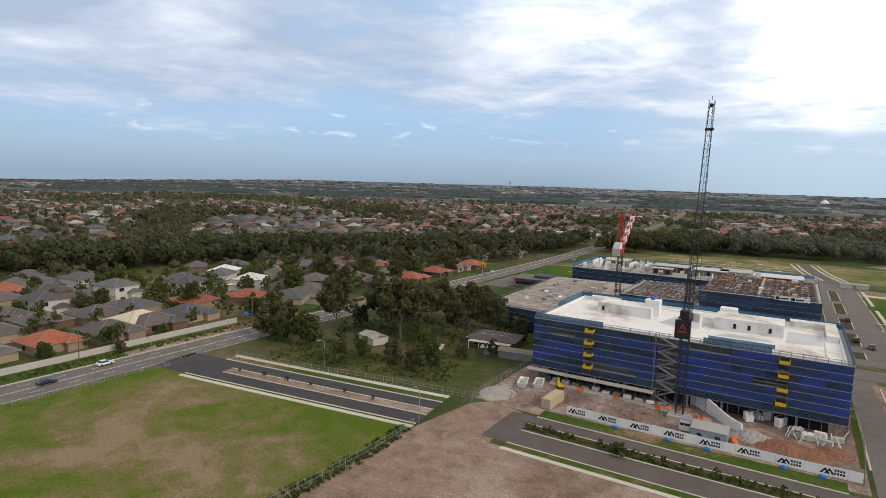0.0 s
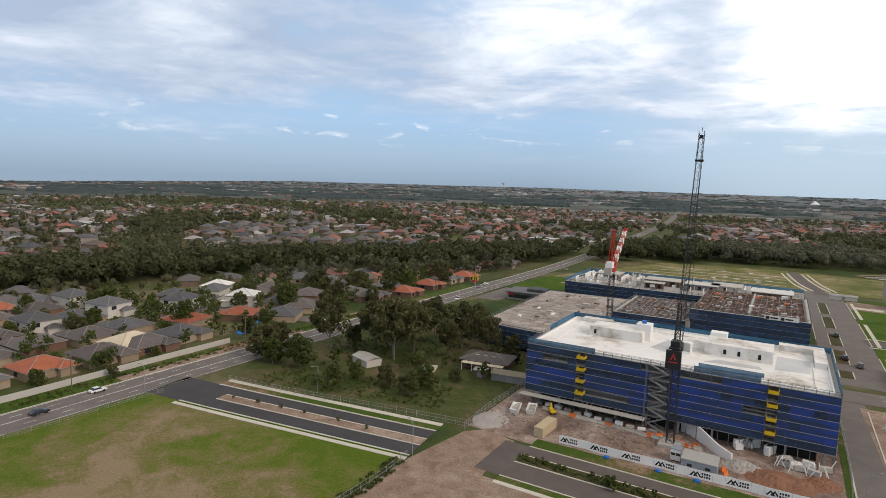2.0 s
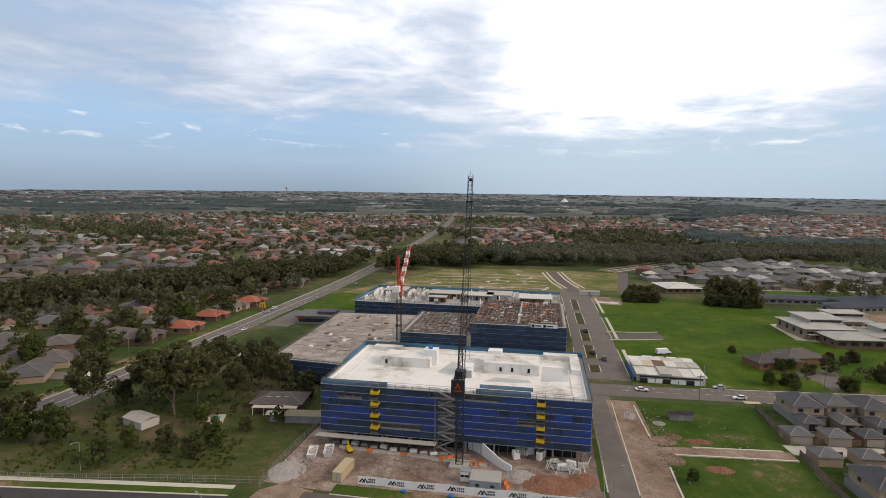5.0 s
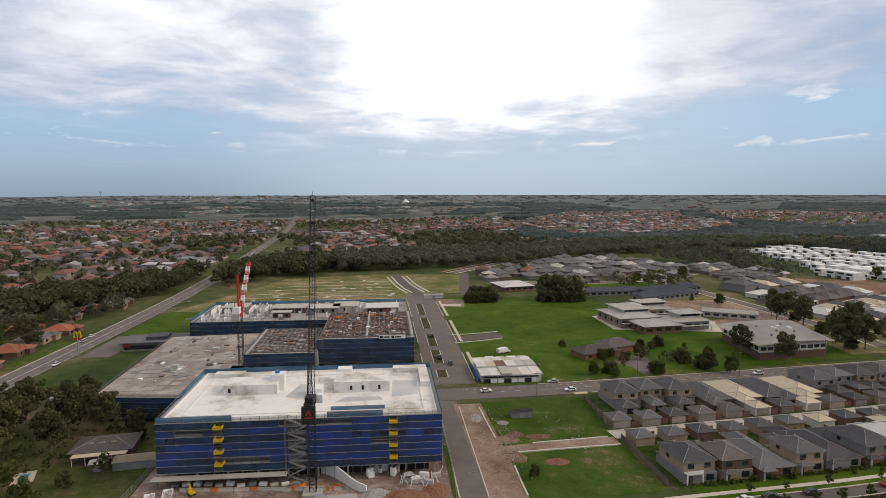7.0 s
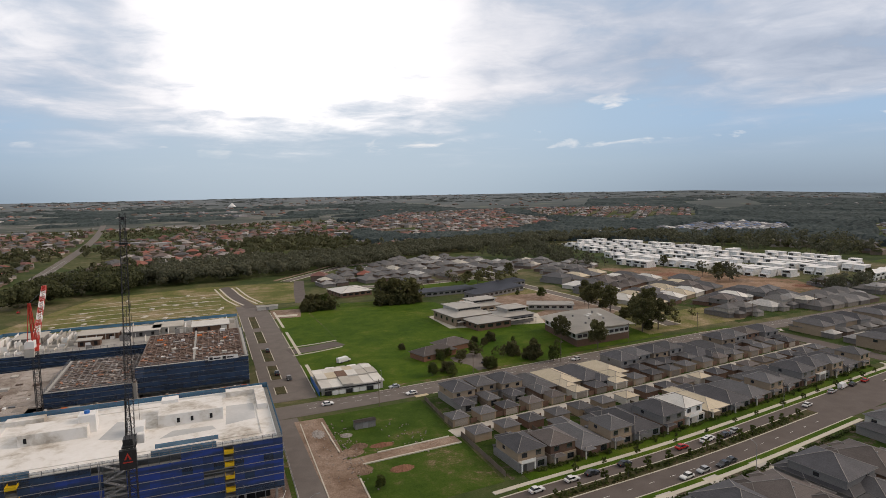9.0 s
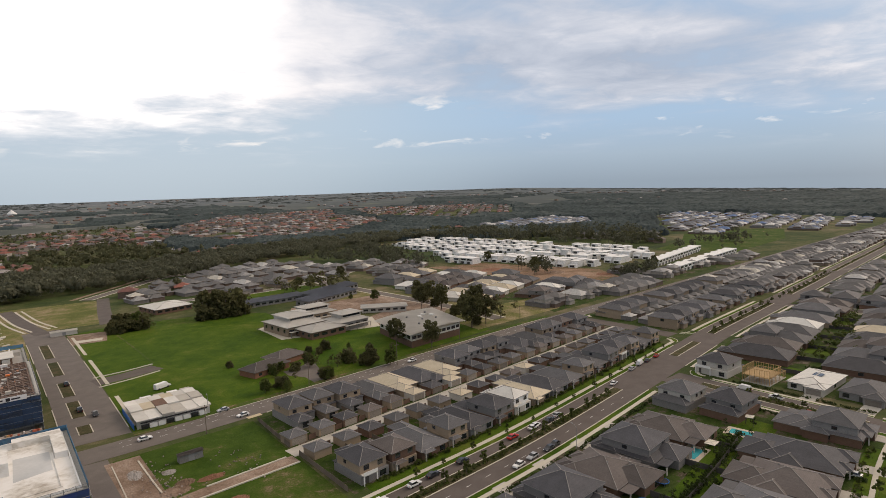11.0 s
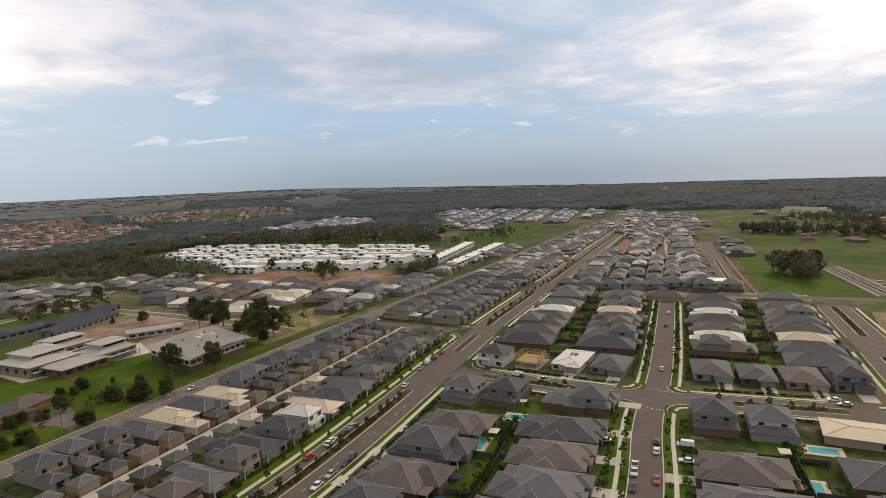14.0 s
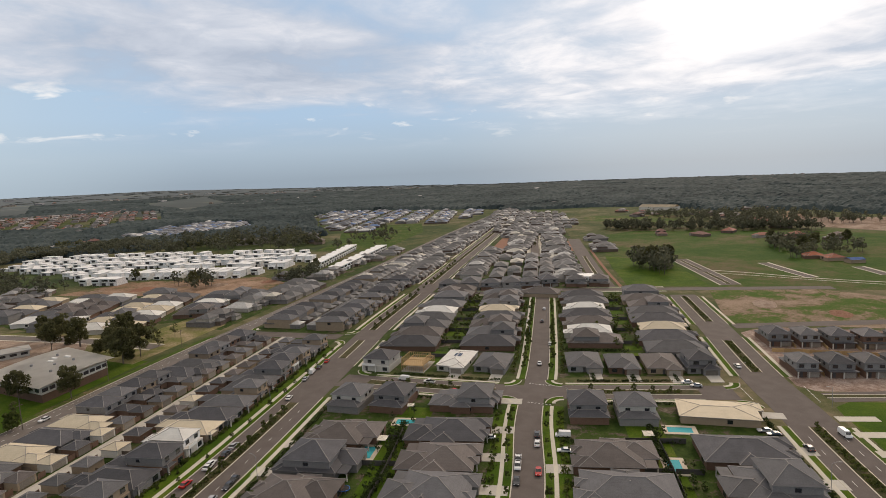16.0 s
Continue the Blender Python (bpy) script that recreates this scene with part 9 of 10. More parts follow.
# the far run of the estate and its successors, as one heap
heap = HouseHeap()
hrng = random.Random(6)
for line, side, off, a, b in ((AVE, 1, 17.5, 446, 1290), (MAIN, -1, 14, 446, 1290), (AVE, -1, 36, 468, 1150), (E_ST, 1, 21, 614, 900), (E_ST, -1, 21, 614, 900), (E_ST2, 1, 26, 470, 740), (E_ST2, -1, 24, 625, 740), (AVE, -1, 64, 645, 1000)):
    c = cut(line, a, b)
    cum = np.concatenate([[0], np.cumsum(np.hypot(*np.diff(c, axis=0).T))])
    o = offset_line(c, side * off)
    s = 0.0
    while s < cum[-1]:
        q0, q1 = ([np.interp(t, cum, o[:, k]) for k in (0, 1)] for t in (s, s + 1))
        w = hrng.uniform(9, 10.5) if side > 0 and line is AVE or line is MAIN else hrng.uniform(11, 13)
        bare = (630 < q0[0] < 745 and 145 < q0[1] < 200 and off == 36) or (630 < q0[0] < 722 and 60 < q0[1] < 100)
        if hrng.random() > 0.04 and not bare:
            heap.lot(q0[0], q0[1], w, hrng.uniform(17, 22), math.atan2(q1[1] - q0[1], q1[0] - q0[0]) + (0 if side > 0 else math.pi), hrng)
        s += w + 1.4
heap_fill(heap, [(466, 130), (578, 152), (592, 90), (472, 64)], 13.4, 26, 100, 0.04, seed=61)
heap_fill(heap, [(785, 120), (960, 112), (1120, 170), (1225, 280), (1235, 322), (1000, 276), (790, 205)], 13, 25, 100, 0.14, seed=62)
heap.build("estate_houses", "estate_wall", "estate_roof", "far end of the grey-roofed housing estate")
# the first row past the cross street: two-storey fronts facing it
pack(FARX, 1, 21.5, [TWO_WIDE[0], FAR[2], FAR[6], FAR[4]], 40, 158, 1.6, axis=1, seed=63, jitter=1.2)
# newer houses with pale and blue-grey roofs beyond the main street
palette_material("new_roof", [(0.15, 0.155, 0.17), (0.36, 0.36, 0.36), (0.11, 0.115, 0.13), (0.22, 0.23, 0.25), (0.55, 0.54, 0.52), (0.13, 0.135, 0.15), (0.18, 0.19, 0.21), (0.10, 0.16, 0.30)])
newer = HouseHeap()
heap_fill(newer, [(980, 345), (1300, 345), (1290, 478), (1360, 760), (1240, 770), (1060, 640), (940, 570), (850, 490), (850, 440), (985, 455)], 15, 29, 14, 0.22, seed=64)
heap_fill(newer, GREY_TOWN, 13.5, 25, 24, 0.06, seed=65)
newer.build("estate_houses", "estate_wall", "new_roof", "newer houses with pale and blue-grey roofs among building lots")
sheet("ground_green", [(640, 312), (735, 326), (850, 340), (995, 400), (960, 470), (840, 480), (735, 424), (640, 404)], 0.031, "lot_grass", "green open ground behind the main street", "field")
sheet("ground_bare", [(1000, 415), (1130, 452), (1270, 480), (1240, 560), (1090, 520)], 0.04, "bare_earth", "bare building lots between the newer houses", "ground")

# white cube townhouses
palette_material("white_cube", [(0.82, 0.81, 0.79), (0.76, 0.75, 0.73), (0.84, 0.83, 0.81), (0.70, 0.69, 0.68)])


def townhouse(k):
    e = new("townhouse")
    r = random.Random(k)
    part("lower_wall", box(bmesh.new(), -4, 4, -7, 7, 0, 3.0), "white_cube", e)
    part("garage_door", box(bmesh.new(), -3.6, 0.2, -7.06, -6.98, 0.05, 2.4), "fence_dark", e)
    part("rear_window", box(bmesh.new(), -2.6, 2.6, 6.98, 7.06, 0.4, 2.4), "glass_dark", e)
    u = r.uniform(-2, 1)
    part("upper_wall", box(bmesh.new(), -4.3, 4.3, -7.6, 4 + u, 3.003, 6.2), "white_cube", e)
    part("parapet_roof", box(bmesh.new(), -4.6, 4.6, -8.0, 4.4 + u, 6.203, 6.5), "white_paint", e)
    part("window_band", box(bmesh.new(), -3.2, 3.2, -7.66, -7.55, 3.9, 5.5), "glass_dark", e)
    return tagged(e, "two-storey white cube townhouse with flat roof", "townhouse", "townhouses")


CUBES = [townhouse(i) for i in range(4)]
fill([(402, 512), (446, 376), (552, 353), (592, 384), (520, 412), (458, 560)], CUBES, 11.6, 23, 100, 0.05, seed=9, wobble=2.6)
for (ax, ay), (bx, by) in (((490, 291), (640, 315)), ((514, 327), (644, 358))):
    n = int(math.hypot(bx - ax, by - ay) / 9.4)
    for k in range(n + 1):
        place(CUBES[k % 4], ax + (bx - ax) * k / n, ay + (by - ay) * k / n, math.degrees(math.atan2(by - ay, bx - ax)))
cubes, fronts = HouseHeap(), HouseHeap()
wr = random.Random(14)
for i in range(30):
    for j in range(18):
        x, y = 440 + j * 12.4 - i * 2.2, 395 + i * 13.5
        if inside(x, y, [(464, 564), (524, 414), (596, 388), (633, 419), (551, 763), (475, 726), (420, 530)]) and j % 3 and wr.random() > 0.08:
            x, y, h = x + wr.uniform(-1.5, 1.5), y + wr.uniform(-2, 2), wr.choice([6.2, 6.2, 3.3])
            cubes.add(x, y, 0, 8.4, 9.5, h, 0.17, True)
            cubes.add(x + wr.uniform(-2, 2), y - 5.5, 0, 6.0, 4.0, 3.1, 0.17, True)
            fronts.add(x - 1, y - 7.7, 0, 3.6, 0.5, 2.3, 0.17, True)
            fronts.add(x - 4.3, y + wr.uniform(-2, 2), h - 2.2, 0.3, 4.5, 1.3, 0.17, True)
cubes.build("townhouse_rows", "white_cube", "white_cube", "further rows of white cube townhouses")
fronts.build("townhouse_doors", "fence_dark", "fence_dark", "dark garage doors and windows of the white townhouses")

# ---------- southern blocks: particular houses, yards, pools ----------
place(PALE[0], 254.5, 91.5, 271)
place(house_lane(13.5, 15, 0, 1, "roof_charcoal", "render_light", "render_light", "two-storey pale rendered house with white balcony and dark roof", balcony=True), 237.5, 125.5, 271)
place(PALE[1], 218, -17, 4)
for i in range(5):
    place(TWO[(0, 3, 0, 3, 1)[i]], 275 + 2.2 * i, -53 - 12.4 * i, 281)
    place(TWO[(3, 0, 3, 2, 0)[i]], 318 + 0.6 * i, -50.5 - 13 * i, 281)
fill([(205, -70), (232, -66), (236, -110), (200, -110)], [BIG[2], BIG[6]], 18, 30, 12, 0.0, seed=13)
sheet("ground_lots", [(331, -38), (256, -48), (251, -54), (262, -122), (346, -122), (345, -60), (338, -44)], 0.034, "site_dirt", "bare brown building lots round the new houses", "ground")
for pts in ([(300, -47), (300.5, -80), (301, -112)], [(296, -59.5), (284, -60), (268, -60.5)], [(296, -72), (284, -72.5), (270, -73)], [(340, -57), (325, -57.5), (306, -58)], [(340, -70), (325, -70.5), (306, -71)], [(340, -83), (325, -83.5), (306, -84)]):
    bm_points = smooth_line(pts, 2.4)
    e = new("yard_fence")
    for p, q in zip(bm_points, bm_points[1:]):
        m = pose(p[0], p[1], 0, 0, 0, math.degrees(math.atan2(q[1] - p[1], q[0] - p[0])))
        part("panel", box(bmesh.new(), 0.02, np.hypot(*(q - p)) - 0.02, -0.03, 0.03, 0.05, 1.8, m), "timber_new", e)
    tagged(e, "new orange-brown timber paling fence", "fence", "yard fences")
sheet("ground_corner", [(120, -77), (177, -65.5), (228, -57), (236, -56.5), (242, -62), (246, -84), (200, -92), (120, -104)], 0.033, "lawn", "green front lawns beside the boulevard", "lawn")
for x, y in ((226, -58.6), (214, -60.8), (201, -63), (187, -65.5), (172, -68.6)):
    strip("driveway", smooth_line([(x - 1.2, y + 4.8), (x, y - 1), (x + 1.6, y - 8)], 3), 2.0, -2.0, 0.16, KERB, "pale concrete driveway", "driveway")
sheet("ground_works", [(352, -34), (440, -32), (452, -95), (420, -150), (350, -120)], 0.034, "earthworks", "bare graded earth grown over with patches of grass", "ground")
strip("road", smooth_line([(344, -36), (356, -80), (372, -140)]), 4.5, -4.5, 0.06, "asphalt", "estate side road", "road")
strip("road", smooth_line([(245, -56), (252, -80), (262, -120)]), 4.5, -4.5, 0.06, "asphalt", "estate side road", "road")
strip("road", smooth_line([(460, -48), (520, -33), (578, -18)]), 7.0, -7.0, 0.06, "asphalt", "new road cut through pasture", "road")
for pts in ([(464, -47), (488, -41), (512, -35)], [(522, -32.5), (546, -26.2), (570, -20)]):
    median(smooth_line(pts), 1.5, -1.5, "mulch", "narrow planted median strip with pale concrete edge")
for off in (7.2, -7.2):
    kerb(smooth_line([(460, -48), (520, -33), (578, -18)]), off, 0.8)
for pts in ([(493, -106), (524, -95), (560, -84)], [(507, -157), (524, -153), (543, -148)]):
    strip("road", smooth_line(pts), 3.4, -3.4, 0.06, "asphalt", "new road cut through pasture", "road")
    strip("path", smooth_line(pts), 4.4, 3.5, 0.12, KERB, "new pale concrete footpath", "path")
    strip("path", smooth_line(pts), -3.5, -5.4, 0.12, KERB, "new pale concrete footpath", "path")
strip("path", smooth_line([(520, -42), (508, -72), (492, -102), (480, -140), (474, -170)]), 0.8, -0.8, 0.1, KERB, "new pale concrete footpath", "path")
strip("path", smooth_line([(508, -42), (496, -75), (482, -108), (468, -150)]), 0.5, -0.5, 0.1, KERB, "new pale concrete footpath", "path")
for x0, y0, w, d in ((633, 160, 120, 34), (634, 84, 88, 24)):
    sheet("ground_bare", [(x0, y0 - d / 2), (x0 + w, y0 - d / 2 + 14), (x0 + w, y0 + d / 2 + 14), (x0, y0 + d / 2)], 0.05, "clay", "bare red-brown house lots", "ground")
sheet("ground_bare", [(900, -60), (1160, 20), (1150, 130), (1000, 110), (880, 20)], 0.05, "rough_grass", "rough grass and earth far down the estate", "ground")
sheet("ground_bare", [(790, -250), (900, -140), (1000, -120), (960, -300)], 0.05, "dirt", "bare graded earth beyond the pasture", "ground")


def pool(x, y, turn, w=4.0, d=8.0):
    e = new("swimming_pool")
    g = bmesh.new()
    for b4 in ((-w / 2 - 1.4, w / 2 + 1.4, -d / 2 - 1.4, -d / 2), (-w / 2 - 1.4, w / 2 + 1.4, d / 2, d / 2 + 1.4), (-w / 2 - 1.4, -w / 2, -d / 2 + 0.003, d / 2 - 0.003), (w / 2, w / 2 + 1.4, -d / 2 + 0.003, d / 2 - 0.003)):
        box(g, *b4, 0, 0.2)
    part("paving", g, "pool_paving", e)
    part("water", box(bmesh.new(), -w / 2 + 0.002, w / 2 - 0.002, -d / 2 + 0.005, d / 2 - 0.005, 0, 0.14), "pool_water", e, "clear turquoise pool water")
    e.matrix_world = pose(x, y, 0.03, 0, 0, turn)
    return tagged(e, "turquoise backyard swimming pool with pale paving", "swimming pool", "swimming pools")


pool(164, 93, 98)
pool(189, 89.5, 10)
pool(204, -3.5, 8)
pool(178, -1, 100)
pool(-100, 165, 20, 2.4, 4.5)


def yard_fence(points, h=1.8, mat="fence_dark", label="dark steel panel fence between yards"):
    e = new("yard_fence")
    line = smooth_line(points, 2.4)
    for p, q in zip(line, line[1:]):
        m = pose(p[0], p[1], 0, 0, 0, math.degrees(math.atan2(q[1] - p[1], q[0] - p[0])))
        part("panel", box(bmesh.new(), 0.03, np.hypot(*(q - p)) - 0.03, -0.03, 0.03, 0.05, h, m), mat, e)
    return tagged(e, label, "fence", "yard fences")


yard_fence(offset_line(cut(ST_B, 66, 206), 43.4)[::4])
yard_fence(offset_line(cut(ST_B, 84, 206), -41.6)[::4])
for x in (82, 102, 122, 142, 162, 182):
    for side, a, b in ((1, 33, 43), (1, 44, 52), (-1, 31, 41), (-1, 42, 50)):
        i = int(np.argmin(abs(ST_B[:, 0] - x)))
        if side < 0 and x < 90:
            continue
        lot_fence(offset_line(ST_B, side * a)[i], offset_line(ST_B, side * b)[i])
yard_fence([(73.2, 143), (73, 160), (72.8, 174)], 1.8, "fence_wood", "weathered timber paling fence by empty lot")
yard_fence([(72.8, 181), (73, 196), (73.4, 211)], 1.8, "fence_wood", "weathered timber paling fence by empty lot")
sheet("ground_backyards", offset_line(cut(ST_B, 66, 210), 49).tolist() + offset_line(cut(ST_B, 66, 210), 36).tolist()[::-1], 0.05, "lawn", "green back lawns", "lawn")
sheet("ground_backyards", (offset_line(cut(ST_B, 84, 212), -33).tolist() + offset_line(cut(ST_B, 84, 212), -45).tolist()[::-1]), 0.05, "lawn", "green back lawns", "lawn")
sheet("ground_fronts", offset_line(cut(AVE, 76, 274), 8.2).tolist() + offset_line(cut(AVE, 76, 274), 3.85).tolist()[::-1], 0.06, "lawn", "green front lawns", "lawn")
sheet("ground_fronts", offset_line(cut(ST_B, 66, 212), 12.4).tolist() + offset_line(cut(ST_B, 66, 212), 8.75).tolist()[::-1], 0.06, "lawn", "green front lawns", "lawn")
sheet("ground_fronts", offset_line(cut(ST_B, 84, 214), -8.75).tolist() + offset_line(cut(ST_B, 84, 214), -12.4).tolist()[::-1], 0.06, "lawn", "green front lawns", "lawn")
sheet("ground_estate", [(240, 133), (285, 145), (405, 160), (412, 96), (400, 85), (245, 60)], 0.03, "yard", "house lots with small yards", "ground")
sheet("ground_estate", [(246, 44), (400, 66), (425, 70), (432, 20), (415, 4), (262, -20)], 0.03, "yard", "house lots with small yards", "ground")
sheet("ground_estate", [(84, 28), (216, 34), (232, -22), (180, -36), (110, -48)], 0.03, "yard", "house lots with small yards", "ground")


def timber_frame(x, y, turn):
    """A house going up: bare stud walls on a slab."""
    e = new("timber_frame_house")
    part("slab", box(bmesh.new(), -5.5, 5.5, -8, 8, 0, 0.3), "concrete", e)
    stud = one_mesh("stud", box(bmesh.new(), -0.06, 0.06, -0.06, 0.06, 0, 2.7), "timber_new")
    for lvl in range(2):
        z = 0.3 + lvl * 2.95
        for i in range(12):
            for yy in (-7.8, 7.8 if lvl == 0 else 3):
                shared("stud", stud, e, pose(-5.3 + i * 0.96, yy, z))
        for j in range(12):
            for xx in (-5.3, 5.3):
                shared("stud", stud, e, pose(xx, -7.4 + j * (1.3 if lvl == 0 else 0.9), z))
        part("plate", box(bmesh.new(), -5.4, 5.4, -7.9, -7.7, z + 2.7, z + 2.85), "timber_new", e)
        part("plate", box(bmesh.new(), -5.4, 5.4, (7.7 if lvl == 0 else 2.9), (7.9 if lvl == 0 else 3.1), z + 2.7, z + 2.85), "timber_new", e)
        for xx in (-5.4, 5.2):
            part("plate", box(bmesh.new(), xx, xx + 0.2, -7.69, 7.69 if lvl == 0 else 2.89, z + 2.7, z + 2.85), "timber_new", e)
    part("floor_deck", box(bmesh.new(), -5.2, 5.2, -7.6, 4, 3.16, 3.24), "timber_new", e)
    e.matrix_world = pose(x, y, 0, 0, 0, turn)
    return tagged(e, "two-storey house frame of bare new timber", "house")


timber_frame(248, 108.5, 271)

# gardens: hedges and small plants between the houses
for c, l, r, n in ((cut(ST_B, 64, 200), 45.2, 43.6, 420), (cut(ST_B, 84, 200), -40.2, -41.4, 380), (cut(ST_B, 64, 210), 10, 12, 160), (cut(ST_B, 84, 210), -10, -12, 160), (cut(AVE, 78, 274), 7, 8.2, 260), (cut(ST_B, 270, 400), 40.4, 39.4, 110), (cut(ST_B, 270, 400), -39, -40, 110), (cut(AVE, 250, 400), -22, -24, 130), (cut(ST_B, 246, 400), 10, 11.5, 150), (cut(ST_B, 246, 400), -10, -11.5, 150)):
    planting("garden_plants", c, l, r, n, 0.26, "leaf_hedge" if abs(l) > 30 else "leaf_green", "hedges and shrubs in house gardens", 1.5 if abs(l) > 30 else 0.9)

# small back lawns and dark fences between the further rows
yr = random.Random(40)
for side, near, deep in ((1, 40.6, 52), (-1, 40.2, 49)):
    for s0 in range(60, 196, 12):
        a, turn = along_line(ST_B, s0 + 142, side * near)
        b, _ = along_line(ST_B, s0 + 142, side * deep)
        c, _ = along_line(ST_B, s0 + 151 - yr.uniform(0, 3), side * deep)
        d, _ = along_line(ST_B, s0 + 151 - yr.uniform(0, 3), side * near)
        if yr.random() < 0.8:
            sheet("ground_yard", [tuple(p) for p in ((a, b, c, d) if side < 0 else (d, c, b, a))], 0.06, "lawn", "small green back lawn behind a house", "lawn")
        if s0 % 24 == 12:
            continue
        lot_fence(along_line(ST_B, s0 + 140.6, side * near)[0], along_line(ST_B, s0 + 140.6, side * deep)[0])


def modern_house(x, y, turn, w, d):
    """White flat-roofed house of stacked boxes."""
    e = new("house")
    part("lower_wall", box(bmesh.new(), -w / 2, w / 2, -d / 2, d / 2, 0, 3.1), "render_light", e)
    part("upper_wall", box(bmesh.new(), -w / 2 + 0.6, w / 2 - 2.5, -d / 2 + 1.2, d / 4, 3.103, 6.3), "white_paint", e)
    part("parapet", box(bmesh.new(), -w / 2 + 0.3, w / 2 - 2.2, -d / 2 + 0.9, d / 4 + 0.3, 6.303, 6.7), "white_paint", e)
    part("porch_roof", box(bmesh.new(), -w / 2 - 0.3, w / 2 + 0.3, d / 4 + 0.05, d / 2 + 0.3, 3.103, 3.4), "white_paint", e)
    part("garage_door", box(bmesh.new(), -w / 2 + 0.6, -w / 2 + 5.2, -d / 2 - 0.05, -d / 2 + 0.02, 0.05, 2.4), "garage_panel", e)
    for k in range(3):
        part("window", box(bmesh.new(), -w / 2 + 1.6 + k * 3.2, -w / 2 + 3.6 + k * 3.2, -d / 2 + 1.14, -d / 2 + 1.22, 3.9, 5.5), "glass_dark", e)
    part("window", box(bmesh.new(), w / 2 - 4.6, w / 2 - 1.0, -d / 2 - 0.04, -d / 2 + 0.02, 0.5, 2.4), "glass_dark", e)
    e.matrix_world = pose(x, y, 0, 0, 0, turn)
    return tagged(e, "white flat-roofed two-storey house of stacked boxes", "house", "houses")


modern_house(458, 52, 281, 15, 18)
# rounded street corners with kerb, lawn and path


def corner(cx, cy, a0, r, grass="lawn"):
    """A quarter-round verge: kerb outside, lawn, then footpath."""
    arc_pts = np.array([(cx + math.cos(radians(a0 + 90 * k / 10)) * r, cy + math.sin(radians(a0 + 90 * k / 10)) * r) for k in range(11)])
    strip("kerb", arc_pts, 0.35, 0.0, 0.17, KERB, "pale concrete kerb", "kerb")
    strip("verge", arc_pts, 2.6, 0.35, 0.125, grass, "mown grass street corner", "verge")
    strip("path", arc_pts, 3.9, 2.6, 0.155, KERB, "pale concrete footpath", "path")


def corners(cx, cy, turn, hx, hy, r=7.0):
    m = pose(cx, cy, 0, 0, 0, turn)
    for sx, sy, a in ((1, 1, 180), (-1, 1, 270), (-1, -1, 0), (1, -1, 90)):
        q = m @ Vector((sx * (hx + r), sy * (hy + r), 0))
        corner(q.x, q.y, a + turn, r)


corners(228.5, 50.8, 10, 5.2, 4.8)
median(smooth_line([(246, -55.5), (248.4, -66), (251, -78)], 2), 1.3, -1.3)
# corners where the link street meets the avenue and the main street
for x, y, a in ((274.5, 169.4, 278), (298.5, 172.5, 188), (272.5, 229.0, 5), (295.5, 230.5, 95)):
    corner(x, y, a, 6.5)
q = pose(241, -25, 0, 0, 0, 12)
for sx, a in ((1, 180), (-1, 270)):
    v = q @ Vector((sx * 12.5, 1.5, 0))
    corner(v.x, v.y, a + 12, 7.0)
for x, y, a in ((213.5, 123.0, 8), (238.5, 127.5, 98)):
    corner(x, y, a, 7.0)


# ---------- groves and garden trees ----------


def grove(poly, n, h0, h1, mat="leaf_far", label="grove of dark gum trees", seed=1, clear=0.0, sprays=70):
    """Many trees with stems as one piece of woodland inside an outline."""
    r = random.Random(seed)
    xs, ys = [p[0] for p in poly], [p[1] for p in poly]
    ch, stems, k, tries = [], bmesh.new(), 0, 0
    while k < n and tries < n * 40:
        tries += 1
        x, y = r.uniform(min(xs), max(xs)), r.uniform(min(ys), max(ys))
        if not inside(x, y, poly) or (clear and any((x - a) ** 2 + (y - b) ** 2 < clear * clear for a, b in PLACED)):
            continue
        h = r.uniform(h0, h1)
        rad = h * r.uniform(0.26, 0.36)
        for q in range(4):
            a = q * 1.9 + r.uniform(-0.5, 0.5)
            f = (0.92, 0.75, 0.62, 0.5)[q]
            ch.append(leaves((x + math.cos(a) * rad * 0.5, y + math.sin(a) * rad * 0.5, h * f - rad * 0.4), rad * r.uniform(0.5, 0.75), sprays // 3, rad * 0.165, 0.8))
        beam(stems, (x, y, -0.1), (x, y, h * 0.7), h * 0.025, 5)
        k += 1
    e = new("grove")
    ob = new("crowns", leaf_mesh("crowns", ch, mat))
    ob.parent = e
    tagged(ob, kind="stuff")
    tagged(part("stems", stems, "bark", e), kind="stuff")
    return tagged(e, label, "trees", kind="stuff")


grove([(338, 500), (386, 500), (402, 560), (424, 640), (440, 710), (376, 716), (300, 690), (330, 590)], 130, 8, 15, seed=1, label="dark bush beside the white townhouses")
grove([(395, 372), (425, 368), (440, 400), (410, 410)], 14, 9, 15, seed=2)
grove([(432, 298), (476, 292), (482, 316), (440, 328)], 22, 8, 14, seed=3)
grove([(765, 362), (795, 364), (795, 386), (762, 390)], 10, 9, 14, seed=19, label="clump of gums behind the main street")
grove([(645, 425), (700, 432), (800, 500), (860, 600), (760, 730), (620, 800), (562, 790), (562, 755), (645, 440)], 230, 11, 20, seed=4, sprays=56, label="tall gum woodland behind the townhouses")
grove([(650, 330), (840, 355), (960, 440), (840, 470), (650, 400)], 34, 6, 12, seed=23, label="scattered trees on open ground behind the main street")
grove([(492, -8), (556, -14), (560, 20), (520, 22)], 30, 11, 20, seed=5, label="grove of gum trees in the pasture")
grove([(585, -112), (660, -96), (690, -150), (640, -180), (600, -172)], 46, 9, 17, seed=6, label="gum trees round a farm house")
grove([(800, -190), (860, -160), (880, 70), (830, 66), (812, -60)], 230, 9, 16, seed=7, sprays=84, label="belt of gum trees beyond the pasture")
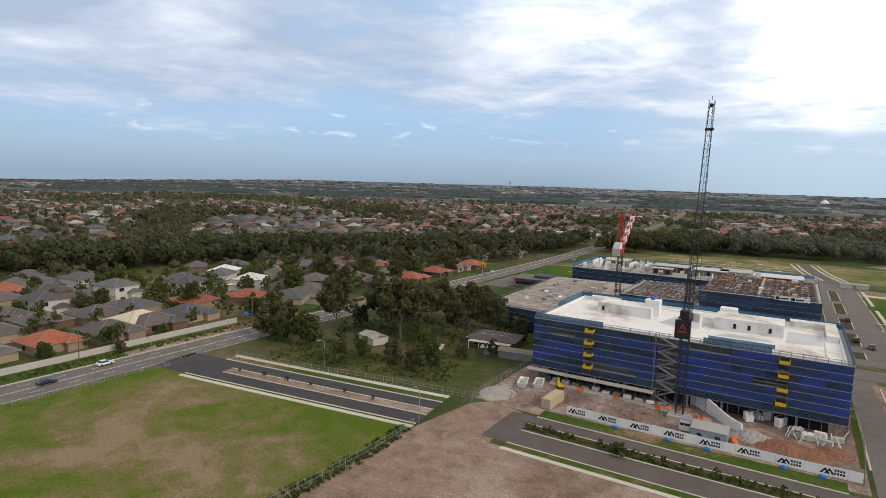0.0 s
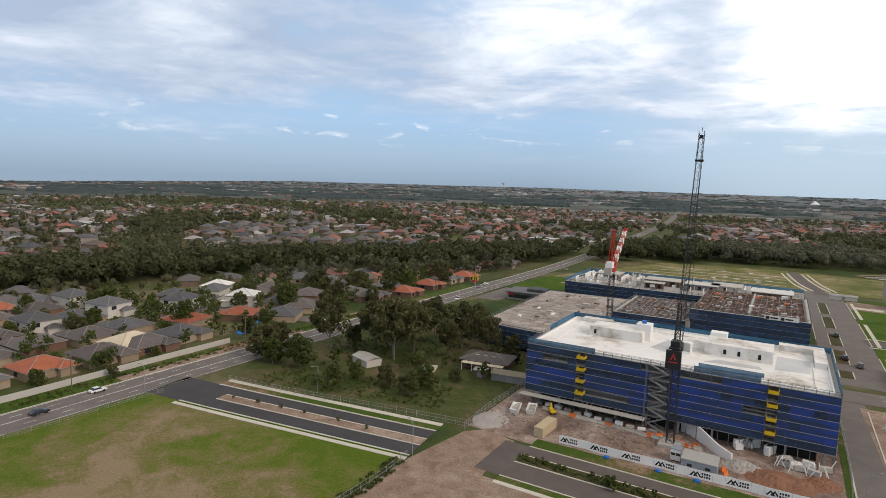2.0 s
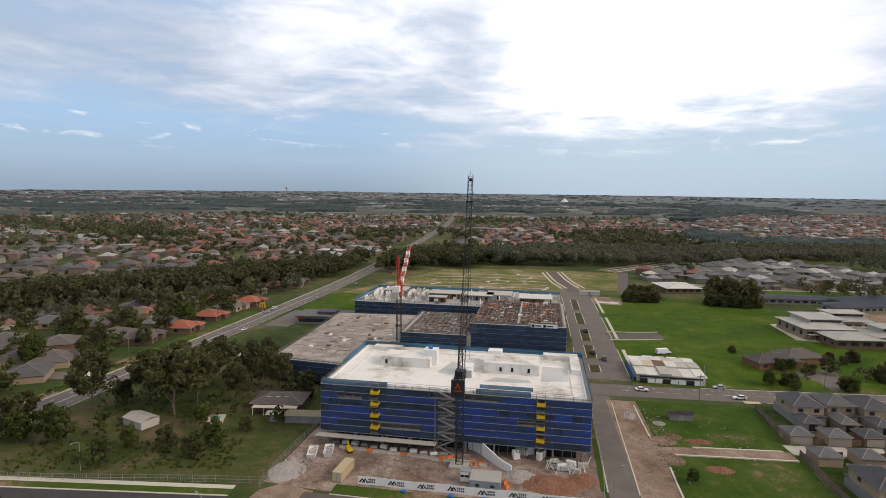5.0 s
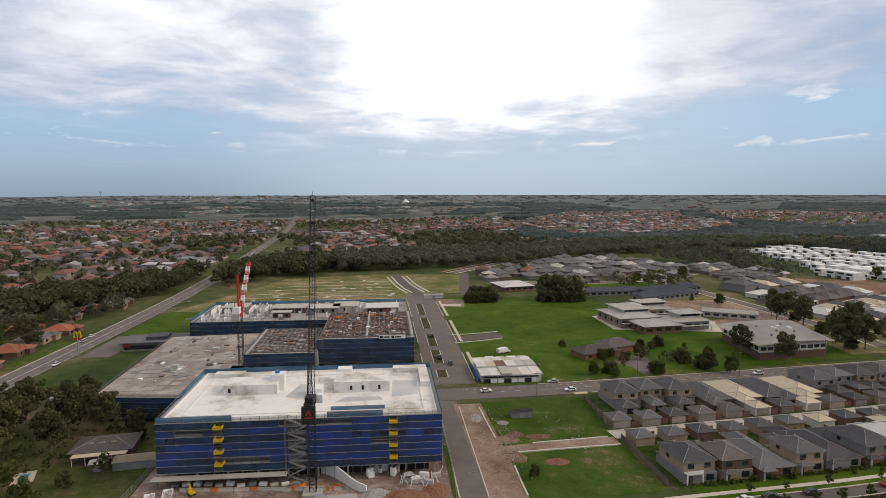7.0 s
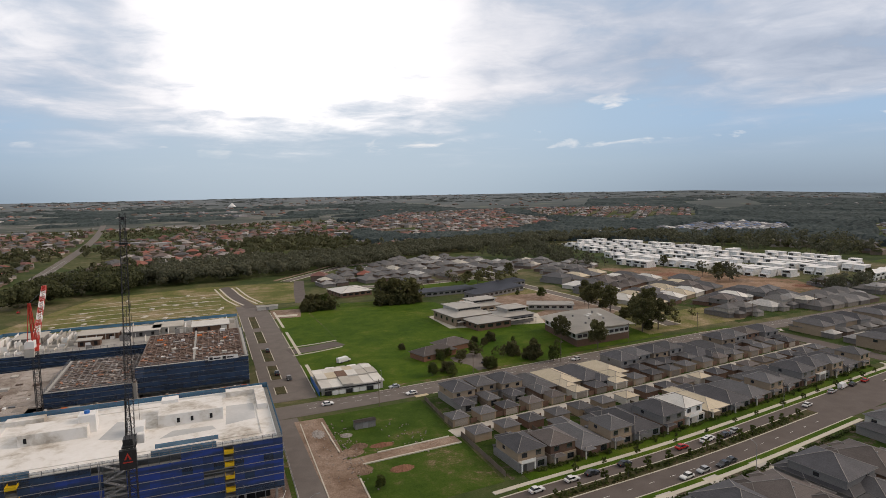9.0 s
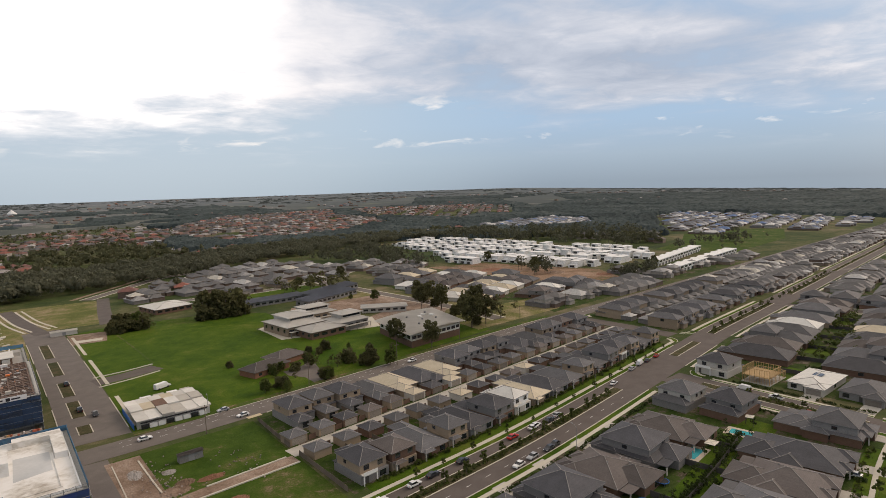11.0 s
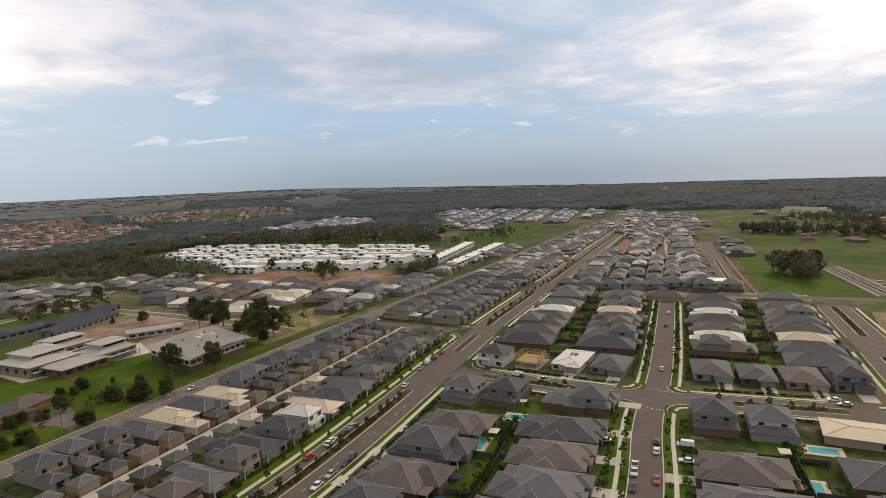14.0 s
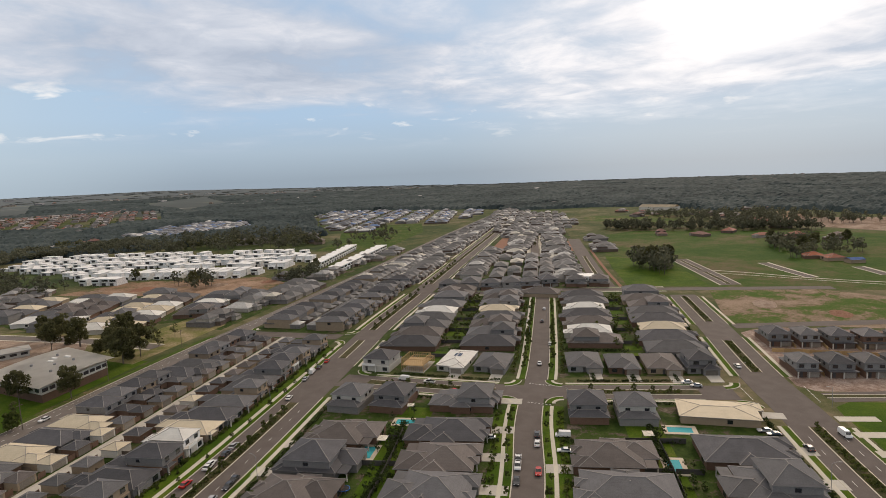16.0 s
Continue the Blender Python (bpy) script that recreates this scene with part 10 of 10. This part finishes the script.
grove([(860, -330), (1050, -180), (1070, 20), (960, -20), (900, -150)], 210, 9, 16, seed=8, sprays=72, label="belt of gum trees beyond the pasture")
grove([(108, 404), (140, 402), (142, 426), (112, 428)], 14, 12, 20, "leaf_gum", seed=9, label="clump of tall gums beside the green field")
grove([(54, 408), (78, 406), (78, 424), (56, 424)], 12, 7, 11, "leaf_gum", seed=10, label="rounded clump of trees beside the lots")
grove([(225, 260), (262, 280), (262, 360), (228, 340)], 5, 10, 17, "leaf_gum", seed=11, label="gums beside the school")
grove([(180, 440), (270, 450), (262, 500), (200, 496)], 16, 8, 14, "leaf_gum", seed=12, clear=9, label="trees round the playing field")
grove([(-310, 60), (-182, 60), (-182, 180), (-176, 350), (-215, 330), (-262, 235), (-305, 160)], 190, 4.5, 10, "leaf_green", seed=13, clear=9.5, label="leafy garden trees among older houses")
grove([(-262, 235), (-215, 330), (-185, 350), (-178, 395), (-230, 370), (-300, 260)], 44, 6, 12, "leaf_far", seed=14, clear=10, label="dense gums behind the older houses")
grove([(-146, 120), (-70, 131), (-70, 210), (-100, 240), (-146, 236)], 18, 4, 9, "leaf_green", seed=15, clear=12, label="scrubby trees between site and highway")
grove([(-177, 345), (-171, 520), (-182, 640), (-214, 560), (-215, 440), (-196, 380)], 60, 7, 14, "leaf_far", seed=16, clear=8, label="gum trees crowding the highway's edge")
grove([(-146, 545), (-95, 556), (-40, 600), (-60, 650), (-150, 660)], 60, 9, 16, "leaf_far", seed=17, label="gum woodland beside the highway")
sheet("ground_bare", [(990, -134), (1089, -182), (1087, -227), (890, -186), (927, -143)], 0.04, "bare_earth", "bare earth lots among the trees", "ground")
sheet("ground_bare", [(1267, 141), (1312, 96), (1099, 69), (1113, 119)], 0.04, "bare_earth", "bare earth beyond the estate's last houses", "ground")
sheet("ground_bush", [(800, -190), (860, -160), (1050, -180), (1070, 20), (880, 70), (830, 66), (812, -60)], 0.042, "bush_floor", "scrubby ground under the gum belt", "ground")
lots = HouseHeap()
for k, (x, y) in enumerate(((1063, -61), (1040, -84), (1020, -118), (1000, -100), (968, -128), (940, -136), (905, -138), (1120, -150), (1128, -180), (1100, 20), (1075, 0), (1050, 30), (1150, 60), (730, -141), (716, -176), (796, -84), (772, -6), (760, -50), (842, -150), (860, -120), (745, -112))):
    lots.lot(x, y, 11 + k % 4, 17 + k % 5, 0.5 * k, random.Random(k))
lots.build("farm_houses", "estate_wall", "far_roof_red", "scattered houses between the pasture and the woods")
small_shed(1180, -8, 62, 70, 24, 7, "roof_cream", "render_light", "long pale shed in front of the woods")
small_shed(564, -152, 110, 12, 9, 3, "blue_tarp", "brick_cream", "farm outbuilding with a bright blue roof")
place(OLD[0], 578, -140, 200)
place(OLD[5], 590, -128, 190)


# broad bushes on the lawn round the brick house and the school
BROAD = [tree_proto("bush", 5, 3.3, 18, 130, 0.24, "leaf_gum", "broad dark green bush on the lawn", "bush", "bushes", low=0.08, seed=80 + i) for i in range(2)]
for x, y, h in ((100, 262, 4.6), (95, 240, 5.0), (114.5, 238, 5.2), (109.5, 258, 4.2), (136.5, 281, 5.2), (131, 277, 3.6), (134.6, 253, 6.4), (138, 243, 5.6), (145, 248, 5.0), (128, 283, 3.2), (121, 286, 2.8), (88, 286, 3.0), (152, 262, 4.2)):
    plant(BROAD, x, y, h)
for x, y, h in ((57, 410, 6), (63, 408, 6.5), (70, 409, 6.5), (76, 411, 6), (60, 415, 7), (73, 416, 7), (110, 406, 7), (117, 405, 7.5), (124, 404, 7), (131, 405, 7.5), (138, 406, 7), (113, 412, 8), (121, 411, 8), (136, 413, 8), (231, 268, 5), (240, 300, 5.5), (246, 330, 5)):
    plant(BROAD, x, y, h)

# ---------- back-yard things ----------
material("canvas_cream", (0.55, 0.50, 0.42), (0.70, 0.65, 0.56), 1.0, 0.8)


def shade_roof(x, y, turn, w=3.6, d=3.0):
    """A small garden shelter: four posts under a pale roof."""
    e = new("garden_shelter")
    for sx in (-1, 1):
        for sy in (-1, 1):
            part("post", box(bmesh.new(), sx * (w / 2 - 0.1) - 0.06, sx * (w / 2 - 0.1) + 0.06, sy * (d / 2 - 0.1) - 0.06, sy * (d / 2 - 0.1) + 0.06, 0, 2.3), "fence_dark", e)
    part("roof", hip(bmesh.new(), -w / 2, w / 2, -d / 2, d / 2, 2.42, 8, 0.1, 0.1), "canvas_cream", e)
    e.matrix_world = pose(x, y, 0.05, 0, 0, turn)
    return tagged(e, "small cream-roofed garden shelter on lawn", "shelter", "garden shelters")


def trampoline(x, y):
    e = new("trampoline")
    r = 1.7
    ring = bmesh.new()
    pts = [(math.cos(a) * r, math.sin(a) * r, 0.8) for a in (2 * math.pi * i / 20 for i in range(20))]
    for a, b in zip(pts, pts[1:] + pts[:1]):
        beam(ring, a, b, 0.16)
    part("ring", ring, "blue_tarp", e)
    m = bmesh.new()
    bmesh.ops.create_circle(m, cap_ends=True, segments=20, radius=1.6)
    bmesh.ops.solidify(m, geom=m.faces[:], thickness=0.04)
    bmesh.ops.translate(m, verts=m.verts[:], vec=(0, 0, 0.8))
    part("mat", m, "bar_black", e)
    for i in range(4):
        a = math.pi / 4 + i * math.pi / 2
        part("leg", beam(bmesh.new(), (math.cos(a) * r, math.sin(a) * r, 0), (math.cos(a) * r, math.sin(a) * r, 0.8), 0.08), "gutter_metal", e)
    e.matrix_world = pose(x, y, 0.05)
    return tagged(e, "round black trampoline with blue rim", "trampoline", "trampolines")


shade_roof(170.5, 90.5, 8)
shade_roof(194, 6.5, 12)
shade_roof(199, 92, 20, 2.6, 2.4)
trampoline(141, 89)
trampoline(128, 86.5)
small_shed(119, 85, 8, 3.2, 2.4, 2.0, "roof_white", "render_light", "small pale metal garden shed")
small_shed(152, -3, 10, 3.0, 2.4, 2.0, "roof_grey", "fence_wood", "small timber garden shed")
small_shed(98, 79, 8, 3.0, 2.2, 2.0, "roof_cream", "render_light", "small cream metal garden shed")


def solar_array(x, y, z, turn, tilt, nx, ny):
    e = new("solar_array")
    for i in range(nx):
        for j in range(ny):
            part("panel", box(bmesh.new(), i * 1.04, i * 1.04 + 1.0, j * 1.7, j * 1.7 + 1.66, 0, 0.05), "solar_glass", e)
    e.matrix_world = pose(x, y, z, tilt, 0, turn)
    return tagged(e, "dark glass solar panels on a roof", "solar panels", "solar panels")


solar_array(254, 89.5, 4.35, 1, 0, 4, 2)
small_shed(45.5, 195, 3, 7.2, 2.6, 2.4, "roof_brown", "render_grey", "low grey-green site shed with rusty roof")

# lane garages between the further rows, and estate houses north of the main street
lanes = HouseHeap()
for x in np.arange(302, 436, 10.8):
    ya, ym = np.interp(x, AVE[:, 0], AVE[:, 1]), np.interp(x, MAIN[:, 0], MAIN[:, 1])
    for y in (ya + 31.5, ym - 27.5):
        lanes.add(x, y, 0, 6.6, 6.6, 2.8, 0.1)
for x in np.arange(450, 900, 11.2):
    ya, ym = np.interp(x, AVE[:, 0], AVE[:, 1]), np.interp(x, MAIN[:, 0], MAIN[:, 1])
    lanes.add(x, (ya + 28 + ym - 24) / 2, 0, 7.5, 7.0, 2.8, 0.1)
heap_fill(lanes, [(292, 260), (430, 270), (432, 296), (392, 292), (330, 300), (300, 300)], 13.4, 24, 6, seed=41)
heap_fill(lanes, [(446, 274), (640, 288), (640, 300), (500, 306), (450, 330)], 13.4, 24, 6, 0.25, seed=42)
lanes.build("estate_houses", "estate_wall", "estate_roof", "lane garages and houses along the main street")

# dark hedges along side boundaries and front gardens
for x in np.arange(281, 400, 17.5):
    i = int(np.argmin(abs(ST_B[:, 0] - x)))
    for a, b in ((11, 47), (-11, -42)):
        seg = smooth_line([offset_line(ST_B, a)[i], offset_line(ST_B, b)[i]], 4)
        planting("hedge", seg, 0.5, -0.5, 46, 0.3, "leaf_hedge", "dark clipped hedge between house lots", 1.3)
for x in np.arange(82, 190, 19.9):
    i = int(np.argmin(abs(ST_B[:, 0] - x)))
    for a, b in ((10, 50), (-10, -48)):
        seg = smooth_line([offset_line(ST_B, a)[i], offset_line(ST_B, b)[i]], 4)
        planting("hedge", seg, 0.45, -0.45, 60, 0.22, "leaf_hedge", "dark clipped hedge between house lots", 1.1)
for y in (26, 10, -7):
    c0 = CROSS[int(np.argmin(abs(CROSS[:, 1] - y)))]
    planting("hedge", smooth_line([(c0[0] + 11, y + 2), (c0[0] + 30, y + 5)], 4), 0.45, -0.45, 40, 0.22, "leaf_hedge", "dark clipped hedge between house lots", 1.1)
for l, r in ((11.4, 12.6), (-12.6, -11.4)):
    planting("hedge", cut(CROSS, -12, 36, 1), l, r, 110, 0.2, "leaf_hedge", "low dark hedge along front gardens", 0.8)
    planting("hedge", cut(CROSS, 64, 122, 1), l, r, 120, 0.2, "leaf_hedge", "low dark hedge along front gardens", 0.8)
planting("hedge", cut(BLVD, 130, 225), 13.2, 14.6, 200, 0.22, "leaf_hedge", "low dark hedge along front gardens", 0.9)
planting("hedge", cut(BLVD, 270, 410), 13.2, 14.6, 240, 0.24, "leaf_hedge", "low dark hedge along front gardens", 0.9)
planting("hedge", cut(AVE, 60, 196), -22, -23.2, 240, 0.22, "leaf_hedge", "low dark hedge along front gardens", 0.9)
grove([(282, 110), (400, 128), (404, 108), (286, 90)], 46, 3, 6, "leaf_green", seed=21, clear=8, label="small trees in back gardens")
grove([(290, 36), (400, 52), (408, 20), (290, 8)], 46, 3, 6, "leaf_green", seed=22, clear=8, label="small trees in back gardens")
grove([(70, 76), (200, 98), (200, 86), (70, 66)], 40, 2.2, 4.2, "leaf_hedge", seed=23, clear=9, label="small dark trees in back gardens")
grove([(90, 0), (205, 6), (205, -10), (90, -20)], 36, 2.2, 4.2, "leaf_hedge", seed=24, clear=9, label="small dark trees in back gardens")

# denser rows and plain yards in the further blocks
sheet("ground_estate", [(440, 34), (640, 78), (900, 132), (900, 224), (640, 188), (440, 164)], 0.028, "yard", "house lots with small yards", "ground")
sheet("ground_estate", [(294, 174), (437, 190), (640, 214), (900, 246), (900, 282), (533, 252), (294, 236)], 0.028, "yard", "house lots with small yards", "ground")
sheet("ground_estate", [(288, 256), (440, 268), (640, 284), (640, 302), (500, 308), (400, 300), (330, 302), (270, 440), (262, 380), (300, 300)], 0.029, "yard", "house lots with small yards", "ground")
between = HouseHeap()
heap_fill(between, [(760, 176), (900, 196), (900, 208), (760, 190)], 13.6, 30, 9, 0.1, seed=51)
heap_fill(between, [(730, 112), (880, 150), (880, 160), (730, 124)], 13.6, 30, 10, 0.1, seed=52)
between.build("estate_houses", "estate_wall", "estate_roof", "grey-roofed houses filling the further blocks")
grove([(620, 100), (740, 120), (900, 150), (900, 172), (740, 148), (620, 124)], 40, 3, 6, "leaf_gum", seed=31, sprays=40, label="street trees along the far estate street")
grove([(300, 178), (437, 192), (437, 196), (300, 182)], 12, 3, 5, "leaf_green", seed=32, sprays=40, label="small garden trees by the avenue")
grove([(84, 240), (160, 248), (165, 262), (130, 262), (84, 250)], 12, 4, 6.5, "leaf_gum", seed=33, clear=5, label="round bushy trees beside the brick house")
grove([(236, 264), (286, 266), (290, 290), (240, 300)], 5, 6, 13, "leaf_gum", seed=34, label="scattered gums at the street corner")

# paving and sandy ground round the school, pale streets of the northern estate
sheet("paving", [(128, 318), (186, 306), (196, 332), (182, 352), (150, 366), (128, 354)], 0.045, "path_concrete", "pale concrete school courtyard", "paving")
sheet("yard", [(186, 306), (230, 300), (252, 322), (236, 352), (196, 334)], 0.044, "dirt", "sandy bare ground beside the school", "yard")
for pts in ([(62, 562), (104, 612), (144, 655), (190, 655), (228, 624)], [(239, 502), (246, 410), (252, 322), (250, 268)], [(100, 500), (170, 488), (239, 502), (300, 540)]):
    strip("road", smooth_line(pts), 4.0, -4.0, 0.07, "asphalt_old", "pale grey estate street", "road")
    for off in (5.2, -5.2):
        strip("path", smooth_line(pts), off + 0.6, off - 0.6, 0.13, KERB, "pale concrete footpath", "path")
strip("dirt_track", smooth_line([(58, 566), (100, 618), (140, 664), (190, 668), (240, 650), (310, 585), (360, 525)]), 9, 5, 0.06, "dirt", "bare earth strip along the woods", "track")
for i in range(34):
    x, y = wr.uniform(-110, 6), wr.uniform(372, 520)
    if x < -110 + (y - 372) * 0.2:
        continue
    g = box(bmesh.new(), -wr.uniform(1, 3.5), wr.uniform(1, 3.5), -1, wr.uniform(0.6, 2), 0, wr.uniform(0.3, 0.8), pose(x, y, 0.03, 0, 0, wr.uniform(0, 90)))
    bmesh.ops.bevel(g, geom=g.edges[:], offset=0.15, segments=1, affect="EDGES")
    tagged(mesh_object("soil_mound", g, "path_concrete"), "low pale heap of sand on an empty lot", "heap", "sand heaps")
for x, y, w, d, h, mat, seed in ((395, 430, 26, 20, 2.2, "clay", 3), (420, 370, 22, 18, 1.8, "dirt", 5), (440, 330, 18, 14, 1.6, "clay", 7), (380, 470, 20, 14, 1.5, "dirt", 8), (400, -60, 26, 14, 1.8, "dirt", 10), (380, -95, 20, 12, 1.4, "clay", 11)):
    mound("earth_mound", x, y, w, d, h, mat, "broad heap of loose building earth", seed)

# ---------- cars ----------
for nm, c0, c1 in (("car_white", (0.62, 0.62, 0.61), (0.74, 0.74, 0.73)), ("car_red", (0.36, 0.015, 0.012), (0.48, 0.025, 0.02)), ("car_dark", (0.018, 0.02, 0.026), (0.035, 0.038, 0.045)), ("car_silver", (0.30, 0.31, 0.32), (0.42, 0.43, 0.44))):
    material(nm, c0, c1, 0.3, 0.25, 0.0, spec=0.6)
material("tyre", (0.012, 0.012, 0.012), (0.03, 0.03, 0.03), 1.0, 0.9)
material("lamp_clear", (0.5, 0.5, 0.5), (0.7, 0.7, 0.7), 1.0, 0.2, spec=0.6)


def car_proto(paint, style, label):
    """A parked car pointing along +x. style: sedan, van or ute."""
    e = new("van" if style == "van" else "ute" if style == "ute" else "car")
    long, wide = (5.2, 1.95) if style != "sedan" else (4.6, 1.82)
    prof = {"sedan": [(-2.3, 0.35), (-2.3, 0.85), (-1.9, 0.98), (1.0, 0.95), (2.1, 0.82), (2.3, 0.6), (2.3, 0.35)],
            "van": [(-2.6, 0.4), (-2.6, 1.15), (1.6, 1.15), (2.4, 1.05), (2.6, 0.7), (2.6, 0.4)],
            "ute": [(-2.6, 0.45), (-2.6, 1.05), (-0.6, 1.05), (1.2, 1.05), (2.4, 0.98), (2.6, 0.7), (2.6, 0.45)]}[style]
    top = {"sedan": [(-1.75, 0.96), (-1.25, 1.42), (0.25, 1.45), (0.95, 0.95)], "van": [(-2.58, 1.14), (-2.5, 2.1), (1.2, 2.15), (1.95, 1.12)], "ute": [(-0.7, 1.04), (-0.55, 1.72), (0.7, 1.75), (1.35, 1.04)]}[style]

    def prism(p, w, inset):
        g = bmesh.new()
        a = [g.verts.new((x, -w / 2 + inset * (i in (1, 2)), z)) for i, (x, z) in enumerate(p)]
        b = [g.verts.new((x, w / 2 - inset * (i in (1, 2)), z)) for i, (x, z) in enumerate(p)]
        g.faces.new(a)
        g.faces.new(b[::-1])
        for i in range(len(p)):
            j = (i + 1) % len(p)
            g.faces.new((a[i], b[i], b[j], a[j]))
        bmesh.ops.recalc_face_normals(g, faces=g.faces[:])
        return g
    body = prism(prof, wide, 0.0)
    bmesh.ops.bevel(body, geom=body.edges[:], offset=0.07, segments=2, affect="EDGES")
    part("body", body, paint, e)
    cab = prism(top, wide - 0.12, 0.14)
    part("cabin", cab, paint if style == "van" else "glass_dark", e)
    (xa, za), (xb, zb), (xc, zc), (xd, zd) = top
    if style == "van":
        part("windscreen", box(bmesh.new(), 0, 0.04, -0.75, 0.75, 0, 0.85, Matrix.Translation((xd + 0.01, 0, zd + 0.1)) @ pose(0, 0, 0, 0, -36, 0)), "glass_dark", e)
    else:
        part("roof_panel", box(bmesh.new(), xb + 0.02, xc - 0.02, -wide / 2 + 0.22, wide / 2 - 0.22, zb - 0.01, zc + 0.03), paint, e)
    if style == "ute":
        part("tray", box(bmesh.new(), -2.45, -0.75, -0.8, 0.8, 1.0, 1.09), "tyre", e)
    for sx in (-1, 1):
        for sy in (-1, 1):
            w = bmesh.new()
            beam(w, (sx * long * 0.29, sy * (wide / 2 - 0.2), 0.33), (sx * long * 0.29, sy * (wide / 2 + 0.01), 0.33), 0.66, 14)
            part("wheel", w, "tyre", e)
    for sy in (-1, 1):
        part("headlight", box(bmesh.new(), prof[-2][0] - 0.12, prof[-2][0] + 0.01, sy * 0.6 - 0.18, sy * 0.6 + 0.18, 0.62, 0.76), "lamp_clear", e)
        part("tail_light", box(bmesh.new(), prof[0][0] - 0.01, prof[0][0] + 0.1, sy * 0.65 - 0.15, sy * 0.65 + 0.15, 0.68, 0.84), "crane_red", e)
    return tagged(e, label, "van" if style == "van" else "car", "parked vehicles")


CW = car_proto("car_white", "sedan", "white car standing on asphalt road")
CR = car_proto("car_red", "sedan", "red car parked at the kerb")
CD = car_proto("car_dark", "sedan", "dark grey car parked at the kerb")
CS = car_proto("car_silver", "sedan", "silver car parked at the kerb")
VW = car_proto("car_white", "van", "white van parked at the kerb")
UW = car_proto("car_white", "ute", "white ute with open tray parked")
UD = car_proto("car_dark", "ute", "dark ute with open tray parked")
for ob, spots in ((CW, ((144, 138.9, 9), (89, 133.8, 6), (77, 132.6, 6), (199, 146.5, 14), (119, 122.4, 190), (142, 138.2, 9), (182.4, 40.6, 10), (179.5, 31.5, 100), (37.7, 221.3, 4), (70.9, 219.3, 184), (157.3, 231.6, 186), (262, 54, 10), (293, 54.2, 10), (368, 70, 10), (-164.8, 90.8, 90), (-160, 330, 92), (250, -8, 100), (274.6, -29.5, 14), (-175.7, 302, 80), (183, 57, 100), (-150, 276, 272), (336, 74, 190))),
                  (CR, ((131.5, 137.5, 8), (164.5, 37.0, 190), (220.9, 82.4, 88), (245.3, 156, 15), (-131, 498, 95))),
                  (CD, ((150.9, 138.8, 9), (137.4, 124.6, 190), (96.3, 134.6, 6), (108.2, 135.5, 6), (198.7, -40.0, 14), (188.8, 41.8, 10), (157.7, 42.1, 190), (133.8, 123.8, 190), (-161, 73.8, 90), (116.4, 246.4, 40), (206.4, -32.0, 100), (337, 66, 10), (236, 154.8, 15))),
                  (CS, ((156.4, 140.0, 9), (66.9, 229.8, 184), (126, 123.4, 190), (208.8, -29.6, 100), (246.7, -11.3, 100), (-159.1, 319.1, 92), (-141, 431, 94), (220.6, 152.5, 14))),
                  (VW, ((211.4, -52.7, 196), (229.5, 154.5, 15), (190.2, 33.4, 100), (229.7, 108.1, 88))),
                  (UW, ((170.5, 44.4, 190), (228.7, 95.8, 88), (166.4, 43.6, 190))),
                  (UD, ((23.9, 269.3, 92), (23.6, 311.3, 92), (28, 260, 270)))):
    for x, y, t in spots:
        place(ob, x, y, t, 0.07)
# small white bus behind the shop
vb = car_proto("car_white", "van", "white minibus parked on grass")
vb.matrix_world = pose(55.6, 276, 0.03, 0, 0, 25) @ Matrix.Diagonal((1.4, 1.15, 1.25, 1))


# drop house and tree patterns that no lot uses
for kinds in (TWO, TWO_WIDE, BIG, MID, PALE, FAR, FAR_PALE, OLD, OLD_PALE, GAR, LANES, LANE_PALE, TWO_FAR, CUBES, GUM, ROUND, OLIVE, [FIR], SMALL, SHRUB, BROAD, [CW, CR, CD, CS, VW, UW, UD]):
    for ob in kinds:
        if ob not in USED:
            for child in ob.children_recursive:
                bpy.data.objects.remove(child)
            bpy.data.objects.remove(ob)
